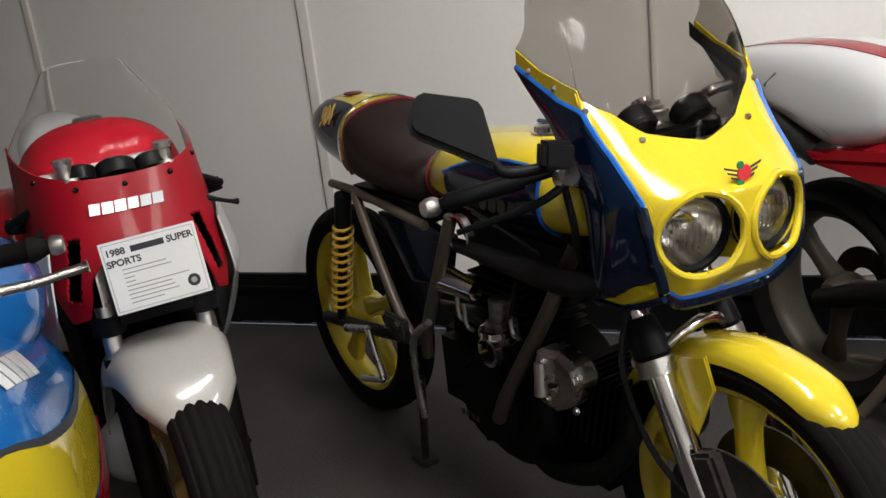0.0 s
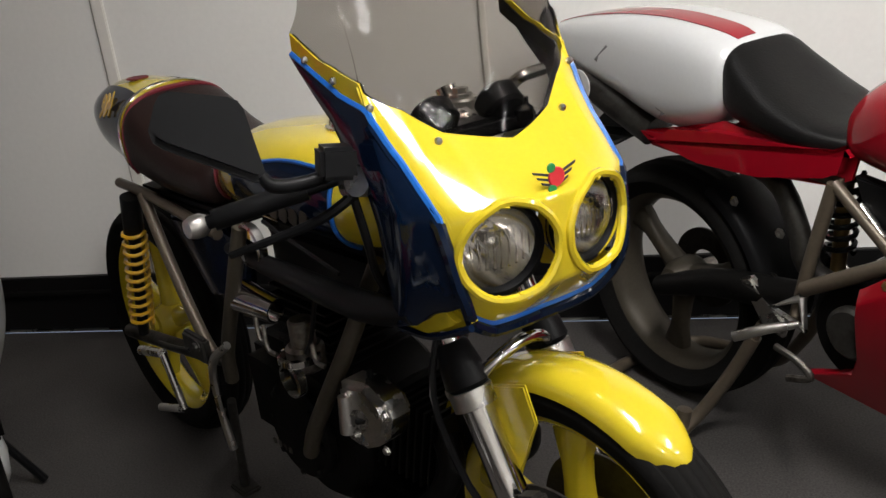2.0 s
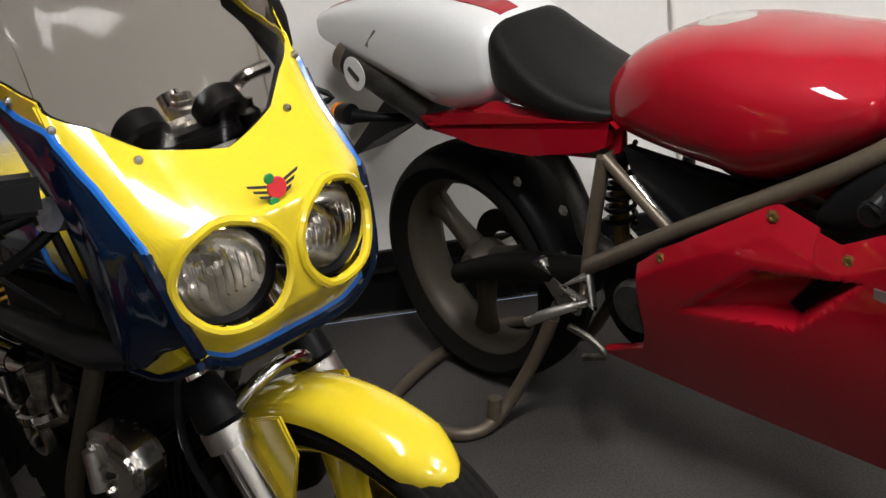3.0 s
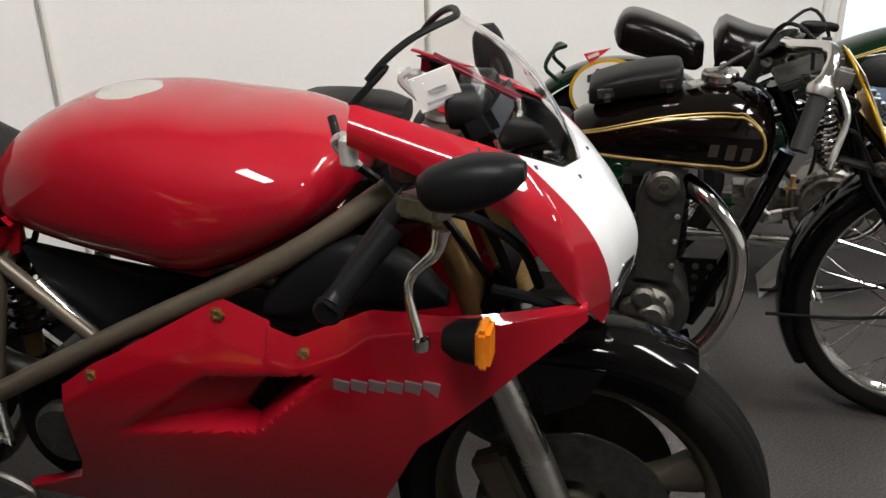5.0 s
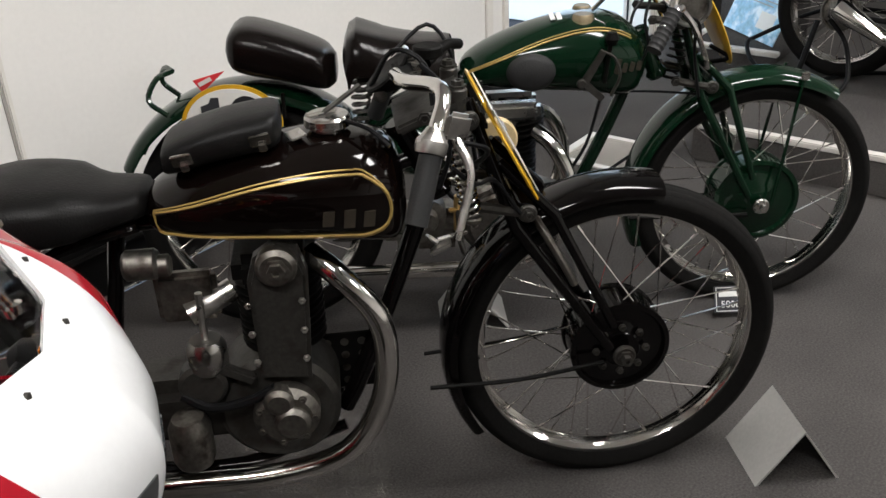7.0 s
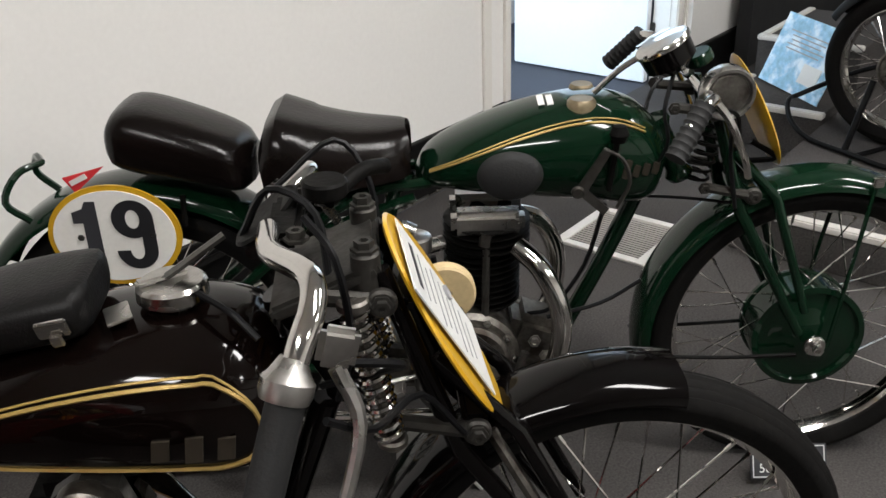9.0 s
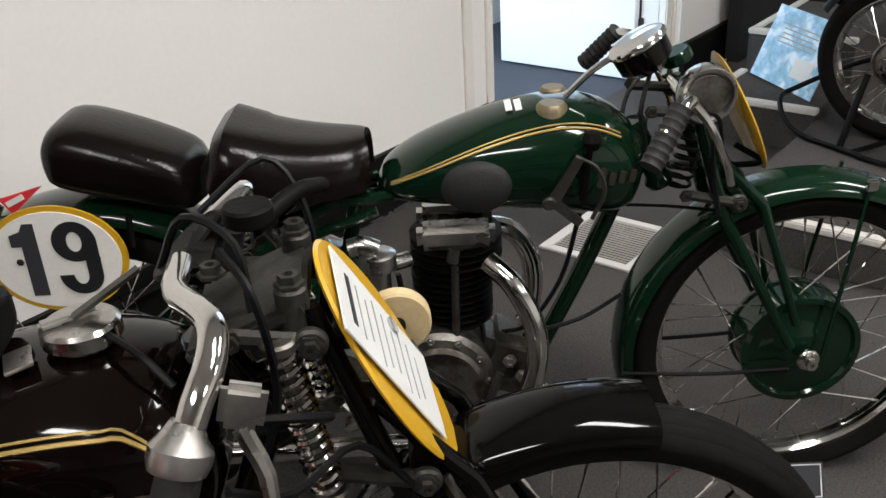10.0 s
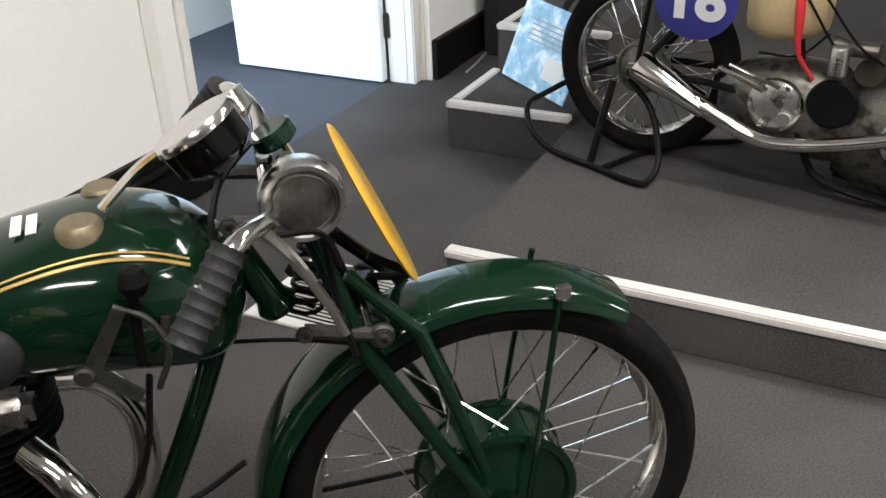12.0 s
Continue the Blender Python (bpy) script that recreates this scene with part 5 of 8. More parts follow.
# ---- yellow cafe racer with twin headlamps ----
def yellow_racer():
    y_ = thing("motorcycle", Y_POSE, "yellow and navy racing motorcycle with twin headlamp fairing", "motorcycle")
    FX, FZ = 0.02, 0.315
    wheel(y_, "front_wheel", FX, FZ, 0.318, 0.105, 0.068, YEL, 5, 0, IRON, "front wheel with yellow cast rim", "yellow painted rim", seg=72)
    wheel(y_, "rear_wheel", -1.435, 0.325, 0.325, 0.12, 0.072, YEL, 5, 0, IRON, "rear wheel with yellow cast rim", "yellow painted rim", seg=72)
    for s in (-1, 1):
        b = lathe(bmesh.new(), [(0.06, s * 0.058), (0.14, s * 0.058), (0.14, s * 0.063), (0.06, s * 0.063)], (FX, 0, FZ), "y", 48, True)
        part("brake_disc", b, DULL, y_, "dark steel brake disc")
    # fairing nose in yellow: a band that wraps round to a swept tip on each side
    def edge(u):
        """Plan of the shell: u from -1 (right tip) to 1 (left tip)."""
        a = abs(u)
        if a < 0.62:
            q = a / 0.62 * math.pi / 2
            x, y = 0.032 - 0.112 * (1 - math.cos(q)), 0.186 * math.sin(q) ** 0.92
        else:
            q = (a - 0.62) / 0.38
            x, y = -0.080 - 0.234 * q, 0.186 + 0.020 * q
        return x, math.copysign(y, u), a
    LOW = ([0, 0.2, 0.31, 0.37, 0.41, 0.46, 0.53, 0.63, 0.78, 1.0], [0.738, 0.746, 0.775, 0.835, 0.915, 0.992, 1.034, 1.060, 1.076, 1.128])
    TOP = ([0, 0.2, 0.33, 0.5, 0.62, 0.75, 0.86, 0.947, 1.0], [0.99, 1.014, 1.052, 1.076, 1.093, 1.106, 1.120, 1.142, 1.156])

    def shell(u, z):
        x, y, a = edge(u)
        lean = 1.35 * max(0.0, z - 0.925) * float(np.interp(a, [0, 0.2, 0.33, 0.5, 0.62, 0.8, 1.0], [1, 0.9, 0.66, 0.5, 0.32, 0.08, 0]))
        under = 0.9 * max(0.0, 0.80 - z) * max(0.0, 1 - a / 0.7)
        bulge = 0.012 * math.sin(math.pi * min(1, max(0, (z - 0.74) / 0.25)))
        return (x - lean - under + bulge, y * (1 - 0.12 * max(0, z - 0.95)), z)
    HL = [(0.0, -0.080, 0.860), (0.0, 0.080, 0.860)]
    R0 = 0.067

    def nose(u, v):
        q = 2 * u - 1
        lo, hi = np.interp(abs(q), *LOW), np.interp(abs(q), *TOP)
        return shell(q, float(lo + (hi - lo) * v))
    b = sheet(bmesh.new(), nose, 150, 50, 0.004, lambda p: all((p.y - c[1]) ** 2 + (p.z - c[2]) ** 2 > R0 ** 2 for c in HL) or p.x < -0.06)
    fair = part("fairing", b, YEL, y_, "glossy yellow fairing nose")
    part("fairing_liner", sheet(bmesh.new(), lambda u, v: (nose(u, v)[0] - 0.007, nose(u, v)[1] * 0.955, nose(u, v)[2] - 0.002), 90, 20, 0.002, lambda p: all((p.y - c[1]) ** 2 + (p.z - c[2]) ** 2 > 0.078 ** 2 for c in HL) or p.x < -0.07), SATIN, fair, "black inside of the fairing")
    for s in (-1, 1):
        # rolled rim of each lamp opening
        rim = []
        for k in range(41):
            a = 2 * math.pi * k / 40
            yy, zz = s * 0.080 + (R0 + 0.004) * math.cos(a), 0.860 + (R0 + 0.004) * math.sin(a)
            best = min((abs(shell(q / 200, zz)[1] - yy), q / 200) for q in range(-130, 131))
            rim.append(shell(best[1], zz))
        part("lamp_rim", tube(bmesh.new(), rim, 0.007, 8, 1), YEL, fair, "rolled yellow edge of the lamp opening")
        b = lathe(bmesh.new(), [(R0 + 0.004, 0.0), (R0 - 0.002, -0.03), (R0 - 0.004, -0.03), (R0 + 0.001, 0.002)], (-0.004, s * 0.080, 0.860), "x", 44, True)
        part("lamp_tunnel", b, YEL, fair)
        lens_unit(y_, "headlamp", (-0.004, s * 0.082, 0.860), 0.064, pose(0, 0, 0, 0, 4, s * 11), "round clear headlamp with fluted glass")
        # navy flank behind the piping
        def flank(u, v, s=s):
            a = 0.33 + 0.67 * u
            hi = float(np.interp(a, *LOW))
            lo = float(np.interp(a, [0.33, 0.45, 0.56, 0.62, 0.655, 0.69, 0.8, 1.0], [0.765, 0.75, 0.748, 0.745, 0.81, 0.955, 1.035, 1.122]))
            lo = min(lo, hi - 0.004)
            p = shell(s * a, hi + (lo - hi) * v)
            return (p[0] - 0.05 * v * (1 - u), p[1] * (1 + 0.05 * math.sin(math.pi * v) * (1 - u)) + s * 0.010 * v * (1 - u), p[2])
        part("fairing_flank", sheet(bmesh.new(), flank, 60, 18, 0.004 * s), NAVY, y_, "dark navy fairing flank")
        # small yellow scoop panel low on the flank
        b = slab(bmesh.new(), [(-0.185, 0.728), (-0.170, 0.720), (-0.11, 0.730), (-0.05, 0.748), (-0.02, 0.768), (-0.06, 0.785), (-0.11, 0.796), (-0.15, 0.797), (-0.168, 0.763)], s * 0.150 - 0.016, s * 0.150 + 0.016, 0.010)
        part("scoop_panel", b, YEL, y_, "small yellow lower fairing piece")
        part("scoop_edge", tube(bmesh.new(), [(-0.18, s * 0.164, 0.721), (-0.10, s * 0.164, 0.727), (-0.018, s * 0.16, 0.762)], 0.006, 6), NAVY, y_)
    pts = [shell(q, float(np.interp(abs(q), *LOW)) - 0.002) for q in np.linspace(-1, 1, 90)]
    part("pinstripe", tube(bmesh.new(), pts, 0.0055, 6, 1), PIPE_BLUE, y_, "bright blue pinstripe along the fairing")
    pts = [(p[0], p[1] * 1.0, p[2] - 0.012) for p in pts]
    part("lower_lip", tube(bmesh.new(), pts[18:72], 0.010, 8, 1), NAVY, y_, "dark navy lower lip")

    def screen(u, v):
        q = 2 * u - 1
        a = abs(q)
        p = shell(q, float(np.interp(a, *TOP)))
        t = (-0.275 - 0.02 * a ** 2, p[1] * 0.93, 1.275 - 0.03 * a ** 3 - (0.02 * max(0, a - 0.9) / 0.1))
        return (p[0] + (t[0] - p[0]) * v + 0.035 * math.sin(math.pi * v) * (1 - 0.6 * a), p[1] + (t[1] - p[1]) * v, p[2] + (t[2] - p[2]) * v + 0.012 * math.sin(math.pi * v) * (1 - a))
    sc = part("windscreen", sheet(bmesh.new(), screen, 60, 16, 0.0025), SMOKED, y_, "tall lightly smoked windscreen")
    sc.visible_shadow = False
    for q in (-0.93, -0.8, -0.52, -0.24, 0.24, 0.52, 0.8, 0.93):
        p = shell(q, float(np.interp(abs(q), *TOP)) - 0.018)
        part("fairing_screw", lathe(bmesh.new(), [(1e-4, -0.004), (0.005, -0.003), (0.006, 0), (0.005, 0.003), (1e-4, 0.004)], (p[0] + 0.003, p[1] * 1.01, p[2]), "x", 12), ALU, fair)
    # winged badge as plain shapes
    for k in range(3):
        for s in (-1, 1):
            part("badge_wing", slab(bmesh.new(), [(0, 0), (0.032 - 0.007 * k, 0.010 - 0.002 * k), (0.03 - 0.007 * k, 0.006 - 0.002 * k), (0, -0.004)], -0.001, 0.001, 0), INK, fair).matrix_local = Matrix(((0, 1, 0, 0.031), (s, 0, 0, s * 0.006), (0, 0, 1, 0.953 - 0.007 * k), (0, 0, 0, 1))) 
    for dz, m_ in ((0.014, GREENTAG), (-0.016, GREENTAG), (0.0, REDTAG)):
        part("badge_centre", disc(bmesh.new(), (0.032, 0.002 if m_ is REDTAG else -0.006, 0.948 + dz), 0.014 if m_ is REDTAG else 0.007, 0.004, "x", 20, 0.001), m_, fair, "small coloured badge disc")
    # clocks behind the screen
    for yy in (-0.06, 0.06):
        part("gauge", disc(bmesh.new(), (0, 0, 0), 0.036, 0.04, "z", 28, 0.006), SATIN, y_, "round black instrument").matrix_local = pose(-0.165, yy, 1.015, 0, -50, 0)
    part("gauge_mount", box(bmesh.new(), (-0.17, 0, 0.985), (0.05, 0.24, 0.03), 0.008), SATIN, y_)
    part("ignition_switch", tube(bmesh.new(), [(-0.2, 0.10, 1.0), (-0.17, 0.12, 1.04), (-0.15, 0.16, 1.05)], 0.010, 8), CHROME, y_)
    # the fairing and what it carries stand turned a little to the right
    TURN = pose(-0.055, -0.008, 0, 0, 0, -8) @ pose(0.05, 0, 0)
    for ob in list(y_.children):
        if ob.name.split(".")[0] in ("fairing", "headlamp", "fairing_flank", "pinstripe", "lower_lip", "windscreen", "gauge", "gauge_mount"):
            ob.matrix_basis = TURN @ ob.matrix_basis
    # front mudguard
    def guard(u, v):
        a = radians(51 + 122 * u)
        q = 2 * v - 1
        tip = min(1.0, u / 0.10) ** 0.5
        rad = 0.334 - 0.036 * abs(q) ** 2.6 - 0.016 * (1 - tip)
        return (FX + rad * math.cos(a), 0.053 * (0.30 + 0.70 * tip) * math.sin(q * math.pi / 2), FZ + rad * math.sin(a))
    b = sheet(bmesh.new(), guard, 60, 16, -0.004)
    part("front_mudguard", b, YEL, y_, "glossy yellow front mudguard")
    for s in (-1, 1):
        b = slab(bmesh.new(), [(-0.115, 0.60), (-0.02, 0.63), (0.0, 0.57), (-0.03, 0.50), (-0.045, 0.46), (-0.07, 0.47), (-0.09, 0.54)], s * 0.066 - 0.004, s * 0.066 + 0.004, 0.003)
        part("mudguard_bracket", b, YEL, y_)
        # forks
        d = Vector((-0.46, 0, 1)).normalized()
        base = Vector((0.015, s * 0.092, 0.315))
        b = tube(bmesh.new(), [base + d * 0.30, base + d * 0.78], 0.0185, 16, 1)
        part("fork_tube", b, CHROME, y_, "chromed fork tube")
        b = tube(bmesh.new(), [base - d * 0.03, base + d * 0.02, base + d * 0.20, base + d * 0.306], [0.022, 0.027, 0.026, 0.027], 16, 1)
        part("fork_slider", b, CHROME, y_, "polished fork slider")
        b = tube(bmesh.new(), [base + d * 0.288, base + d * 0.318], 0.036, 18, 1)
        box(b, tuple(base + d * 0.303 + Vector((-0.03, 0, 0))), (0.04, 0.035, 0.022), 0.004, (0, -25, 0))
        part("fork_clamp", b, ALU, y_, "alloy fork brace clamp")
        b = tube(bmesh.new(), [base + d * 0.318, base + d * 0.326, base + d * 0.356, base + d * 0.391, base + d * 0.396], [0.030, 0.037, 0.034, 0.027, 0.022], 16, 1)
        part("fork_gaiter", b, SATIN, y_, "black rubber fork gaiter")
        b = box(bmesh.new(), tuple(base + Vector((0.012, s * 0.012, 0.11))), (0.05, 0.035, 0.10), 0.008, (0, -24, 0))
        part("brake_caliper", b, DULL, y_)
    b = tube(bmesh.new(), [(-0.115, -0.09, 0.608), (-0.092, -0.05, 0.645), (-0.087, 0, 0.658), (-0.092, 0.05, 0.645), (-0.115, 0.09, 0.608)], 0.011, 10)
    part("fork_brace", b, CHROME, y_, "arched alloy fork brace")
    b = box(bmesh.new(), (-0.265, 0, 0.975), (0.07, 0.25, 0.032), 0.01, (0, -22, 0))
    for s in (-1, 1):
        disc(b, (-0.272, s * 0.092, 0.985), 0.028, 0.05, "z", 20)
        bolt(b, (-0.275, s * 0.092, 1.012), 0.014, 0.014, "z", 1)
    part("top_yoke", b, ALU, y_, "polished top fork yoke")
    b = box(bmesh.new(), (-0.19, 0, 0.80), (0.06, 0.24, 0.03), 0.008, (0, -22, 0))
    part("lower_yoke", b, SATIN, y_)
    for s in (-1, 1):
        part("clip_on_bar", tube(bmesh.new(), [(-0.235, s * 0.10, 0.965), (-0.27, s * 0.18, 0.945), (-0.375, s * 0.345, 0.908)], 0.011, 10), SATIN, y_, "black clip-on handlebar")
        b = tube(bmesh.new(), [(-0.295, s * 0.215, 0.936), (-0.37, s * 0.335, 0.910)], [0.017, 0.0165], 14, 1)
        part("grip", b, SATIN, y_, "black rubber grip")
        part("bar_end", lathe(bmesh.new(), [(1e-4, -0.018), (0.014, -0.016), (0.018, -0.006), (0.018, 0.008), (0.014, 0.016), (1e-4, 0.016)], (-0.383, s * 0.358, 0.905), "y", 20), ALU, y_, "alloy bar end weight")
        b = tube(bmesh.new(), [(-0.205, s * 0.17, 0.945), (-0.235, s * 0.24, 0.905), (-0.34, s * 0.335, 0.86)], [0.009, 0.008, 0.006], 8)
        part("brake_lever", b, SATIN, y_, "black hand lever")
        if s < 0:
            b = box(bmesh.new(), (-0.175, s * 0.235, 1.0), (0.062, 0.05, 0.045), 0.006, (8 * s, -6, 25 * s))
            part("reservoir", b, SATIN, y_, "square black fluid reservoir")
        b = tube(bmesh.new(), [(-0.20, s * 0.15, 0.945), (-0.185, s * 0.20, 0.96)], 0.022, 12, 1)
        disc(b, (-0.215, s * 0.15, 0.94), 0.02, 0.03)
        part("lever_mount", b, ALU, y_, "polished lever mount")
        # wide mirror
        if s < 0:
            b = slab(bmesh.new(), [(-0.071, -0.006), (-0.074, 0.010), (-0.060, 0.044), (-0.052, 0.054), (-0.040, 0.058), (0.034, 0.039), (0.046, 0.032), (0.052, 0.020), (0.065, -0.070), (0.060, -0.081), (0.048, -0.078), (-0.060, -0.016)], 0.0, 0.030, 0.009)
            part("mirror", b, SATIN, y_, "broad black plastic mirror").matrix_local = pose(-0.257, -0.373, 1.071, -22, 0, 61.5)
            b = tube(bmesh.new(), [(-0.216, -0.328, 1.000), (-0.208, -0.318, 0.984), (-0.195, -0.28, 0.979), (-0.178, -0.215, 0.984)], [0.008, 0.010, 0.010, 0.010], 10)
        else:
            mir = Body([(-0.112, -0.062, 0.010, 0.018, 4), (-0.03, -0.062, 0.052, 0.034, 4), (0.05, -0.052, 0.054, 0.034, 4), (0.098, -0.04, 0.02, 0.016, 4)])
            part("mirror", mir.make(bmesh.new(), 32, 20), SATIN, y_, "broad black plastic mirror").matrix_local = pose(-0.225, 0.26, 1.085, 0, 0, 60) @ Matrix.Diagonal((0.16, 0.3, 0.8, 1))
            b = tube(bmesh.new(), [(-0.22, 0.26, 1.045), (-0.21, 0.26, 1.0), (-0.17, 0.29, 0.965), (-0.22, 0.25, 0.955)], [0.006, 0.005, 0.005, 0.006], 8)
        part("mirror_arm", b, SATIN, y_, "black mirror arm")
    for s in (-1, 1):
        cl = part("bar_clamp", box(bmesh.new(), (-0.185, s * 0.15, 0.965), (0.075, 0.05, 0.035), 0.008, (0, 12, s * 20)), ALU, y_, "bright alloy bar clamp")
        part("clamp_bolt", bolt(bmesh.new(), (-0.20, s * 0.176, 0.97), 0.008, 0.010, "y", s), CHROME, cl)
        part("clamp_cap", lathe(bmesh.new(), [(1e-4, 0), (0.022, 0), (0.022, 0.016), (0.015, 0.022), (0.015, 0.034), (1e-4, 0.036)], (-0.15, s * 0.10, 0.985), "z", 20), CHROME, cl)
        part("banjo", lathe(bmesh.new(), [(1e-4, -0.012), (0.014, -0.012), (0.017, 0), (0.014, 0.012), (1e-4, 0.012)], (-0.215, s * 0.19, 0.945), "y", 16), CHROME, y_, "bright hose fitting")
        part("brake_hose", tube(bmesh.new(), [(-0.215, s * 0.19, 0.94), (-0.20, s * 0.185, 0.86), (-0.21, s * 0.17, 0.80), (-0.19, s * 0.15, 0.74)], 0.007, 8), SATIN, y_, "black brake hose")
    # tank
    tank = Body([(-0.815, 0.80, 0.86, 0.07), (-0.80, 0.785, 0.905, 0.105), (-0.73, 0.778, 0.945, 0.128), (-0.6, 0.775, 0.962, 0.145), (-0.46, 0.775, 0.966, 0.152), (-0.34, 0.778, 0.958, 0.145), (-0.275, 0.79, 0.935, 0.12), (-0.25, 0.82, 0.90, 0.06)])
    t = part("tank", tank.make(bmesh.new()), YEL, y_, "yellow petrol tank with dark flanks")
    for s in (1, -1):
        tr = (lambda u: (-52, 28 * math.sin(math.pi * min(1, u * 1.4) / 2) + 8)) if s > 0 else (lambda u: (232, 180 - 28 * math.sin(math.pi * min(1, u * 1.4) / 2) - 8))
        part("tank_flank", tank.patch(bmesh.new(), -0.68, -0.345, 0, 0, 0.0025, 30, 12, tr), NAVY, t, "dark navy tank flank")
        pts = [tank.point(-0.68 + 0.335 * q, (28 * math.sin(math.pi * min(1, q * 1.4) / 2) + 8) if s > 0 else 180 - (28 * math.sin(math.pi * min(1, q * 1.4) / 2) + 8), 0.003) for q in np.linspace(0, 1, 16)]
        pts += [tank.point(-0.345, d if s > 0 else 180 - d, 0.003) for d in np.linspace(30, -52, 9)]
        part("pinstripe", tube(bmesh.new(), pts, 0.004, 6, 2), PIPE_BLUE, t, "bright blue pinstripe")
        for k in range(4):
            p = tank.point(-0.52 + 0.032 * k, -12 if s > 0 else 192, 0.004)
            part("script_bar", box(bmesh.new(), p, (0.022, 0.003, 0.03), 0.003, (0, 15, 0)), GILT, t, "gilt script shape")
    b = lathe(bmesh.new(), [(1e-4, 0.014), (0.03, 0.014), (0.036, 0.010), (0.038, 0.0), (0.044, -0.002), (0.044, -0.008)], (-0.468, 0, 0.970), "z", 32)
    box(b, (-0.455, 0.0, 0.986), (0.085, 0.016, 0.008), 0.003, (0, 4, 20))
    part("filler_cap", b, CHROME, t, "flip-up chromed filler cap")
    # seat and tail
    tail = Body([(-1.455, 0.895, 0.94, 0.045, 2.2), (-1.44, 0.86, 0.965, 0.080, 2.2), (-1.37, 0.81, 0.992, 0.105, 2.1), (-1.26, 0.785, 0.998, 0.122, 2.1), (-1.165, 0.772, 0.988, 0.134, 2.4), (-1.15, 0.775, 0.978, 0.13, 2.6)])
    tl = part("tail", tail.make(bmesh.new()), YEL, y_, "yellow racing tail hump")
    for s in (1, -1):
        part("tail_flank", tail.patch(bmesh.new(), -1.435, -1.19, 0, 0, 0.002, 20, 12, (lambda u: (-28, 60)) if s > 0 else (lambda u: (120, 208))), NAVY, tl, "dark navy tail panel")
        p = tail.point(-1.285, 30 if s > 0 else 150, 0.006)
        if s > 0:
            writing("tail_number", "904", 0.075, Matrix.Translation(p) @ pose(0, 0, 0, -30, -10, -6) @ RIGHT, YEL2, tl, 0.001, 1.0, 0.85, 0.003)
    part("tail_badge", disc(bmesh.new(), (-1.285, -0.02, 0.999), 0.026, 0.003, "z", 24, 0.001), BROWN, tl, "small dark red badge")
    seat = Body([(-1.16, 0.785, 0.985, 0.135, 2.8), (-1.13, 0.78, 0.975, 0.142, 2.8), (-1.04, 0.775, 0.925, 0.142, 2.8), (-0.93, 0.77, 0.895, 0.138, 2.8), (-0.84, 0.77, 0.885, 0.125, 2.8), (-0.815, 0.78, 0.87, 0.10, 2.8)])
    part("seat", seat.make(bmesh.new()), BROWNVINYL, y_, "dark brown vinyl racing seat with maroon piping")
    part("seat_piping", tube(bmesh.new(), [tail.point(-1.148, d, 0.006) for d in np.linspace(-30, 210, 26)], 0.007, 6, 1), BROWN, y_, "maroon seat piping")
    part("seat_trim", tube(bmesh.new(), [tail.point(-1.175, d, 0.004) for d in np.linspace(-30, 210, 26)], 0.004, 6, 1), CHROME, y_)
    part("tank_band", tube(bmesh.new(), [tank.point(-0.80, d, 0.004) for d in np.linspace(-40, 220, 26)], 0.005, 6, 1), BROWN, y_, "maroon edge of the seat")
    # frame, shocks, running gear on both sides
    for s in (-1, 1):
        for pts, r, m_ in (([(-1.30, s * 0.115, 0.765), (-1.1, s * 0.125, 0.765), (-0.80, s * 0.13, 0.735)], 0.012, TUBEPAINT), ([(-1.14, s * 0.13, 0.765), (-1.05, s * 0.14, 0.63), (-0.95, s * 0.145, 0.48), (-0.90, s * 0.14, 0.42)], 0.013, TUBEPAINT),
                           ([(-0.62, s * 0.17, 0.80), (-0.68, s * 0.18, 0.66), (-0.77, s * 0.175, 0.50), (-0.80, s * 0.165, 0.42)], 0.015, BRONZE), ([(-0.30, s * 0.10, 0.78), (-0.36, s * 0.15, 0.62), (-0.47, s * 0.17, 0.44), (-0.53, s * 0.16, 0.35)], 0.016, BRONZE),
                           ([(-0.94, s * 0.11, 0.40), (-1.2, s * 0.115, 0.36), (-1.465, s * 0.12, 0.325)], 0.018, DULL)):
            part("frame_tube", tube(bmesh.new(), pts, r, 10), m_, y_, "bare metal frame tube")
        b = tube(bmesh.new(), [(-1.315, s * 0.14, 0.37), (-1.305, s * 0.14, 0.40), (-1.225, s * 0.14, 0.64), (-1.220, s * 0.14, 0.655), (-1.19, s * 0.14, 0.755)], [0.014, 0.014, 0.014, 0.024, 0.024], 12, 1)
        part("shock_body", b, SATIN, y_, "black shock absorber")
        part("shock_spring", helix(bmesh.new(), (-1.305, s * 0.14, 0.40), (-1.215, s * 0.14, 0.668), 0.027, 11, 0.0048), YEL2, y_, "yellow coil spring")
        for p0, p1, r in (((-1.075, s * 0.24, 0.436), (-0.94, s * 0.245, 0.472), 0.011), ((-0.94, s * 0.245, 0.472), (-0.905, s * 0.24, 0.345), 0.008), ((-0.905, s * 0.24, 0.345), (-0.985, s * 0.26, 0.33), 0.009)):
            part("foot_rest", tube(bmesh.new(), [p0, p1], r, 10, 1), ALU, y_, "alloy foot rest and pedal")
        b = box(bmesh.new(), (-0.93, s * 0.17, 0.46), (0.10, 0.02, 0.06), 0.006)
        bolt(b, (-0.90, s * 0.182, 0.475), 0.010, 0.010, "y", s)
        part("foot_rest_plate", b, DULL, y_)
        part("side_rod", tube(bmesh.new(), [(-0.715, s * 0.20, 0.54), (-0.78, s * 0.21, 0.48), (-0.795, s * 0.205, 0.36), (-0.79, s * 0.20, 0.27)], 0.009, 8), ALU, y_, "bright linkage rod")
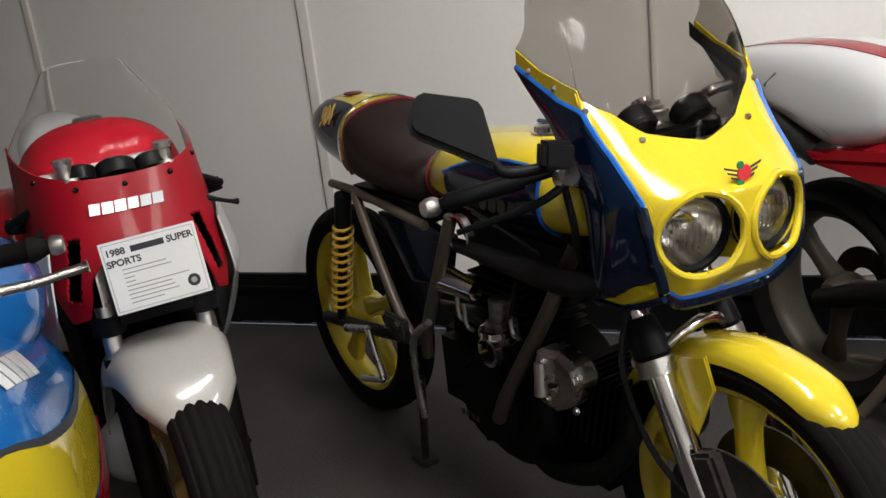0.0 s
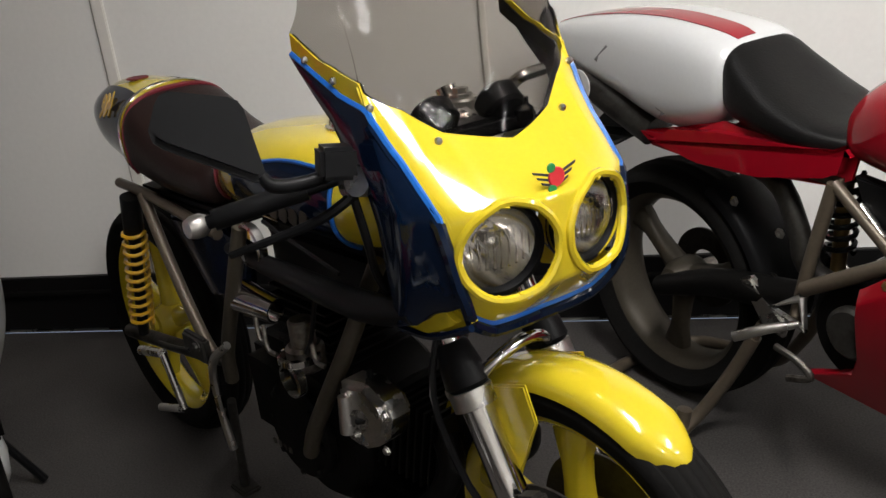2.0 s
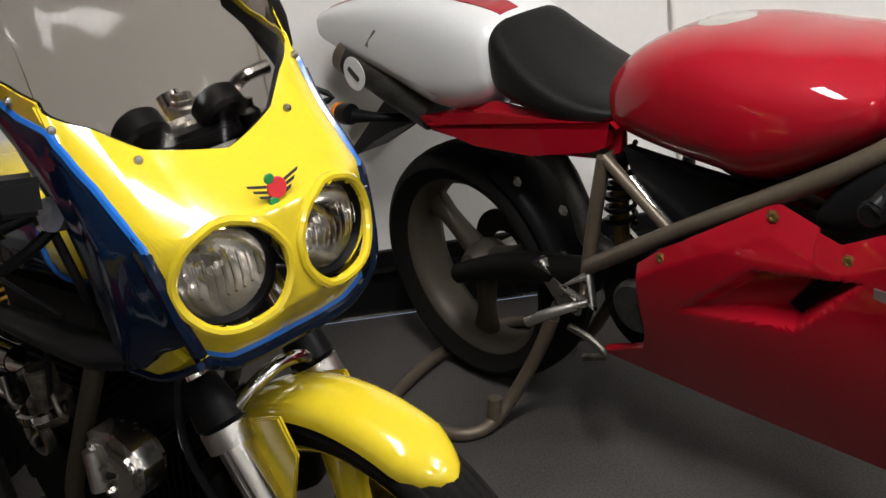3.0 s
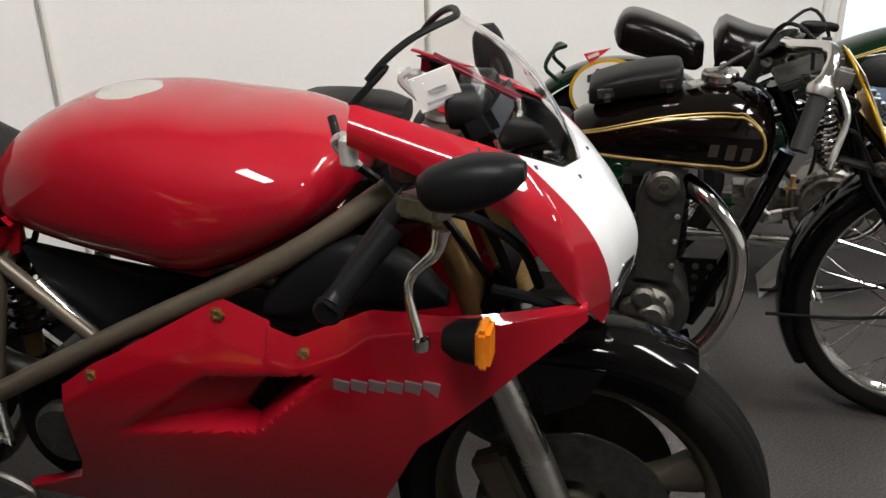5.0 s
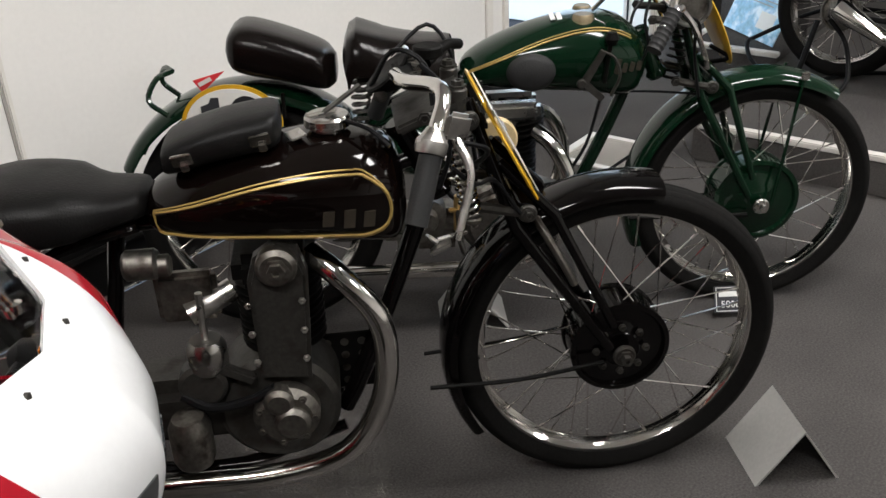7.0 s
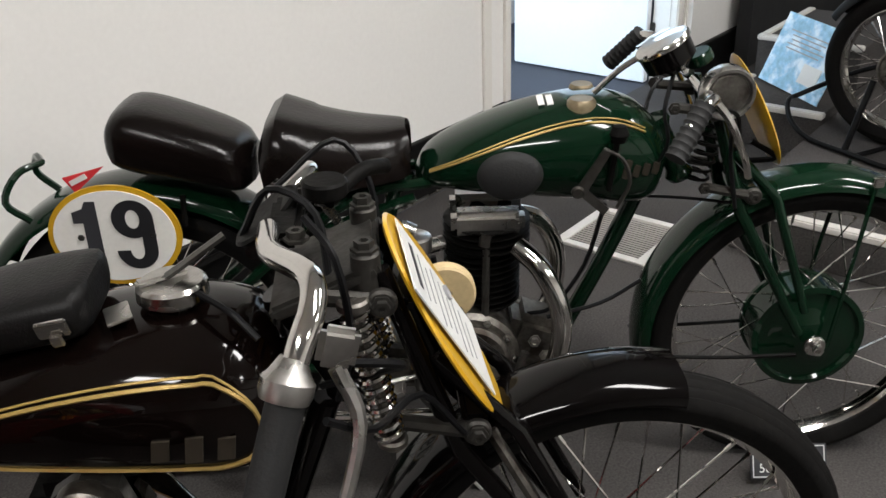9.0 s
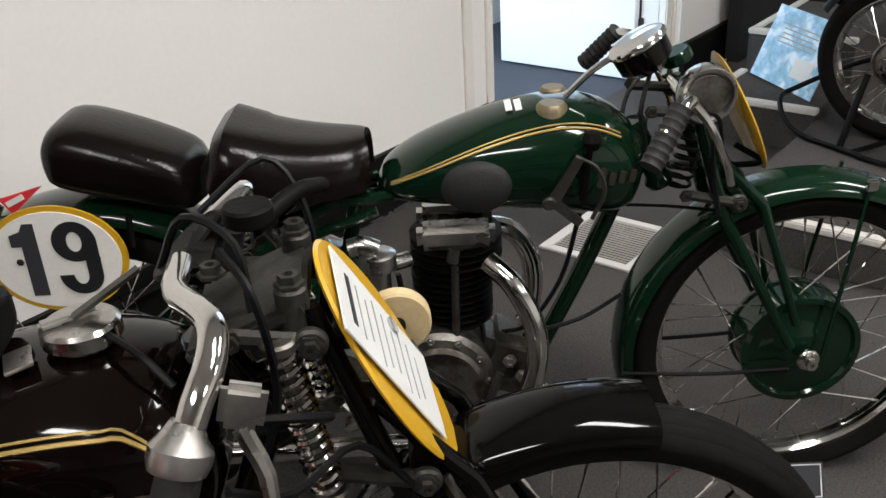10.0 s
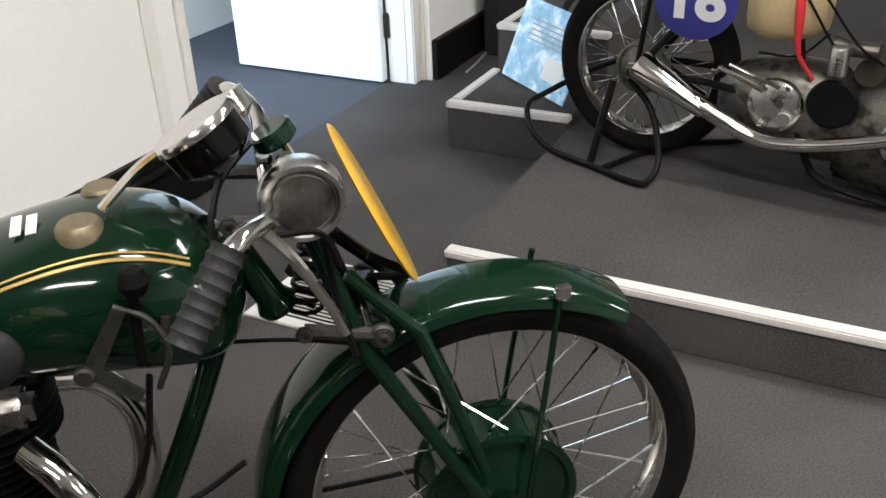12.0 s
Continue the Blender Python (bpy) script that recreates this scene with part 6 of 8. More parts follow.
        part("side_panel", slab(bmesh.new(), [(-1.07, 0.72), (-0.84, 0.74), (-0.72, 0.72), (-0.76, 0.60), (-0.93, 0.56)], s * 0.10 - 0.012, s * 0.10 + 0.012, 0.006), NAVY, y_, "dark side panel")
        b = lathe(bmesh.new(), [(0.030, -0.055), (0.034, -0.050), (0.028, 0.0), (0.024, 0.05), (0.021, 0.05), (0.025, 0.0), (0.030, -0.05)], (0, 0, 0), "x", 28, True)
        part("bell_mouth", b, CHROME, y_, "polished bell mouth intake").matrix_local = pose(-0.645, s * 0.15, 0.632, 0, 8, -s * 10)
        b = disc(bmesh.new(), (-0.50, s * 0.15, 0.565), 0.036, 0.05, "z", 24, 0.006)
        disc(b, (-0.50, s * 0.15, 0.61), 0.024, 0.06, "z", 20, 0.004)
        part("carburettor", b, CAST, y_, "carburettor body")
        part("manifold_clamp", lathe(bmesh.new(), [(0.033, -0.008), (0.040, -0.006), (0.040, 0.006), (0.033, 0.008)], (-0.49, s * 0.17, 0.575), "z", 26, True), CHROME, y_, "bright hose clamp")
        for dx, dz in ((-0.64, 0.615), (-0.615, 0.60), (-0.445, 0.63)):
            part("linkage", tube(bmesh.new(), [(dx, s * 0.165, dz), (dx + 0.01, s * 0.17, dz - 0.045), (dx + 0.03, s * 0.165, dz - 0.055)], 0.005, 8), CAST, y_)
        part("lower_fairing_rail", tube(bmesh.new(), [(-0.72, s * 0.15, 0.73), (-0.5, s * 0.165, 0.735), (-0.25, s * 0.175, 0.74), (-0.12, s * 0.175, 0.765)], [0.012, 0.020, 0.026, 0.020], 10), SATIN, y_, "black fairing rail")
        part("round_gauge", lathe(bmesh.new(), [(0.038, -0.01), (0.043, -0.008), (0.043, 0.008), (0.038, 0.01)], (-0.60, s * 0.165, 0.765), "y", 28, True), ALU, y_)
        part("exhaust_pipe", tube(bmesh.new(), [(-0.24, s * 0.06, 0.47), (-0.19, s * 0.09, 0.42), (-0.24, s * 0.12, 0.33), (-0.38, s * 0.12, 0.27), (-0.52, s * 0.08, 0.25)], 0.024, 12), IRON, y_, "black exhaust pipe")
    b = disc(bmesh.new(), (-0.56, 0, 0.36), 0.15, 0.24, "y", 40, 0.02)
    box(b, (-0.72, 0, 0.37), (0.28, 0.22, 0.24), 0.04)
    box(b, (-0.45, 0, 0.28), (0.36, 0.18, 0.14), 0.05)
    part("crankcase", b, IRON, y_, "black engine case")
    part("airbox", box(bmesh.new(), (-0.48, 0, 0.725), (0.36, 0.20, 0.12), 0.02), SATIN, y_, "black airbox under the tank")
    part("seat_base", box(bmesh.new(), (-1.0, 0, 0.755), (0.40, 0.23, 0.04), 0.01), SATIN, y_, "black seat base")
    # cylinders: one block and its fins
    fc = part("front_cylinder", box(bmesh.new(), (-0.30, 0, 0.43), (0.18, 0.12, 0.13), 0.01, (0, 14, 0)), IRON, y_, "black finned cylinder")
    for k in range(9):
        part("fin", box(bmesh.new(), (-0.38 + 0.020 * k, 0, 0.43), (0.005, 0.19, 0.17), 0, (0, 14, 0)), IRON, fc)
    rc = part("rear_cylinder", box(bmesh.new(), (-0.60, 0, 0.58), (0.13, 0.13, 0.18), 0.01), IRON, y_, "black finned cylinder")
    for k in range(8):
        part("fin", box(bmesh.new(), (-0.60, 0, 0.50 + 0.020 * k), (0.19, 0.19, 0.005), 0), IRON, rc)
    b = slab(bmesh.new(), [(-0.385, 0.545), (-0.37, 0.555), (-0.31, 0.566), (-0.265, 0.548), (-0.25, 0.52), (-0.262, 0.482), (-0.30, 0.45), (-0.335, 0.432), (-0.372, 0.435), (-0.39, 0.47)], -0.19, -0.13, 0.012)
    tube(b, [(-0.355, -0.195, 0.535), (-0.35, -0.20, 0.47)], [0.012, 0.016], 12, 1)
    for x, z in ((-0.355, 0.535), (-0.25, 0.535), (-0.26, 0.465), (-0.345, 0.46)):
        bolt(b, (x, -0.19, z), 0.006, 0.006)
    part("cam_cover", b, ALU, y_, "cast alloy cam cover").location = (0.036, 0, 0.030)
    b = lathe(bmesh.new(), [(0.028, -0.01), (0.034, -0.008), (0.034, 0.008), (0.028, 0.01)], (-0.50, -0.185, 0.53), "y", 24, True)
    part("clamp_ring", b, ALU, y_)
    b = disc(bmesh.new(), (-0.60, -0.13, 0.36), 0.105, 0.03, "y", 36, 0.008)
    for k in range(8):
        q = 2 * math.pi * k / 8
        bolt(b, (-0.60 + 0.092 * math.cos(q), -0.145, 0.36 + 0.092 * math.sin(q)), 0.006, 0.006)
    part("clutch_cover", b, IRON, y_, "black round clutch cover")
    for k in range(4):
        part("case_bar", box(bmesh.new(), (-0.70 + 0.02 * k, -0.145, 0.30), (0.012, 0.004, 0.014), 0.001), CAST, y_)
    b = tube(bmesh.new(), [(-0.93, -0.12, 0.30), (-0.99, -0.10, 0.10), (-1.02, -0.09, 0.012)], 0.011, 10)
    box(b, (-1.02, -0.09, 0.008), (0.07, 0.05, 0.014), 0.004)
    part("stand", b, DULL, y_, "steel parking stand")
    for pts, r in (([(-0.16, -0.09, 0.74), (-0.15, -0.14, 0.60), (-0.10, -0.13, 0.45), (-0.02, -0.11, 0.36)], 0.006), ([(-0.24, -0.12, 0.93), (-0.20, -0.10, 0.85), (-0.17, -0.06, 0.72)], 0.005), ([(-0.33, -0.16, 0.77), (-0.42, -0.17, 0.80), (-0.55, -0.16, 0.82)], 0.004),
                   ([(-0.50, -0.16, 0.56), (-0.44, -0.17, 0.62), (-0.42, -0.16, 0.70)], 0.005), ([(-0.30, -0.15, 0.60), (-0.27, -0.18, 0.54), (-0.30, -0.19, 0.52)], 0.006), ([(-1.20, -0.15, 0.38), (-1.05, -0.17, 0.42), (-0.95, -0.18, 0.45)], 0.005)):
        part("hose", tube(bmesh.new(), pts, r, 6), SATIN, y_, "thin black hose")
    return y_


yellow_racer()


# ---- red and white sports motorcycle on a paddock stand ----
def red_racer():
    r = thing("motorcycle", R_POSE, "red and white sports motorcycle on a paddock stand", "motorcycle")
    wheel(r, "front_wheel", 1.41, 0.300, 0.300, 0.115, 0.072, BRONZE, 3, 0, IRON, "front wheel with bronze cast spokes", "bronze painted rim", seg=72)
    wheel(r, "rear_wheel", 0.0, 0.318, 0.316, 0.180, 0.078, BRONZE, 3, 0, IRON, "wide rear wheel with three bronze spokes", "bronze painted rim", seg=72)
    for s in (-1, 1):
        part("brake_disc", lathe(bmesh.new(), [(0.07, s * 0.060), (0.155, s * 0.060), (0.155, s * 0.065), (0.07, s * 0.065)], (1.41, 0, 0.30), "y", 48, True), DULL, r, "drilled steel brake disc")
        part("brake_caliper", box(bmesh.new(), (1.30, s * 0.075, 0.36), (0.06, 0.04, 0.12), 0.01, (0, -24, 0)), BRONZE, r, "bronze brake caliper")
    part("axle", lathe(bmesh.new(), [(1e-4, -0.105), (0.012, -0.105), (0.020, -0.10), (0.024, -0.085), (0.024, 0.10), (1e-4, 0.105)], (0, 0, 0.318), "y", 20), CAST, r, "rear axle")
    b = lathe(bmesh.new(), [(0.05, 0.07), (0.11, 0.07), (0.11, 0.076), (0.05, 0.076)], (0, 0, 0.318), "y", 40, True)
    part("brake_disc", b, DULL, r)
    # tail: white cowl with a red stripe, red undertray
    tail = Body([(-0.415, 0.895, 0.940, 0.085, 4), (-0.395, 0.880, 0.958, 0.105, 4), (-0.28, 0.845, 0.984, 0.125, 3.6), (-0.12, 0.795, 1.000, 0.134, 3.4), (0.03, 0.740, 1.000, 0.140, 3.2), (0.15, 0.745, 0.985, 0.143, 3), (0.22, 0.775, 0.968, 0.136, 3), (0.245, 0.80, 0.95, 0.12, 3)])
    tl = part("tail_cowl", tail.make(bmesh.new(), 40, 30), WHITE, r, "white seat cowl with a red stripe")
    part("tail_stripe", tail.patch(bmesh.new(), -0.38, 0.235, 68, 88, 0.002, 30, 6), RED, tl, "red stripe")
    for s in (1, -1):
        # no hollow here: the scoop's shade is a flat grey patch on the cowl
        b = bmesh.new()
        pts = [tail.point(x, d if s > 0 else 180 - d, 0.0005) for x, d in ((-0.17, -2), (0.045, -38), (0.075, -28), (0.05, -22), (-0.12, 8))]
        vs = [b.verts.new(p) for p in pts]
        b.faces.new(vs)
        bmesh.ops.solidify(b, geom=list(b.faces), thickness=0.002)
        part("cowl_scoop_shade", b, GREYINK_SHADE, tl, "flat grey patch painted as the shade of a scoop")
        b = slab(bmesh.new(), [(0.02, 0.70), (-0.02, 0.73), (0.10, 0.735), (0.24, 0.790), (0.40, 0.772), (0.53, 0.752), (0.575, 0.80), (0.585, 0.79), (0.565, 0.72), (0.52, 0.700), (0.35, 0.690), (0.18, 0.690)], s * 0.118 - 0.024, s * 0.118 + 0.024, 0.020)
        part("side_cowl", b, RED, r, "red side cowl under the seat")
    seat = Body([(0.232, 0.80, 0.945, 0.105, 3.2), (0.245, 0.785, 0.950, 0.125, 3.2), (0.29, 0.775, 0.915, 0.138, 3.2), (0.37, 0.765, 0.862, 0.146, 3.2), (0.46, 0.755, 0.820, 0.138, 3.2), (0.54, 0.755, 0.800, 0.110, 3.2), (0.575, 0.762, 0.795, 0.075, 3.2)])
    part("seat", seat.make(bmesh.new(), 40, 26), VINYL, r, "black foam solo seat")
    for s in (-1, 1):
        b = tube(bmesh.new(), [(-0.02, s * 0.075, 0.72), (-0.16, s * 0.092, 0.790), (-0.285, s * 0.10, 0.850)], 0.042, 24, 1)
        sil = part("silencer", b, DULL, r, "underseat exhaust silencer")
        part("silencer_end", tube(bmesh.new(), [(-0.272, s * 0.099, 0.844), (-0.300, s * 0.101, 0.857)], [0.047, 0.045], 24, 1), TUBEPAINT, sil)
        d = disc(bmesh.new(), (0, 0, 0), 0.042, 0.003, "y", 28, 0.001)
        part("silencer_badge", d, PAPER, sil, "round white sticker").matrix_local = pose(-0.225, s * 0.096 + s * 0.043, 0.820)
        part("badge_bar", box(bmesh.new(), (-0.225, s * 0.1415, 0.820), (0.045, 0.002, 0.014), 0.002, (0, 40, 0)), INK, sil)
        b = tube(bmesh.new(), [(-0.15, s * 0.05, 0.69), (-0.20, s * 0.11, 0.705), (-0.235, s * 0.165, 0.722)], [0.012, 0.012, 0.020], 10)
        lathe(b, [(1e-4, -0.02), (0.024, -0.02), (0.028, 0.0), (0.026, 0.02), (1e-4, 0.02)], (-0.245, s * 0.17, 0.727), "x", 18)
        ind = part("indicator", b, SATIN, r, "black stalk indicator")
        part("lens", lathe(bmesh.new(), [(0.027, -0.02), (0.026, -0.034), (0.016, -0.042), (1e-4, -0.043)], (-0.245, s * 0.17, 0.727), "x", 18), AMBER, ind, "amber lens")
    b = slab(bmesh.new(), [(-0.05, 0.735), (-0.20, 0.76), (-0.43, 0.575), (-0.41, 0.56), (-0.22, 0.66), (-0.10, 0.69)], -0.06, 0.06, 0.006)
    part("plate_hanger", b, SATIN, r, "black number plate hanger")
    # tank
    tank = Body([(0.540, 0.755, 0.82, 0.09, 3.0), (0.552, 0.748, 0.872, 0.125, 3.0), (0.60, 0.738, 0.915, 0.15, 3.0), (0.67, 0.725, 0.940, 0.172, 2.9), (0.77, 0.708, 0.948, 0.19, 2.7), (0.87, 0.70, 0.940, 0.205, 2.5), (0.97, 0.740, 0.930, 0.195, 2.4), (1.05, 0.79, 0.908, 0.15, 2.3), (1.085, 0.83, 0.89, 0.07, 2.3)])
    t = part("tank", tank.make(bmesh.new(), 48, 36), RED, r, "glossy red sculpted petrol tank")
    b = lathe(bmesh.new(), [(1e-4, 0.012), (0.036, 0.012), (0.040, 0.009), (0.052, 0.008), (0.058, 0.004), (0.058, -0.004)], (0.733, 0, 0.9385), "z", 36)
    part("filler_cap", b, PEARL, t, "round pale metal filler cap")
    # trellis frame
    for s in (-1, 1):
        for pts, rad in (([(0.50, s * 0.165, 0.488), (0.76, s * 0.172, 0.632), (1.02, s * 0.172, 0.770), (1.16, s * 0.13, 0.862)], 0.0165), ([(0.475, s * 0.16, 0.405), (0.505, s * 0.155, 0.55), (0.545, s * 0.145, 0.715)], 0.0145),
                         ([(0.545, s * 0.145, 0.715), (0.70, s * 0.16, 0.60)], 0.012), ([(0.70, s * 0.14, 0.60), (0.90, s * 0.14, 0.55), (1.08, s * 0.10, 0.62)], 0.013), ([(0.55, s * 0.12, 0.71), (0.40, s * 0.11, 0.72), (0.10, s * 0.09, 0.75)], 0.012)):
            part("frame_tube", tube(bmesh.new(), pts, rad, 12), TUBEPAINT, r, "bronze painted trellis tube")
        part("airbox", slab(bmesh.new(), [(0.58, 0.735), (0.86, 0.690), (1.05, 0.78), (0.90, 0.68), (0.70, 0.585), (0.62, 0.62)], s * 0.12 - 0.015, s * 0.12 + 0.015, 0.004), SATIN, r, "black airbox side")
        part("subframe_rod", tube(bmesh.new(), [(0.60, s * 0.14, 0.68), (0.695, s * 0.158, 0.605)], 0.011, 10, 1), ALU, r, "bright alloy strut")
        # inner black panel below the bars
        b = Body([(0.98, 0.67, 0.70, 0.02), (1.02, 0.665, 0.755, 0.03), (1.10, 0.69, 0.80, 0.035), (1.19, 0.70, 0.78, 0.03), (1.24, 0.71, 0.73, 0.015)]).make(bmesh.new(), 24, 16)
        part("inner_panel", b, SATIN, r, "black inner fairing panel").location = (0, s * 0.155, 0)
        # rear hanger and foot rest
        part("foot_rest", tube(bmesh.new(), [(0.51, s * 0.19, 0.42), (0.46, s * 0.23, 0.405), (0.405, s * 0.265, 0.380)], [0.008, 0.011, 0.012], 10), ALU, r, "alloy foot rest")
        part("foot_bracket", tube(bmesh.new(), [(0.50, s * 0.17, 0.47), (0.43, s * 0.18, 0.43), (0.52, s * 0.185, 0.41), (0.50, s * 0.17, 0.47)], 0.009, 8, 1), ALU, r, "alloy foot rest bracket")
        part("pedal", tube(bmesh.new(), [(0.46, s * 0.20, 0.355), (0.52, s * 0.20, 0.34), (0.55, s * 0.20, 0.315), (0.50, s * 0.21, 0.30)], 0.008, 8), CAST, r)
        b = slab(bmesh.new(), [(0.30, 0.44), (0.33, 0.455), (0.43, 0.375), (0.42, 0.335), (0.37, 0.345)], s * 0.125 - 0.012, s * 0.125 + 0.012, 0.006)
        part("heel_plate", b, ALU, r, "pale alloy heel plate")
    b = tube(bmesh.new(), [(0.02, -0.11, 0.33), (0.22, -0.115, 0.40), (0.44, -0.09, 0.42)], [0.026, 0.034, 0.04], 14)
    part("swing_arm", b, IRON, r, "dark single sided swing arm")
    b = fender(bmesh.new(), 0.0, 0.318, 0.345, -2, 62, 0.085, 0.03, 0.004, 20, 10)
    part("hugger", b, SATIN, r, "black carbon hugger")
    for x, z in ((0.262, 0.605), (0.385, 0.45), (0.40, 0.56)):
        part("hugger_bolt", bolt(bmesh.new(), (x * 0.93, -0.088, z * 0.99), 0.009, 0.006), ALU, r)
    part("exhaust_header", tube(bmesh.new(), [(0.52, -0.06, 0.45), (0.44, -0.085, 0.50), (0.42, -0.09, 0.58), (0.34, -0.085, 0.68), (0.10, -0.08, 0.72)], 0.024, 12), DULL, r, "discoloured exhaust header")
    part("shock_spring", helix(bmesh.new(), (0.475, -0.03, 0.52), (0.49, -0.03, 0.70), 0.03, 7, 0.006), SATIN, r, "black shock spring")
    part("shock_body", tube(bmesh.new(), [(0.475, -0.03, 0.48), (0.49, -0.03, 0.72)], 0.016, 10, 1), BRASS, r)
    b = disc(bmesh.new(), (0.62, -0.02, 0.42), 0.12, 0.26, "y", 36, 0.02)
    box(b, (0.82, 0, 0.46), (0.40, 0.20, 0.26), 0.04)
    part("engine", b, IRON, r, "dark engine block")
    part("clutch_cover", disc(bmesh.new(), (0.615, -0.165, 0.43), 0.055, 0.03, "y", 28, 0.008), DULL, r, "dull round engine cover")
    # side fairings
    LO = ([0.50, 0.79, 1.08, 1.112, 1.135, 1.206, 1.338, 1.425], [0.282, 0.250, 0.232, 0.262, 0.375, 0.517, 0.640, 0.712])
    HI = ([0.50, 0.62, 0.642, 0.655, 0.715, 0.923, 1.036, 1.147, 1.245, 1.425], [0.288, 0.345, 0.40, 0.545, 0.590, 0.706, 0.666, 0.717, 0.714, 0.728])
    DUCT = [(0.72, 0.47), (0.89, 0.60), (1.08, 0.622), (0.965, 0.505)]

    def inside(x, z):
        hit = False
        for (x0, z0), (x1, z1) in zip(DUCT, DUCT[1:] + DUCT[:1]):
            if (z0 > z) != (z1 > z) and x < (x1 - x0) * (z - z0) / (z1 - z0) + x0:
                hit = not hit
        return hit
    def rim_distance(x, z):
        best = 1.0
        for (x0, z0), (x1, z1) in zip(DUCT, DUCT[1:] + DUCT[:1]):
            dx, dz = x1 - x0, z1 - z0
            k = min(1.0, max(0.0, ((x - x0) * dx + (z - z0) * dz) / (dx * dx + dz * dz)))
            best = min(best, math.hypot(x - x0 - k * dx, z - z0 - k * dz))
        return best
    for s in (-1, 1):
        def side(u, v, s=s):
            x = 0.50 + 0.925 * u
            lo, hi = float(np.interp(x, *LO)), float(np.interp(x, *HI))
            z = lo + (hi - lo) * v
            y = 0.105 + 0.115 * math.sin(min(1.0, max(0.0, (z - 0.20) / 0.42)) * math.pi / 2) - 0.05 * max(0.0, z - 0.62) / 0.1 * (0.6 if x < 1.0 else 0.2)
            y -= 0.04 * max(0, (x - 1.2) / 0.22) ** 2
            if inside(x, z):
                y -= 0.055 * min(1.0, max(0.0, (x - 0.72) / 0.26)) * min(1.0, rim_distance(x, z) / 0.016)
            elif v > 0.9:
                y -= 0.012 * (v - 0.9) / 0.1
            return (x, s * y, z)
        sf = part("side_fairing", sheet(bmesh.new(), side, 170, 90, 0.004 * s), RED, r, "glossy red side fairing with an air duct", True, 32)
        b = slab(bmesh.new(), [(1.058, 0.614), (0.998, 0.606), (0.938, 0.532), (0.962, 0.516)], s * 0.174 - 0.004, s * 0.174 + 0.004, 0.001)
        part("duct_mouth", b, IRON, sf, "black duct opening")
        for x, z in ((0.715, 0.575), (0.923, 0.690), (1.052, 0.648), (1.33, 0.655)):
            yy = side((x - 0.50) / 0.925, 0.93)[1]
            part("fairing_screw", bolt(bmesh.new(), (x, yy, z), 0.008, 0.005, "y", s), BRASS, sf)
        for k in range(6):
            x = 1.104 + 0.025 * k
            p = side((x - 0.50) / 0.925, (0.607 + 0.002 * k - float(np.interp(x, *LO))) / (float(np.interp(x, *HI)) - float(np.interp(x, *LO))))
            part("script_bar", box(bmesh.new(), (x, p[1] + s * 0.0025, p[2]), (0.0235, 0.004, 0.024), 0.001, (s * -6, 8, 0)), LETTERGREY, sf, "pale grey lettering shape")
        # front indicator on the fairing
        b = lathe(bmesh.new(), [(1e-4, -0.034), (0.014, -0.032), (0.026, -0.015), (0.030, 0.012), (1e-4, 0.012)], (1.285, s * 0.245, 0.710), "x", 20)
        tube(b, [(1.27, s * 0.205, 0.705), (1.275, s * 0.24, 0.709)], 0.014, 10, 1)
        ind = part("indicator", b, SATIN, r, "black fairing indicator")
        part("lens", box(bmesh.new(), (1.306, s * 0.247, 0.710), (0.020, 0.048, 0.056), 0.006), AMBER, ind, "amber lens")
    # upper fairing: red shoulders with a white nose, screen above
    AU = [0.0, 0.3, 0.6, 0.8, 1.0]
    TOPC = np.array([(1.395, 0, 0.868), (1.378, 0.075, 0.880), (1.322, 0.135, 0.917), (1.23, 0.15, 0.948), (1.12, 0.152, 0.978)])
    LOWC = np.array([(1.448, 0, 0.650), (1.440, 0.085, 0.662), (1.412, 0.168, 0.735), (1.325, 0.19, 0.862), (1.125, 0.185, 0.940)])

    def lerp_curve(C, a):
        return np.array([np.interp(a, AU, C[:, k]) for k in range(3)])

    def upper(q, v, out=0.0):
        a = abs(q)
        p0, p1 = lerp_curve(TOPC, a), lerp_curve(LOWC, a)
        p = p0 + (p1 - p0) * v
        bul = (0.055 * (1 - a) + 0.018 * a) * math.sin(math.pi * v) + out
        n = np.array((1.0 - 0.8 * a, 0.75 * a, 0.25 + 0.1 * a))
        p = p + bul * n / np.linalg.norm(n)
        return (p[0], math.copysign(p[1], q) if a > 0 else 0, p[2])

    def lim(v):
        return 0.58 - 0.34 * v ** 1.2
    part("nose_panel", sheet(bmesh.new(), lambda u, v: upper((2 * u - 1) * lim(v), v), 40, 24, 0.004), WHITE, r, "glossy white nose panel")
    for s in (-1, 1):
        part("fairing_shoulder", sheet(bmesh.new(), lambda u, v, s=s: upper(s * (lim(v) + (1 - lim(v)) * u), v), 36, 18, 0.004 * s), RED, r, "glossy red upper fairing shoulder")
        part("shoulder_liner", sheet(bmesh.new(), lambda u, v, s=s: upper(s * (lim(v) + (0.98 - lim(v)) * u), 0.03 + 0.94 * v, -0.008), 24, 12, 0.002 * s), SATIN, r, "black inside of the fairing")
        part("lamp_cover", sheet(bmesh.new(), lambda u, v, s=s: upper(s * (0.06 + (0.14 + 0.12 * math.sin(math.pi * v)) * u), 0.66 + 0.33 * v, 0.003), 10, 10, 0.003 * s), DARKLENS, r, "dark slanted headlamp cover")
        for q, v in ((0.52, 0.07), (0.72, 0.10), (0.22, 0.08)):
            p = upper(s * q, v, 0.002)
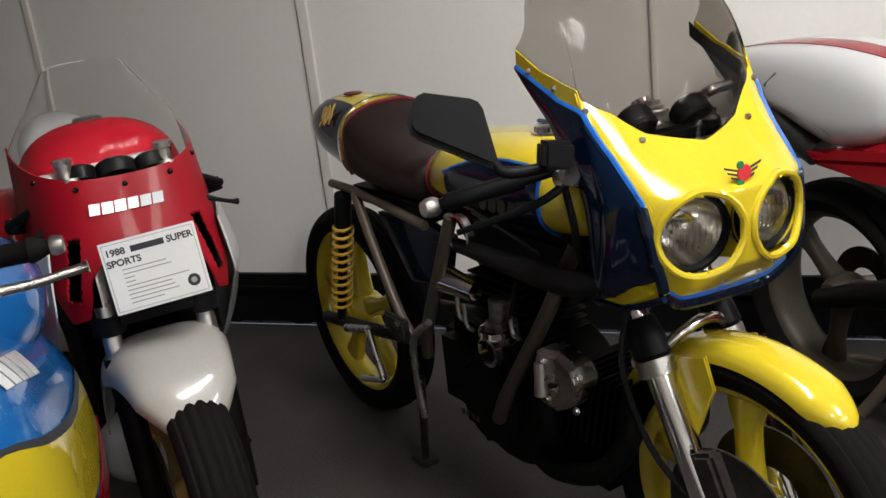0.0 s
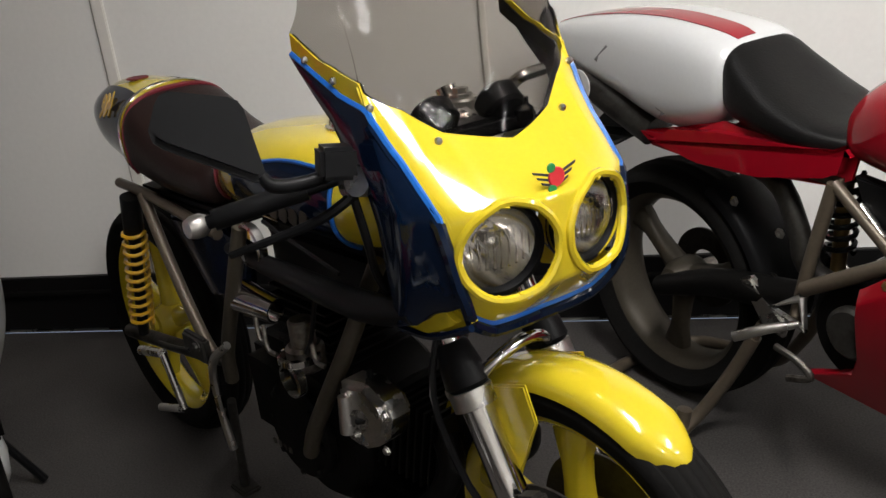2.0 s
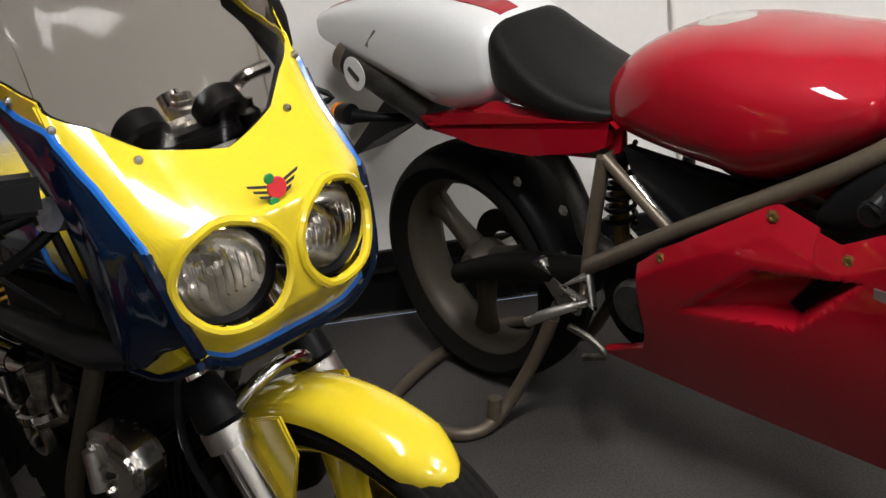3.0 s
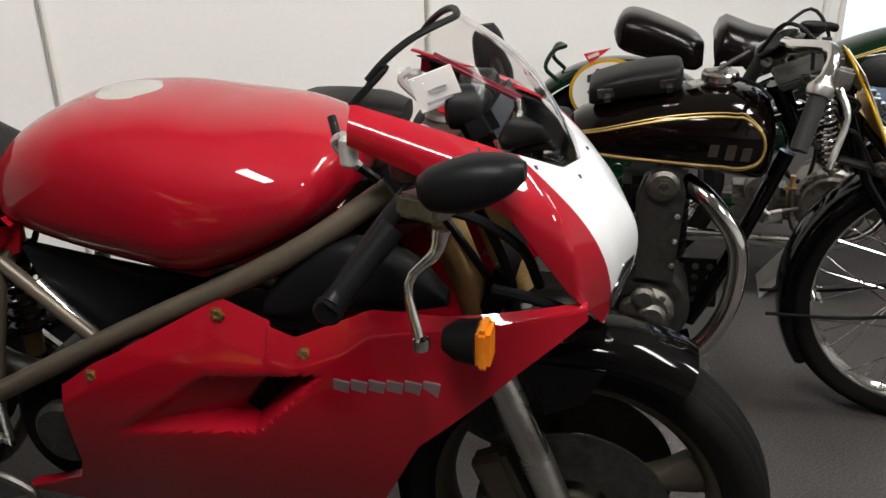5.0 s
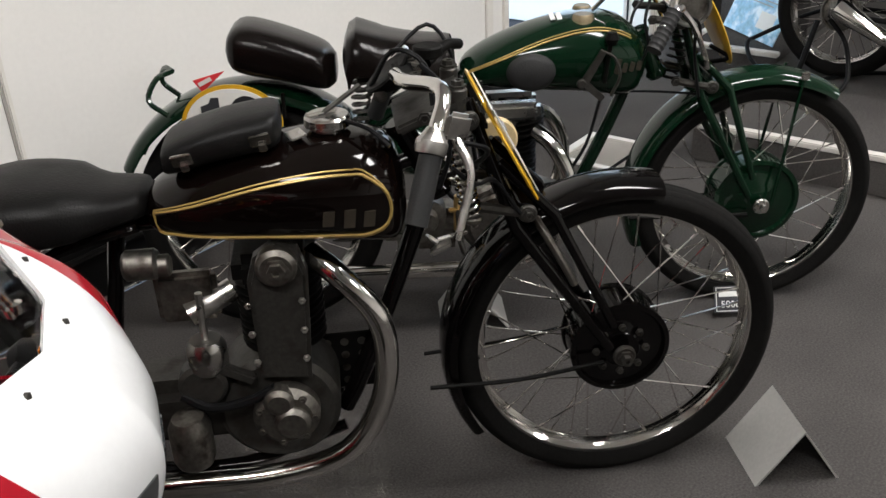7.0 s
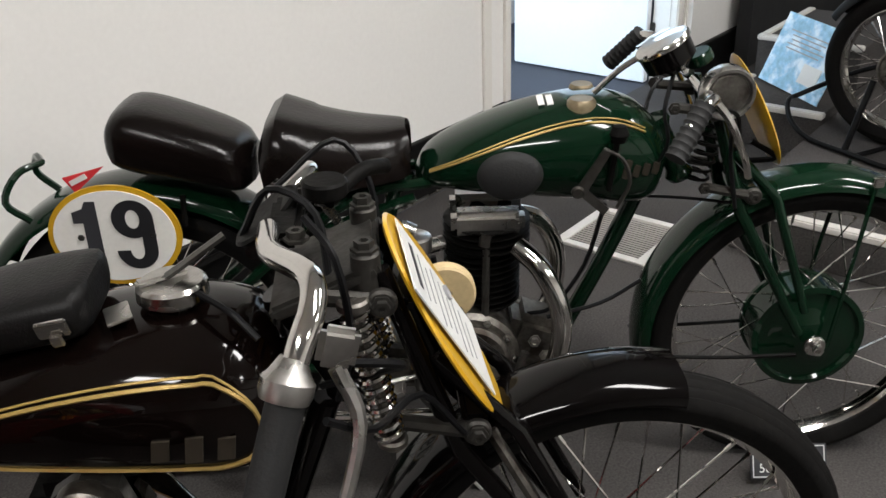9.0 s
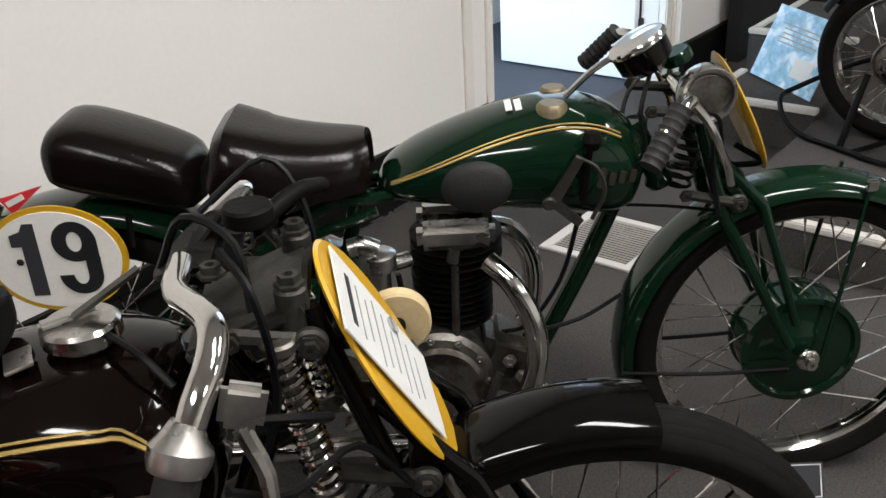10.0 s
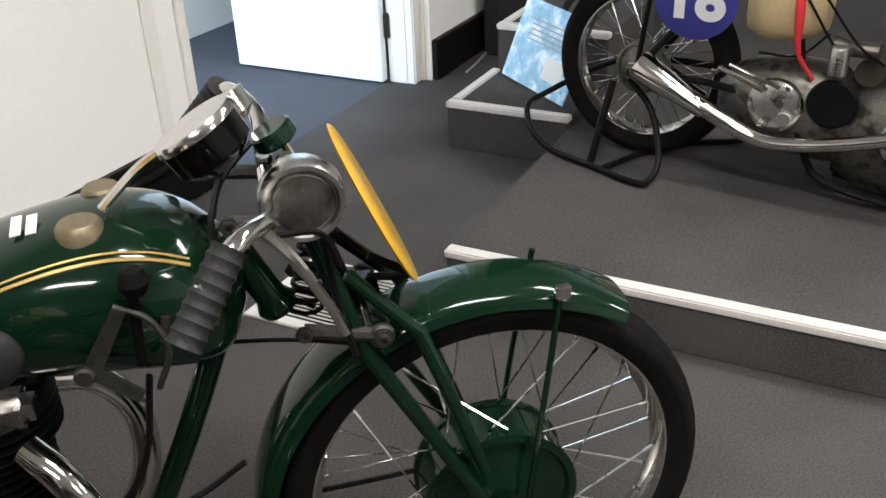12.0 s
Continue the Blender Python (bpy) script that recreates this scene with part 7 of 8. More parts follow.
            part("fairing_screw", lathe(bmesh.new(), [(1e-4, -0.003), (0.005, -0.002), (0.005, 0.002), (1e-4, 0.004)], p, "x", 10), DULL, r)

    def screen(u, v):
        q = 2 * u - 1
        a = abs(q)
        p0 = np.array(upper(q, 0.0))
        tx = 1.225 - 0.085 * a ** 1.5
        tz = 1.062 - 0.055 * a ** 3
        ty = math.copysign(float(np.interp(a, [0, 0.4, 0.8, 1], [0, 0.075, 0.125, 0.14])), q)
        p1 = np.array((tx, ty, tz))
        p = p0 + (p1 - p0) * v
        bl = math.sin(math.pi * v) * (1 - 0.7 * a)
        return (p[0] + 0.022 * bl, p[1] * (1 + 0.05 * math.sin(math.pi * v)), p[2] + 0.02 * bl)
    sc = part("windscreen", sheet(bmesh.new(), screen, 44, 14, 0.0022), CLEAR, r, "clear domed windscreen")
    sc.visible_shadow = False
    part("screen_edge", tube(bmesh.new(), [screen(u, 1.0) for u in np.linspace(0, 1, 24)], 0.005, 8, 1), SATIN, r, "black rubber screen edge")
    part("screen_stay", tube(bmesh.new(), [screen(0.0, 0.0), (1.16, -0.13, 1.02), screen(0.06, 1.0)], 0.005, 8), SATIN, r)
    card = part("info_card", box(bmesh.new(), (1.215, -0.085, 0.985), (0.058, 0.002, 0.05), 0, (10, -20, 12)), PAPER, r, "white card behind the screen")
    for k in range(3):
        part("print_line", box(bmesh.new(), (1.213 + 0.004 * k, -0.088, 1.002 - 0.015 * k), (0.035 - 0.01 * (k % 2), 0.002, 0.004), 0, (10, -20, 12)), GREYINK_SHADE, card, "unreadable print")
    b = box(bmesh.new(), (1.27, 0.0, 0.935), (0.05, 0.18, 0.05), 0.012, (0, -30, 0))
    for y in (-0.06, 0.03):
        disc(b, (1.25, y, 0.955), 0.030, 0.05, "x", 24, 0.006)
    part("dashboard", b, SATIN, r, "black instrument cluster")
    part("ram_duct", box(bmesh.new(), (1.26, -0.04, 0.99), (0.14, 0.012, 0.010), 0.005, (0, 28, 12)), BROWN, r, "dark red inner screen rail")
    # bars, controls, mirrors
    b = disc(bmesh.new(), (1.195, -0.10, 0.885), 0.042, 0.034, "z", 32, 0.006)
    disc(b, (1.195, 0.10, 0.885), 0.042, 0.034, "z", 32, 0.006)
    box(b, (1.19, 0, 0.88), (0.08, 0.22, 0.024), 0.008)
    part("top_yoke", b, CAST, r, "machined top yoke")
    for s in (-1, 1):
        part("adjuster", disc(bmesh.new(), (1.195, s * 0.10, 0.912), 0.024, 0.022, "z", 24, 0.004), REDTAG, r, "red anodised fork adjuster")
        part("adjuster_cap", disc(bmesh.new(), (1.195, s * 0.10, 0.930), 0.014, 0.018, "z", 20, 0.003), ALU, r)
        part("fork_tube", tube(bmesh.new(), [(1.20, s * 0.10, 0.87), (1.30, s * 0.10, 0.61)], 0.026, 14, 1), BRASS, r, "gold fork tube")
        part("fork_slider", tube(bmesh.new(), [(1.285, s * 0.10, 0.60), (1.36, s * 0.10, 0.42), (1.405, s * 0.10, 0.30)], [0.024, 0.025, 0.024], 14), ALU, r, "grey fork leg")
        part("clip_on_bar", tube(bmesh.new(), [(1.19, s * 0.14, 0.865), (1.165, s * 0.24, 0.835), (1.135, s * 0.315, 0.785)], 0.012, 10), SATIN, r)
        b = tube(bmesh.new(), [(1.195, s * 0.245, 0.858), (1.132, s * 0.31, 0.778)], 0.0165, 14, 1)
        disc(b, (1.130, s * 0.312, 0.775), 0.019, 0.016, "y", 16, 0.004)
        part("grip", b, SATIN, r, "black rubber grip")
        b = tube(bmesh.new(), [(1.262, s * 0.275, 0.872), (1.255, s * 0.282, 0.845), (1.225, s * 0.295, 0.81), (1.240, s * 0.31, 0.745)], [0.012, 0.0085, 0.006, 0.0065], 10)
        lathe(b, [(1e-4, -0.010), (0.010, -0.007), (0.011, 0.0), (0.010, 0.007), (1e-4, 0.010)], (1.242, s * 0.312, 0.741), "z", 14)
        part("brake_lever", b, CHROME, r, "pale alloy hand lever")
        b = box(bmesh.new(), (1.235, s * 0.235, 0.885), (0.06, 0.05, 0.03), 0.006, (10 * s, 0, 20 * s))
        part("master_cylinder", b, CAST, r)
        b = disc(bmesh.new(), (1.12, s * 0.17, 0.925), 0.012, 0.04, "z", 16, 0.004)
        tube(b, [(1.13, s * 0.16, 0.90), (1.10, s * 0.16, 0.93), (1.115, s * 0.17, 0.945)], 0.007, 8)
        part("reservoir", b, STEELGREY, r, "small pale fluid reservoir")
    for s in (-1, 1):
        mir = Body([(-0.062, -0.022, 0.010, 0.014, 2.6), (-0.045, -0.036, 0.022, 0.030, 2.6), (0.0, -0.036, 0.034, 0.040, 2.6), (0.04, -0.018, 0.032, 0.034, 2.6), (0.060, 0.0, 0.022, 0.014, 2.6)])
        mm = part("mirror", mir.make(bmesh.new(), 28, 18), SATIN, r, "rounded black mirror shell")
        mm.matrix_local = pose(1.31, s * 0.33, 0.955, 0, -6, 0) @ Matrix.Diagonal((0.95, 0.85, 0.82, 1)) if s < 0 else pose(1.226, 0.30, 0.918, 0, 82, 0) @ Matrix.Diagonal((1.2, 0.5, 0.85, 1))
        part("mirror_arm", tube(bmesh.new(), [(1.33 - (0.06 if s > 0 else 0), s * 0.17, 0.90), (1.32 - (0.08 if s > 0 else 0), s * 0.25, 0.925), (1.315 - (0.09 if s > 0 else 0), s * (0.31 if s < 0 else 0.295), 0.935)], 0.010, 8), SATIN, r)
    part("front_mudguard", fender(bmesh.new(), 1.41, 0.30, 0.322, 58, 150, 0.075, 0.045, 0.003, 24, 12), BLACK, r, "glossy black front mudguard")
    for s in (-1, 1):
        part("mudguard_side", slab(bmesh.new(), [(1.20, 0.52), (1.33, 0.585), (1.45, 0.58), (1.42, 0.52), (1.33, 0.48), (1.28, 0.44)], s * 0.076 - 0.003, s * 0.076 + 0.003, 0.002), BLACK, r)
    for pts, rad in (([(1.25, -0.15, 0.90), (1.29, -0.16, 0.84), (1.32, -0.13, 0.74), (1.33, -0.10, 0.62)], 0.007), ([(1.20, -0.12, 0.86), (1.25, -0.13, 0.80), (1.30, -0.12, 0.72)], 0.006), ([(1.15, -0.15, 0.88), (1.11, -0.16, 0.92), (1.09, -0.14, 0.96)], 0.006),
                     ([(1.23, -0.18, 0.86), (1.29, -0.19, 0.85), (1.34, -0.16, 0.80), (1.36, -0.14, 0.74)], 0.007), ([(1.30, -0.16, 0.74), (1.36, -0.16, 0.73), (1.40, -0.13, 0.70)], 0.008)):
        part("hose", tube(bmesh.new(), pts, rad, 8), SATIN, r, "black hose")
    part("radiator", box(bmesh.new(), (1.28, 0, 0.66), (0.03, 0.26, 0.20), 0.006, (0, 20, 0)), IRON, r, "black radiator")
    return r


red_racer()
stand = thing("paddock_stand", R_POSE, "bent bronze tube paddock stand under the wheel", "stand")
b = tube(bmesh.new(), [(0.33, -0.115, 0.30), (0.28, -0.125, 0.20), (0.22, -0.16, 0.085), (0.195, -0.21, 0.03), (0.185, -0.26, 0.017), (0.14, -0.305, 0.017), (0.0, -0.325, 0.017), (-0.085, -0.305, 0.017), (-0.125, -0.25, 0.017), (-0.15, -0.11, 0.03), (-0.165, 0.03, 0.017), (-0.14, 0.16, 0.017), (-0.04, 0.21, 0.017), (0.12, 0.19, 0.04), (0.26, 0.14, 0.18), (0.33, 0.12, 0.30)], 0.0165, 12)
part("bent_tube", b, TUBEPAINT, stand)
b = tube(bmesh.new(), [(0.192, -0.215, 0.02), (0.196, -0.205, 0.085)], 0.0185, 12, 1)
part("socket", b, TUBEPAINT, stand)
for y in (-0.115, 0.12):
    part("hook", tube(bmesh.new(), [(0.325, y, 0.285), (0.345, y * 1.02, 0.33), (0.36, y * 1.05, 0.345)], 0.012, 8), TUBEPAINT, stand)


# ---- red and white sports bike with an information card on its nose ----
def sports_bike():
    s_ = thing("motorcycle", B_POSE @ pose(0, -0.018, 0, 0, 0, 11), "red and white faired sports motorcycle with an information card", "motorcycle")
    AX, AZ, R = 0.03, 0.295, 0.29
    wheel(s_, "front_wheel", AX, AZ, R, 0.125, 0.065, GOLD, 3, 0, GOLD, "front wheel with cast rim", "dull gold cast rim", seg=64)
    wheel(s_, "rear_wheel", -1.39, 0.30, 0.30, 0.15, 0.065, GOLD, 3, 0, GOLD, "rear wheel with cast rim", "dull gold cast rim", seg=64)
    for s in (-1, 1):
        part("brake_disc", lathe(bmesh.new(), [(0.07, s * 0.072), (0.145, s * 0.072), (0.145, s * 0.078), (0.07, s * 0.078)], (AX, 0, AZ), "y", 48, True), DULL, s_, "drilled steel brake disc")
        b = box(bmesh.new(), (AX - 0.10, s * 0.078, AZ + 0.115), (0.06, 0.05, 0.10), 0.012, (0, 40, 0))
        part("brake_caliper", b, BRASS, s_, "gold coloured brake caliper")
        part("fork_slider", tube(bmesh.new(), [(AX - 0.01, s * 0.10, AZ - 0.03), (AX - 0.045, s * 0.10, 0.45), (AX - 0.085, s * 0.10, 0.62)], [0.024, 0.027, 0.029], 16), IRON, s_, "dark fork slider")
        part("fork_tube", tube(bmesh.new(), [(AX - 0.085, s * 0.10, 0.60), (AX - 0.19, s * 0.10, 0.99)], 0.0205, 14, 1), ALU, s_, "bright fork tube")
        part("fork_clamp", lathe(bmesh.new(), [(0.021, -0.02), (0.034, -0.02), (0.034, 0.02), (0.021, 0.02)], (AX - 0.105, s * 0.10, 0.69), "z", 18, True), SATIN, s_)
    part("lower_yoke", box(bmesh.new(), (AX - 0.105, 0, 0.70), (0.06, 0.17, 0.03), 0.008), SATIN, s_)

    # pearl mudguard: deep, with a rounded nose
    def guard(u, v):
        a = radians(36 + 128 * u)
        s = 2 * v - 1
        tip = min(1.0, (u / 0.16)) ** 0.5
        w = (0.088 + 0.052 * min(1, u / 0.5)) * (0.35 + 0.65 * tip)
        rx, rz = 0.268 + 0.02 * u, 0.342
        r = 1 - (0.10 + 0.22 * min(1, u * 1.6)) * abs(s) ** 2.8 - 0.05 * (1 - tip)
        return (-0.035 + rx * r * math.cos(a), w * math.sin(s * math.pi / 2), 0.312 + rz * r * math.sin(a))
    part("mudguard", sheet(bmesh.new(), guard, 44, 24, -0.004), PEARL, s_, "pearl white front mudguard")

    # red nose shell, slotted on each side of the card
    def nose(q, z):
        a = abs(q) * math.pi / 2
        y = 0.205 * math.sin(a) ** 0.92
        x = 0.010 - 0.30 * (1 - math.cos(a)) ** 1.25
        return (x - 0.62 * max(0, z - 0.76) * (1 - 0.35 * abs(q)), math.copysign(y * (1 - 0.30 * max(0, z - 0.9)), q), z)
    LO = ([0, 0.26, 0.36, 0.44, 0.58, 0.66, 0.78, 1.0], [0.835, 0.83, 0.80, 0.72, 0.705, 0.74, 0.80, 0.86])
    HI = ([0, 0.3, 0.6, 0.8, 1.0], [0.985, 0.990, 1.005, 1.022, 1.045])

    def slot(p):
        t = (p.z - 0.755) / 0.125
        return not (0 < t < 1 and abs(abs(p.y) - (0.155 - 0.028 * t)) < 0.012)

    def f(u, v):
        q = 2 * u - 1
        lo, hi = float(np.interp(abs(q), *LO)), float(np.interp(abs(q), *HI))
        return nose(q, lo + (hi - lo) * v)
    fair = part("fairing", sheet(bmesh.new(), f, 130, 60, 0.004, slot), OLD_RED, s_, "glossy red fairing nose")
    for s in (-1, 1):
        def back(u, v, s=s):
            p = nose(s * (0.34 + 0.34 * u), 0.735 + 0.165 * v)
            return (p[0] - 0.035, p[1] * 0.97, p[2])
        part("slot_duct", sheet(bmesh.new(), back, 10, 10, 0.003 * s), BLACK, fair, "black duct behind the slot")
        # white lower fairing, bulging out behind the red nose
        def lower(u, v, s=s):
            z = 0.855 - 0.585 * v
            bul = math.sin(math.pi * min(1, (0.18 + v * 0.86))) ** 0.8
            start = -0.150 + 0.06 * bul - 0.50 * max(0, v - 0.22) ** 0.8
            x = start + (-0.74 - start) * u
            y = 0.150 + 0.090 * bul * min(1, 0.35 + 2.2 * u) ** 0.7 + 0.03 * min(1, u * 3) - 0.03 * u
            return (x, s * y, z)
        part("lower_fairing", sheet(bmesh.new(), lower, 30, 26, 0.004 * s), WHITE, s_, "white lower fairing side")
        # bar end, lever and switch
        g = part("handgrip", lathe(bmesh.new(), [(1e-4, 0), (0.016, 0), (0.017, 0.01), (0.016, 0.10), (0.022, 0.105), (0.022, 0.112), (1e-4, 0.112)], (0, 0, 0), "x", 16), RUBBER, s_, "black rubber grip")
        g.matrix_local = pose(-0.27, s * 0.235, 0.895, 0, 12, -s * 112)
        part("lever", tube(bmesh.new(), [(-0.19, s * 0.12, 0.905), (-0.17, s * 0.17, 0.89), (-0.175, s * 0.225, 0.868), (-0.18, s * 0.245, 0.862)], [0.007, 0.006, 0.005, 0.008], 8), SATIN, s_, "black hand lever")
        part("clip_on_bar", tube(bmesh.new(), [(-0.17, s * 0.10, 0.955), (-0.225, s * 0.17, 0.93), (-0.27, s * 0.235, 0.895)], 0.011, 10), SATIN, s_)
        part("reservoir", lathe(bmesh.new(), [(1e-4, 0), (0.017, 0), (0.018, 0.03), (0.021, 0.032), (0.021, 0.044), (1e-4, 0.046)], (-0.19, s * 0.105, 0.985), "z", 18), ALU, s_, "small bright reservoir cap")
        part("radiator_panel", box(bmesh.new(), (-0.28, s * 0.09, 0.55), (0.03, 0.17, 0.42), 0.01, (0, 8, 0)), BLACK, s_)
    part("belly_pan", Body([(-0.78, 0.20, 0.40, 0.10), (-0.5, 0.17, 0.42, 0.17), (-0.3, 0.18, 0.42, 0.17), (-0.18, 0.24, 0.40, 0.10)]).make(bmesh.new(), 24, 14), WHITE, s_, "white belly fairing")
    part("engine", box(bmesh.new(), (-0.56, 0, 0.52), (0.36, 0.26, 0.36), 0.04), IRON, s_, "dark engine block")

    def screen(u, v):
        q = 2 * u - 1
        a = abs(q)
        p = nose(q * 0.93, float(np.interp(a * 0.93, *HI)))
        t = (-0.335 - 0.06 * a ** 2, p[1] * 0.50, 1.215 - 0.035 * a ** 2.5)
        k = 0.045 * math.sin(math.pi * v) * (1 - 0.5 * a)
        return (p[0] + (t[0] - p[0]) * v + k, p[1] + (t[1] - p[1]) * v ** 1.15, p[2] + (t[2] - p[2]) * v)
    sc = part("windscreen", sheet(bmesh.new(), screen, 48, 18, 0.003), CLEAR, s_, "clear curved windscreen")
    sc.visible_shadow = False
    for q in (-0.62, -0.3, 0, 0.3, 0.62):
        p = nose(q, float(np.interp(abs(q), *HI)) - 0.018)
        part("fairing_screw", lathe(bmesh.new(), [(1e-4, -0.003), (0.006, -0.002), (0.006, 0.002), (1e-4, 0.004)], (p[0] + 0.002, p[1] * 1.005, p[2]), "x", 12), BLACK, fair)
    # instruments and inner panel
    part("dashboard", box(bmesh.new(), (-0.20, 0, 0.955), (0.14, 0.27, 0.03), 0.012, (0, 12, 0)), BLACK, s_, "black foam instrument panel")
    for yy, rr in ((-0.075, 0.034), (0.0, 0.042), (0.075, 0.034)):
        part("gauge", lathe(bmesh.new(), [(1e-4, 0), (rr, 0), (rr, 0.03), (rr - 0.004, 0.034), (rr - 0.006, 0.030), (1e-4, 0.029)], (0, 0, 0), "z", 24), SATIN, s_, "round black gauge").matrix_local = pose(-0.19, yy, 0.97, 0, -32, 0)
    part("top_yoke", box(bmesh.new(), (-0.225, 0, 0.97), (0.07, 0.25, 0.022), 0.008), ALU, s_, "bright alloy top yoke")
    part("steering_damper", tube(bmesh.new(), [(-0.21, -0.16, 0.99), (-0.22, 0.10, 1.0)], 0.011, 10, 1), STEELGREY, s_)
    # tank, seat and tail
    tank = Body([(-0.82, 0.80, 0.93, 0.11), (-0.68, 0.77, 1.0, 0.155), (-0.5, 0.78, 1.065, 0.185), (-0.36, 0.82, 1.055, 0.175), (-0.28, 0.86, 0.99, 0.12), (-0.265, 0.89, 0.95, 0.05)])
    tk = part("tank", tank.make(bmesh.new(), 32, 24), OLD_RED, s_, "glossy red fuel tank")
    part("filler_cap", lathe(bmesh.new(), [(1e-4, 0), (0.036, 0), (0.036, 0.008), (0.03, 0.012), (1e-4, 0.012)], (-0.48, 0, 1.062), "z", 24), ALU, tk)
    part("seat", Body([(-1.30, 0.84, 0.90, 0.10), (-1.1, 0.80, 0.86, 0.13), (-0.9, 0.78, 0.86, 0.13), (-0.80, 0.80, 0.88, 0.11)]).make(bmesh.new(), 24, 14), VINYL, s_, "black vinyl seat")
    part("tail", Body([(-1.62, 0.92, 0.96, 0.05), (-1.45, 0.84, 1.0, 0.11), (-1.25, 0.78, 0.97, 0.135), (-1.1, 0.72, 0.82, 0.13), (-0.85, 0.68, 0.80, 0.10)]).make(bmesh.new(), 24, 18), WHITE, s_, "white tail fairing")
    part("swing_arm", box(bmesh.new(), (-1.09, -0.11, 0.34), (0.62, 0.03, 0.06), 0.01), ALU, s_)
    part("silencer", tube(bmesh.new(), [(-0.75, -0.17, 0.28), (-1.1, -0.18, 0.36), (-1.5, -0.19, 0.48)], [0.03, 0.045, 0.05], 16), SATIN, s_)
    part("prop_stand", tube(bmesh.new(), [(-0.70, 0.15, 0.25), (-0.66, 0.27, 0.012)], 0.011, 8, 1), SATIN, s_)
    # maker's lettering as plain white blocks
    for k in range(6):
        y = -0.074 + 0.026 * k
        p = nose(y / 0.205 * 0.66, 0.930)
        bl = part("lettering_block", slab(bmesh.new(), [(-0.013, -0.012), (0.009, -0.012), (0.013, 0.012), (-0.009, 0.012)], -0.001, 0.001, 0), WHITE, fair, "white lettering block")
        bl.matrix_local = Matrix.Translation((p[0] + 0.006 - 0.02 * abs(y), y, p[2])) @ pose(0, 0, 0, 0, -30, 0) @ pose(0, 0, 0, 0, 0, 90 - y * 120)
    # information card
    P = [Vector(q) for q in ((0.033, -0.107, 0.878), (0.033, 0.081, 0.896), (0.062, 0.087, 0.765), (0.062, -0.101, 0.738))]
    ex = ((P[1] - P[0]) + (P[2] - P[3])).normalized()
    ey = ((P[0] - P[3]) + (P[1] - P[2])).normalized()
    ez = ex.cross(ey).normalized()
    c = sum(P, Vector()) / 4
    m = Matrix(((ex.x, ey.x, ez.x, c.x), (ex.y, ey.y, ez.y, c.y), (ex.z, ey.z, ez.z, c.z), (0, 0, 0, 1)))
    card = thing("information_card", B_POSE @ m, "white laminated information card on the red fairing", "sign")
    W, H = 0.190, 0.146
    part("sheet", box(bmesh.new(), (0, 0, 0), (W, H, 0.003), 0.0008), PAPER, card, "white laminated card")
    part("printed_border", box(bmesh.new(), (0, 0, 0.0018), (W - 0.010, H - 0.010, 0.0006), 0), GREYINK_SHADE, card)
    part("printed_ground", box(bmesh.new(), (0, 0, 0.0022), (W - 0.0125, H - 0.0125, 0.0006), 0), PAPER, card)
    fl = Matrix.Translation((0, 0, 0.003))
    writing("title_text", "1988", 0.0185, fl @ Matrix.Translation((-0.066, 0.050, 0)), INK, card, 0.0003, 1.0, 1.05, 0.0006)
    part("printed_bar", box(bmesh.new(), (-0.003, 0.050, 0.003), (0.066, 0.0125, 0.0004), 0), INK, card)
    writing("title_text", "SUPER", 0.0185, fl @ Matrix.Translation((0.061, 0.050, 0)), INK, card, 0.0003, 1.0, 1.0, 0.0006)
    writing("title_text", "SPORTS", 0.0185, fl @ Matrix.Translation((-0.054, 0.028, 0)), INK, card, 0.0003, 1.0, 1.05, 0.0006)
    rng = random.Random(11)
    for k in range(9):
        w = rng.uniform(0.05, 0.13) if k not in (2, 3) else 0.02
        part("printed_line", box(bmesh.new(), (-0.062 + w / 2, 0.013 - 0.0085 * k, 0.0028), (w, 0.0022, 0.0004), 0), GREYINK_SHADE, card)
    part("round_seal", disc(bmesh.new(), (0.066, -0.042, 0.0028), 0.0125, 0.0008, "z", 24, 0), INK, card)
    part("seal_centre", disc(bmesh.new(), (0.066, -0.042, 0.0034), 0.006, 0.0006, "z", 16, 0), GREYINK_SHADE, card)


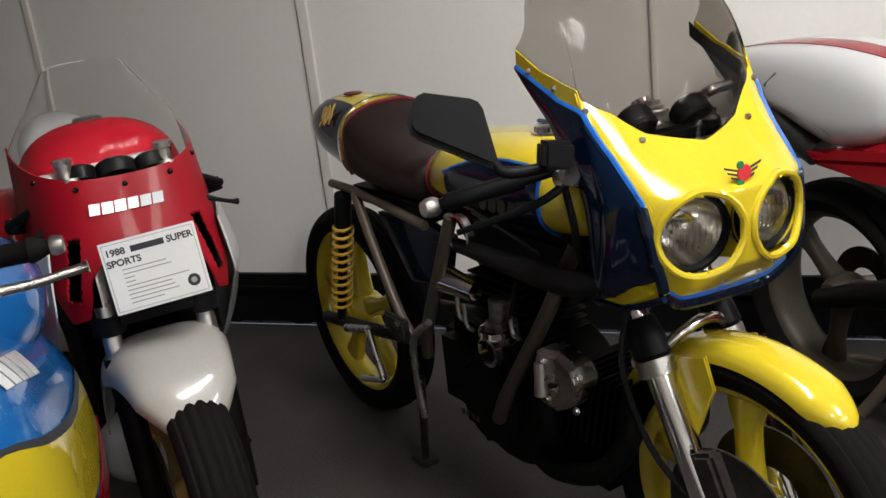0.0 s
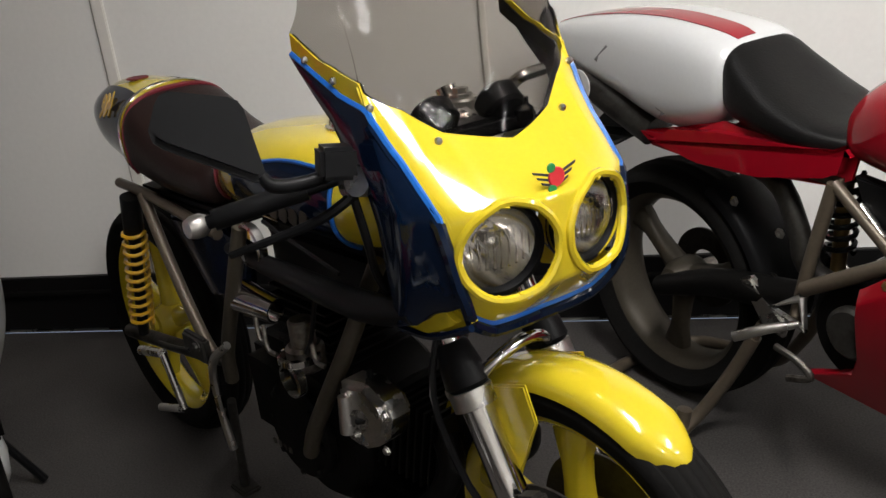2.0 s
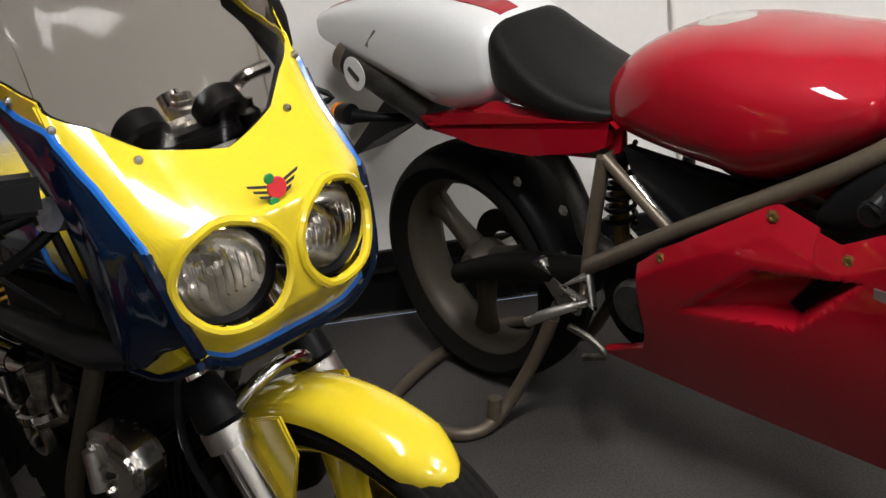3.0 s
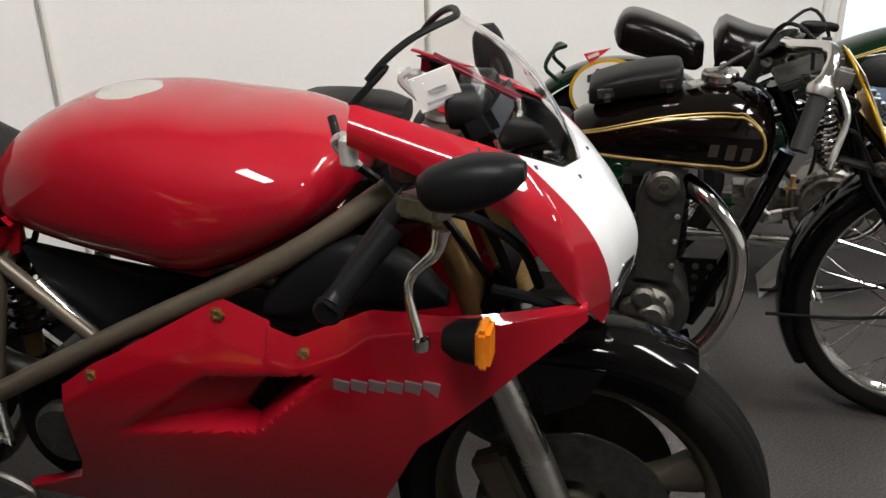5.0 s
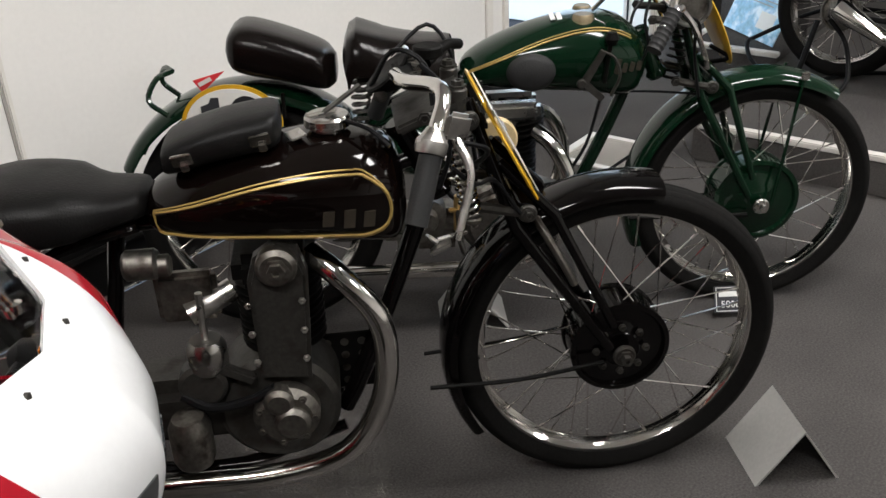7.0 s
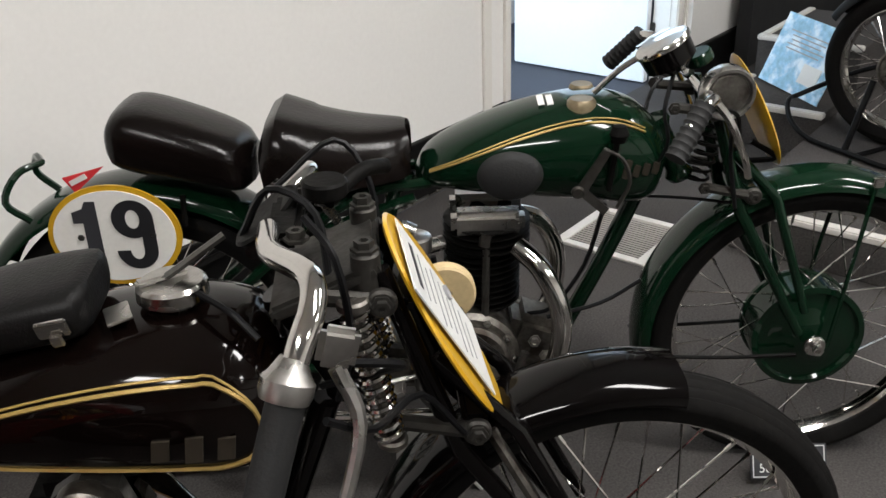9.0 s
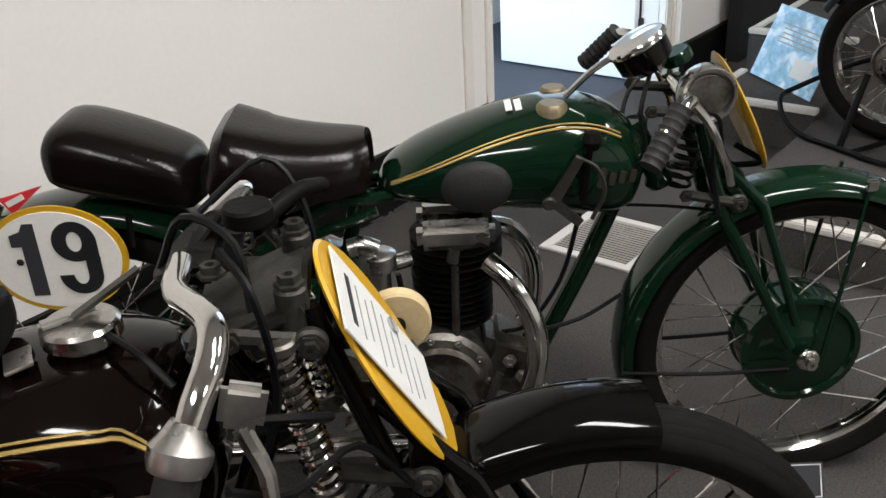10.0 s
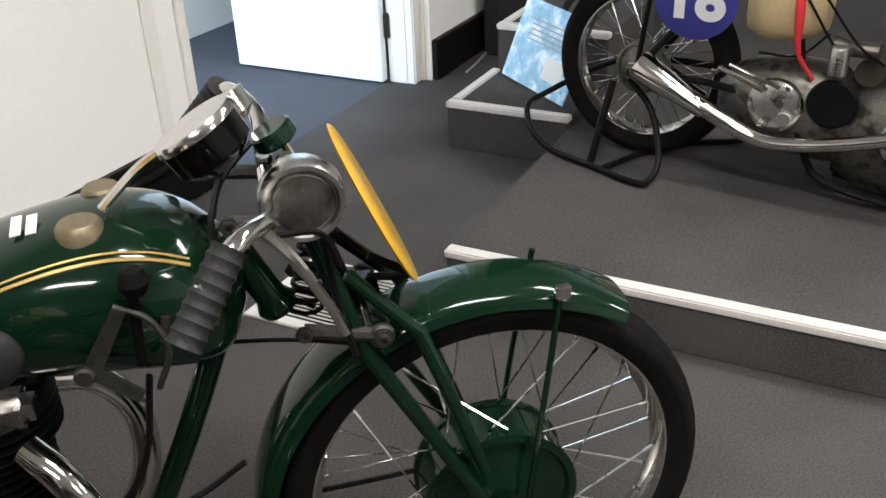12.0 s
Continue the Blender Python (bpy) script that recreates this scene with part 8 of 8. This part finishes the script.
def blue_racer():
    """Blue, yellow and red faired racer parked beside the red and white one."""
    c_ = thing("motorcycle", B_POSE @ pose(0.60, -0.385, 0), "blue, yellow and red faired racing motorcycle", "motorcycle")
    wheel(c_, "front_wheel", 0.06, 0.29, 0.29, 0.11, 0.06, WHITE, 3, 0, WHITE, "front wheel with cast rim", "white cast rim", seg=48)
    wheel(c_, "rear_wheel", -1.27, 0.30, 0.30, 0.14, 0.06, WHITE, 3, 0, WHITE, "rear wheel with cast rim", "white cast rim", seg=48)
    body = Body([(-0.72, 0.30, 0.62, 0.17), (-0.5, 0.22, 0.82, 0.205), (-0.25, 0.22, 0.89, 0.215), (-0.02, 0.40, 0.935, 0.205), (0.10, 0.60, 0.915, 0.165), (0.18, 0.70, 0.85, 0.10), (0.205, 0.75, 0.80, 0.04)])
    fr = part("fairing", body.make(bmesh.new(), 40, 30), BLUEP, c_, "bright blue racing fairing")
    for sg in (0, 1):
        tr = lambda d: 180 - d if sg else d
        part("yellow_band", body.patch(bmesh.new(), -0.45, 0.20, 0, 0, 0.002, 26, 8, lambda u: (tr(4 - 16 * u), tr(22 - 14 * u))), YEL, fr, "yellow painted band")
        part("black_line", body.patch(bmesh.new(), -0.45, 0.20, 0, 0, 0.003, 26, 3, lambda u: (tr(22 - 14 * u), tr(25 - 14 * u))), INK, fr)
        part("red_band", body.patch(bmesh.new(), -0.55, 0.18, 0, 0, 0.002, 26, 10, lambda u: (tr(-75), tr(4 - 16 * u))), RED, fr, "red painted lower band")
        part("number_panel", body.patch(bmesh.new(), -0.2, 0.03, 0, 0, 0.004, 12, 6, lambda u: (tr(-30), tr(-8))), WHITE, fr, "white number panel")
        for k in range(5):
            part("lettering_block", body.patch(bmesh.new(), -0.18 + 0.04 * k, -0.15 + 0.04 * k, 0, 0, 0.003, 4, 4, lambda u: (tr(36), tr(48))), WHITE, fr, "white lettering block")
    for s in (-1, 1):
        g = part("handgrip", lathe(bmesh.new(), [(1e-4, 0), (0.017, 0), (0.0185, 0.006), (0.0165, 0.012), (0.0165, 0.095), (0.020, 0.10), (0.016, 0.112), (0.009, 0.128), (1e-4, 0.13)], (0, 0, 0), "x", 16), RUBBER, c_, "black rubber grip")
        g.matrix_local = pose(-0.08, s * 0.13, 1.012, 0, -2, s * 88)
        part("bar_end", lathe(bmesh.new(), [(1e-4, 0), (0.013, 0), (0.015, 0.006), (0.012, 0.018), (1e-4, 0.02)], (0, 0, 0), "x", 14), ALU, c_, "bright bar end").matrix_local = pose(-0.075, s * 0.258, 1.017, 0, -2, s * 88)
        part("lever", tube(bmesh.new(), [(-0.04, s * 0.10, 1.0), (-0.01, s * 0.16, 0.985), (-0.02, s * 0.23, 0.982), (-0.04, s * 0.295, 0.986), (-0.042, s * 0.305, 0.987)], [0.008, 0.009, 0.007, 0.0075, 0.010], 10), ALU, c_, "polished alloy hand lever")
        part("fork_leg", tube(bmesh.new(), [(0.05, s * 0.09, 0.28), (-0.14, s * 0.09, 0.98)], 0.024, 12, 1), ALU, c_)
    part("top_yoke", box(bmesh.new(), (-0.13, 0, 0.985), (0.06, 0.27, 0.025), 0.008), ALU, c_)
    part("tank", Body([(-0.75, 0.74, 0.84, 0.10), (-0.55, 0.72, 0.96, 0.17), (-0.32, 0.74, 1.0, 0.18), (-0.18, 0.82, 0.96, 0.08)]).make(bmesh.new(), 28, 18), BLUEP, c_, "bright blue fuel tank")
    part("seat", Body([(-1.05, 0.72, 0.80, 0.11), (-0.9, 0.70, 0.79, 0.14), (-0.72, 0.70, 0.79, 0.12)]).make(bmesh.new(), 24, 12), VINYL, c_, "black seat pad")
    part("tail", Body([(-1.4, 0.82, 0.88, 0.06), (-1.2, 0.72, 0.90, 0.12), (-0.98, 0.64, 0.80, 0.13), (-0.7, 0.60, 0.72, 0.09)]).make(bmesh.new(), 24, 16), RED, c_, "red tail fairing")
    part("swing_arm", box(bmesh.new(), (-0.98, -0.10, 0.32), (0.62, 0.03, 0.06), 0.01), ALU, c_)
    part("engine", box(bmesh.new(), (-0.5, 0, 0.42), (0.36, 0.28, 0.32), 0.05), IRON, c_)
    part("prop_stand", tube(bmesh.new(), [(-0.6, -0.16, 0.3), (-0.56, -0.26, 0.012)], 0.011, 8, 1), SATIN, c_)


def platform_racer():
    """Old race machine number 18 on the low platform, held by a tube stand."""
    p_ = thing("motorcycle", P_POSE, "vintage racing motorcycle with blue number plate on the platform", "motorcycle")
    wheel(p_, "rear_wheel", -0.02, 0.305, 0.305, 0.10, 0.07, CHROME, "wire", 0.04, CAST, "rear wire wheel", "polished bright rim", spokes=40, drum=(0.085, -0.06, -0.01), seg=72)
    wheel(p_, "front_wheel", 1.36, 0.31, 0.31, 0.08, 0.06, CHROME, "wire", 0.04, CAST, "front wire wheel", "polished bright rim", spokes=36, seg=64)
    # megaphone exhaust
    ex = part("exhaust_pipe", tube(bmesh.new(), [(1.06, -0.08, 0.60), (1.10, -0.12, 0.45), (0.95, -0.16, 0.31), (0.76, -0.17, 0.245), (0.58, -0.17, 0.195), (0.42, -0.165, 0.175), (0.30, -0.16, 0.215), (0.2, -0.155, 0.258)], [0.020, 0.020, 0.020, 0.020, 0.021, 0.022, 0.025, 0.028], 18, 6), CHROME, p_, "polished exhaust pipe")
    part("megaphone", lathe(bmesh.new(), [(0.022, 0), (0.026, 0.0), (0.050, 0.235), (0.046, 0.25), (0.043, 0.25), (0.046, 0.235), (0.022, 0.006)], (0, 0, 0), "x", 28, True), CHROME, ex, "flared bright megaphone").matrix_local = pose(0.235, -0.158, 0.235, 0, -152.5, 0) @ Matrix.Identity(4)
    # engine and gearbox
    gb = part("gearbox", Body([(0.24, 0.17, 0.33, 0.06), (0.32, 0.12, 0.37, 0.10), (0.46, 0.10, 0.39, 0.115), (0.58, 0.09, 0.38, 0.10), (0.64, 0.11, 0.34, 0.05)]).make(bmesh.new(), 28, 16), CAST, p_, "cast alloy gearbox")
    part("gearbox_cover", lathe(bmesh.new(), [(1e-4, -0.03), (0.055, -0.028), (0.078, -0.016), (0.082, 0), (1e-4, 0)], (0.43, -0.115, 0.275), "y", 32), ALU, gb, "polished round gearbox cover")
    for k in range(6):
        a = 2 * math.pi * k / 6
        part("cover_bolt", bolt(bmesh.new(), (0.43 + 0.069 * math.cos(a), -0.134, 0.275 + 0.069 * math.sin(a)), 0.006, 0.006), CHROME, gb)
    part("cover_boss", disc(bmesh.new(), (0.47, -0.148, 0.25), 0.022, 0.03, "y", 18), ALU, gb)
    part("kick_lever", tube(bmesh.new(), [(0.40, -0.15, 0.325), (0.33, -0.16, 0.355), (0.265, -0.165, 0.38)], [0.010, 0.008, 0.008], 8), CHROME, p_, "bright lever")
    part("kick_pad", box(bmesh.new(), (0.262, -0.17, 0.375), (0.025, 0.06, 0.018), 0.005), CHROME, p_)
    part("gear_lever", tube(bmesh.new(), [(0.44, -0.15, 0.34), (0.37, -0.17, 0.37), (0.30, -0.175, 0.395)], 0.006, 8), CHROME, p_)
    part("clutch_guard", disc(bmesh.new(), (0.585, -0.105, 0.30), 0.072, 0.022, "y", 32, 0.006), SATIN, p_, "black round clutch cover")
    part("crankcase", Body([(0.60, 0.06, 0.30, 0.08), (0.68, 0.03, 0.36, 0.11), (0.82, 0.02, 0.38, 0.11), (0.94, 0.06, 0.34, 0.09), (0.98, 0.12, 0.28, 0.04)]).make(bmesh.new(), 28, 16), CAST, p_, "cast alloy crankcase")
    part("timing_cover", disc(bmesh.new(), (0.80, -0.115, 0.22), 0.075, 0.03, "y", 30, 0.008), ALU, p_)
    cy = part("cylinder", lathe(bmesh.new(), [(0.055, 0.36)] + [q for k in range(9) for q in ((0.055, 0.37 + 0.022 * k), (0.09, 0.372 + 0.022 * k), (0.09, 0.377 + 0.022 * k), (0.055, 0.379 + 0.022 * k))] + [(1e-4, 0.575)], (0.83, 0, 0), "z", 28), CAST, p_, "finned alloy cylinder")
    part("cylinder_head", box(bmesh.new(), (0.83, 0, 0.615), (0.17, 0.19, 0.09), 0.016), CAST, cy)
    part("cam_drive_tube", tube(bmesh.new(), [(0.78, -0.125, 0.27), (0.775, -0.11, 0.62)], 0.019, 14, 1), CHROME, p_, "bright cam drive tube")
    part("carburettor", lathe(bmesh.new(), [(1e-4, -0.06), (0.036, -0.06), (0.030, -0.04), (0.022, -0.02), (0.022, 0.06), (1e-4, 0.06)], (0.62, -0.07, 0.455), "x", 20), CAST, p_, "alloy carburettor")
    part("float_chamber", lathe(bmesh.new(), [(1e-4, -0.045), (0.026, -0.04), (0.028, 0.03), (0.024, 0.04), (1e-4, 0.045)], (0.585, -0.115, 0.43), "z", 20), ALU, p_)
    part("magneto", tube(bmesh.new(), [(0.66, -0.05, 0.385), (0.66, 0.08, 0.385)], 0.04, 18, 1), BRONZE, p_)
    for k, (a, b_) in enumerate((((0.45, -0.09, 0.62), (0.62, -0.10, 0.40)), ((0.52, -0.1, 0.60), (0.70, -0.08, 0.42)), ((0.36, -0.1, 0.42), (0.55, -0.11, 0.50)))):
        part("cable", tube(bmesh.new(), [a, ((a[0] + b_[0]) / 2 + 0.02, a[1] - 0.02, (a[2] + b_[2]) / 2 - 0.03), b_], 0.004, 6), RUBBER, p_)
    # frame
    for s in (-1, 1):
        part("frame_tube", tube(bmesh.new(), [(-0.02, s * 0.085, 0.30), (0.28, s * 0.08, 0.29), (0.50, s * 0.08, 0.20)], 0.012, 10), SATIN, p_, "black chain stay")
        part("frame_stay", tube(bmesh.new(), [(-0.02, s * 0.085, 0.31), (0.14, s * 0.10, 0.50), (0.32, s * 0.09, 0.68)], 0.011, 10), SATIN, p_)
        part("wheel_lug", box(bmesh.new(), (-0.02, s * 0.085, 0.305), (0.07, 0.012, 0.05), 0.005), CHROME, p_)
        part("axle_nut", disc(bmesh.new(), (-0.02, s * 0.10, 0.305), 0.017, 0.02, "y", 6, 0.002), CHROME, p_)
        part("fork_leg", tube(bmesh.new(), [(1.36, s * 0.07, 0.31), (1.16, s * 0.07, 0.86)], 0.018, 10, 1), SATIN, p_)
        part("lower_rail", tube(bmesh.new(), [(0.50, s * 0.10, 0.20), (0.6, s * 0.10, 0.055), (0.95, s * 0.09, 0.05), (1.05, s * 0.05, 0.35), (1.12, 0, 0.78)], 0.012, 8), SATIN, p_)
    part("seat_tube", tube(bmesh.new(), [(0.50, 0, 0.15), (0.40, 0, 0.70)], 0.015, 10, 1), SATIN, p_)
    part("top_tube", tube(bmesh.new(), [(0.32, 0, 0.68), (0.8, 0, 0.72), (1.14, 0, 0.80)], 0.014, 10), SATIN, p_)
    # chain with its links
    b = bmesh.new()
    for k in range(34):
        x = 0.62 + 0.012 * k
        box(b, (x, -0.06, 0.052 + 0.0006 * (k % 2) + 0.02 * ((x - 0.82) / 0.2) ** 2), (0.0135, 0.010 if k % 2 else 0.014, 0.012), 0)
    part("drive_chain", b, IRON, p_, "oily drive chain", smooth=False)
    # tank, seat, rear mudguard
    part("oil_tank", Body([(0.30, 0.46, 0.62, 0.06), (0.36, 0.44, 0.66, 0.10), (0.46, 0.45, 0.66, 0.10), (0.52, 0.48, 0.62, 0.05)]).make(bmesh.new(), 24, 12), CREAM, p_, "cream painted oil tank")
    part("red_hose", tube(bmesh.new(), [(0.462, -0.13, 0.66), (0.468, -0.135, 0.54), (0.474, -0.12, 0.44), (0.52, -0.10, 0.36)], [0.014, 0.013, 0.008, 0.006], 10), REDTAG, p_, "red fuel hose")
    part("tank", Body([(0.46, 0.70, 0.84, 0.10), (0.6, 0.70, 0.92, 0.15), (0.9, 0.72, 0.94, 0.16), (1.1, 0.76, 0.88, 0.08)]).make(bmesh.new(), 28, 18), WHITE, p_, "white fuel tank")
    part("seat", Body([(-0.14, 0.80, 0.90, 0.10), (0.05, 0.74, 0.82, 0.13), (0.3, 0.72, 0.80, 0.13), (0.46, 0.74, 0.82, 0.10)]).make(bmesh.new(), 24, 14), LEATHER, p_, "black leather race seat")
    part("rear_mudguard", fender(bmesh.new(), -0.02, 0.305, 0.345, 62, 150, 0.065, 0.04), SATIN, p_, "black rear mudguard")
    part("mudguard_stay", tube(bmesh.new(), [(-0.02, -0.09, 0.31), (0.02, -0.08, 0.63), (0.06, -0.09, 0.74)], 0.009, 8), SATIN, p_)
    part("handlebar", tube(bmesh.new(), [(1.02, -0.28, 0.84), (1.12, -0.12, 0.90), (1.12, 0.12, 0.90), (1.02, 0.28, 0.84)], 0.011, 10), CHROME, p_)
    # oval number plate
    pm = pose(0.185, -0.185, 0.572, 0, 0, 0) @ RIGHT
    ov = bmesh.new()
    lathe(ov, [(1e-4, -0.002), (0.121, -0.002), (0.124, 0.0), (0.121, 0.002), (1e-4, 0.002)], (0, 0, 0), "z", 48)
    ob = part("number_plate", ov, NUMBERBLUE, p_, "blue oval number plate")
    ob.matrix_local = pm @ Matrix.Diagonal((1.0, 0.93, 1, 1))
    writing("number", "18", 0.165, pm @ Matrix.Translation((0, 0.0, 0.003)), WHITE, p_, 0.0008, 1.05, 1.05, 0.007)
    part("plate_bracket", tube(bmesh.new(), [(0.13, -0.10, 0.50), (0.15, -0.14, 0.53), (0.16, -0.178, 0.55)], 0.007, 6), SATIN, p_)
    # tube stand under the rear wheel
    s_ = thing("paddock_stand", P_POSE, "black bent tube stand under the rear wheel", "stand")
    part("floor_tube", tube(bmesh.new(), [(-0.05, 0.16, 0.30), (-0.25, 0.14, 0.22), (-0.43, 0.05, 0.115), (-0.44, -0.04, 0.10), (-0.38, -0.12, 0.05), (-0.28, -0.165, 0.011), (-0.1, -0.225, 0.011), (0.06, -0.275, 0.011), (0.115, -0.27, 0.02), (0.125, -0.22, 0.08), (0.06, -0.14, 0.20), (-0.03, -0.12, 0.285)], 0.0105, 12, 5), SATIN, s_, "black bent floor tube")
    part("far_loop", tube(bmesh.new(), [(-0.03, 0.12, 0.285), (0.12, 0.16, 0.18), (0.27, 0.22, 0.09), (0.275, 0.23, 0.03), (0.24, 0.20, 0.011), (0.10, 0.10, 0.011), (0.02, 0.0, 0.011), (-0.06, -0.235, 0.011)], 0.0105, 12, 5), SATIN, s_)
    part("strut", tube(bmesh.new(), [(-0.11, -0.215, 0.014), (-0.075, -0.14, 0.28)], 0.013, 10, 1), SATIN, s_, "flat black upright strut")


NUMBERBLUE = mat("royal_blue_plate", (0.035, 0.035, 0.22), 0.4, vary=0.12, scale=10, coat=0.3)
sports_bike()
blue_racer()
platform_racer()
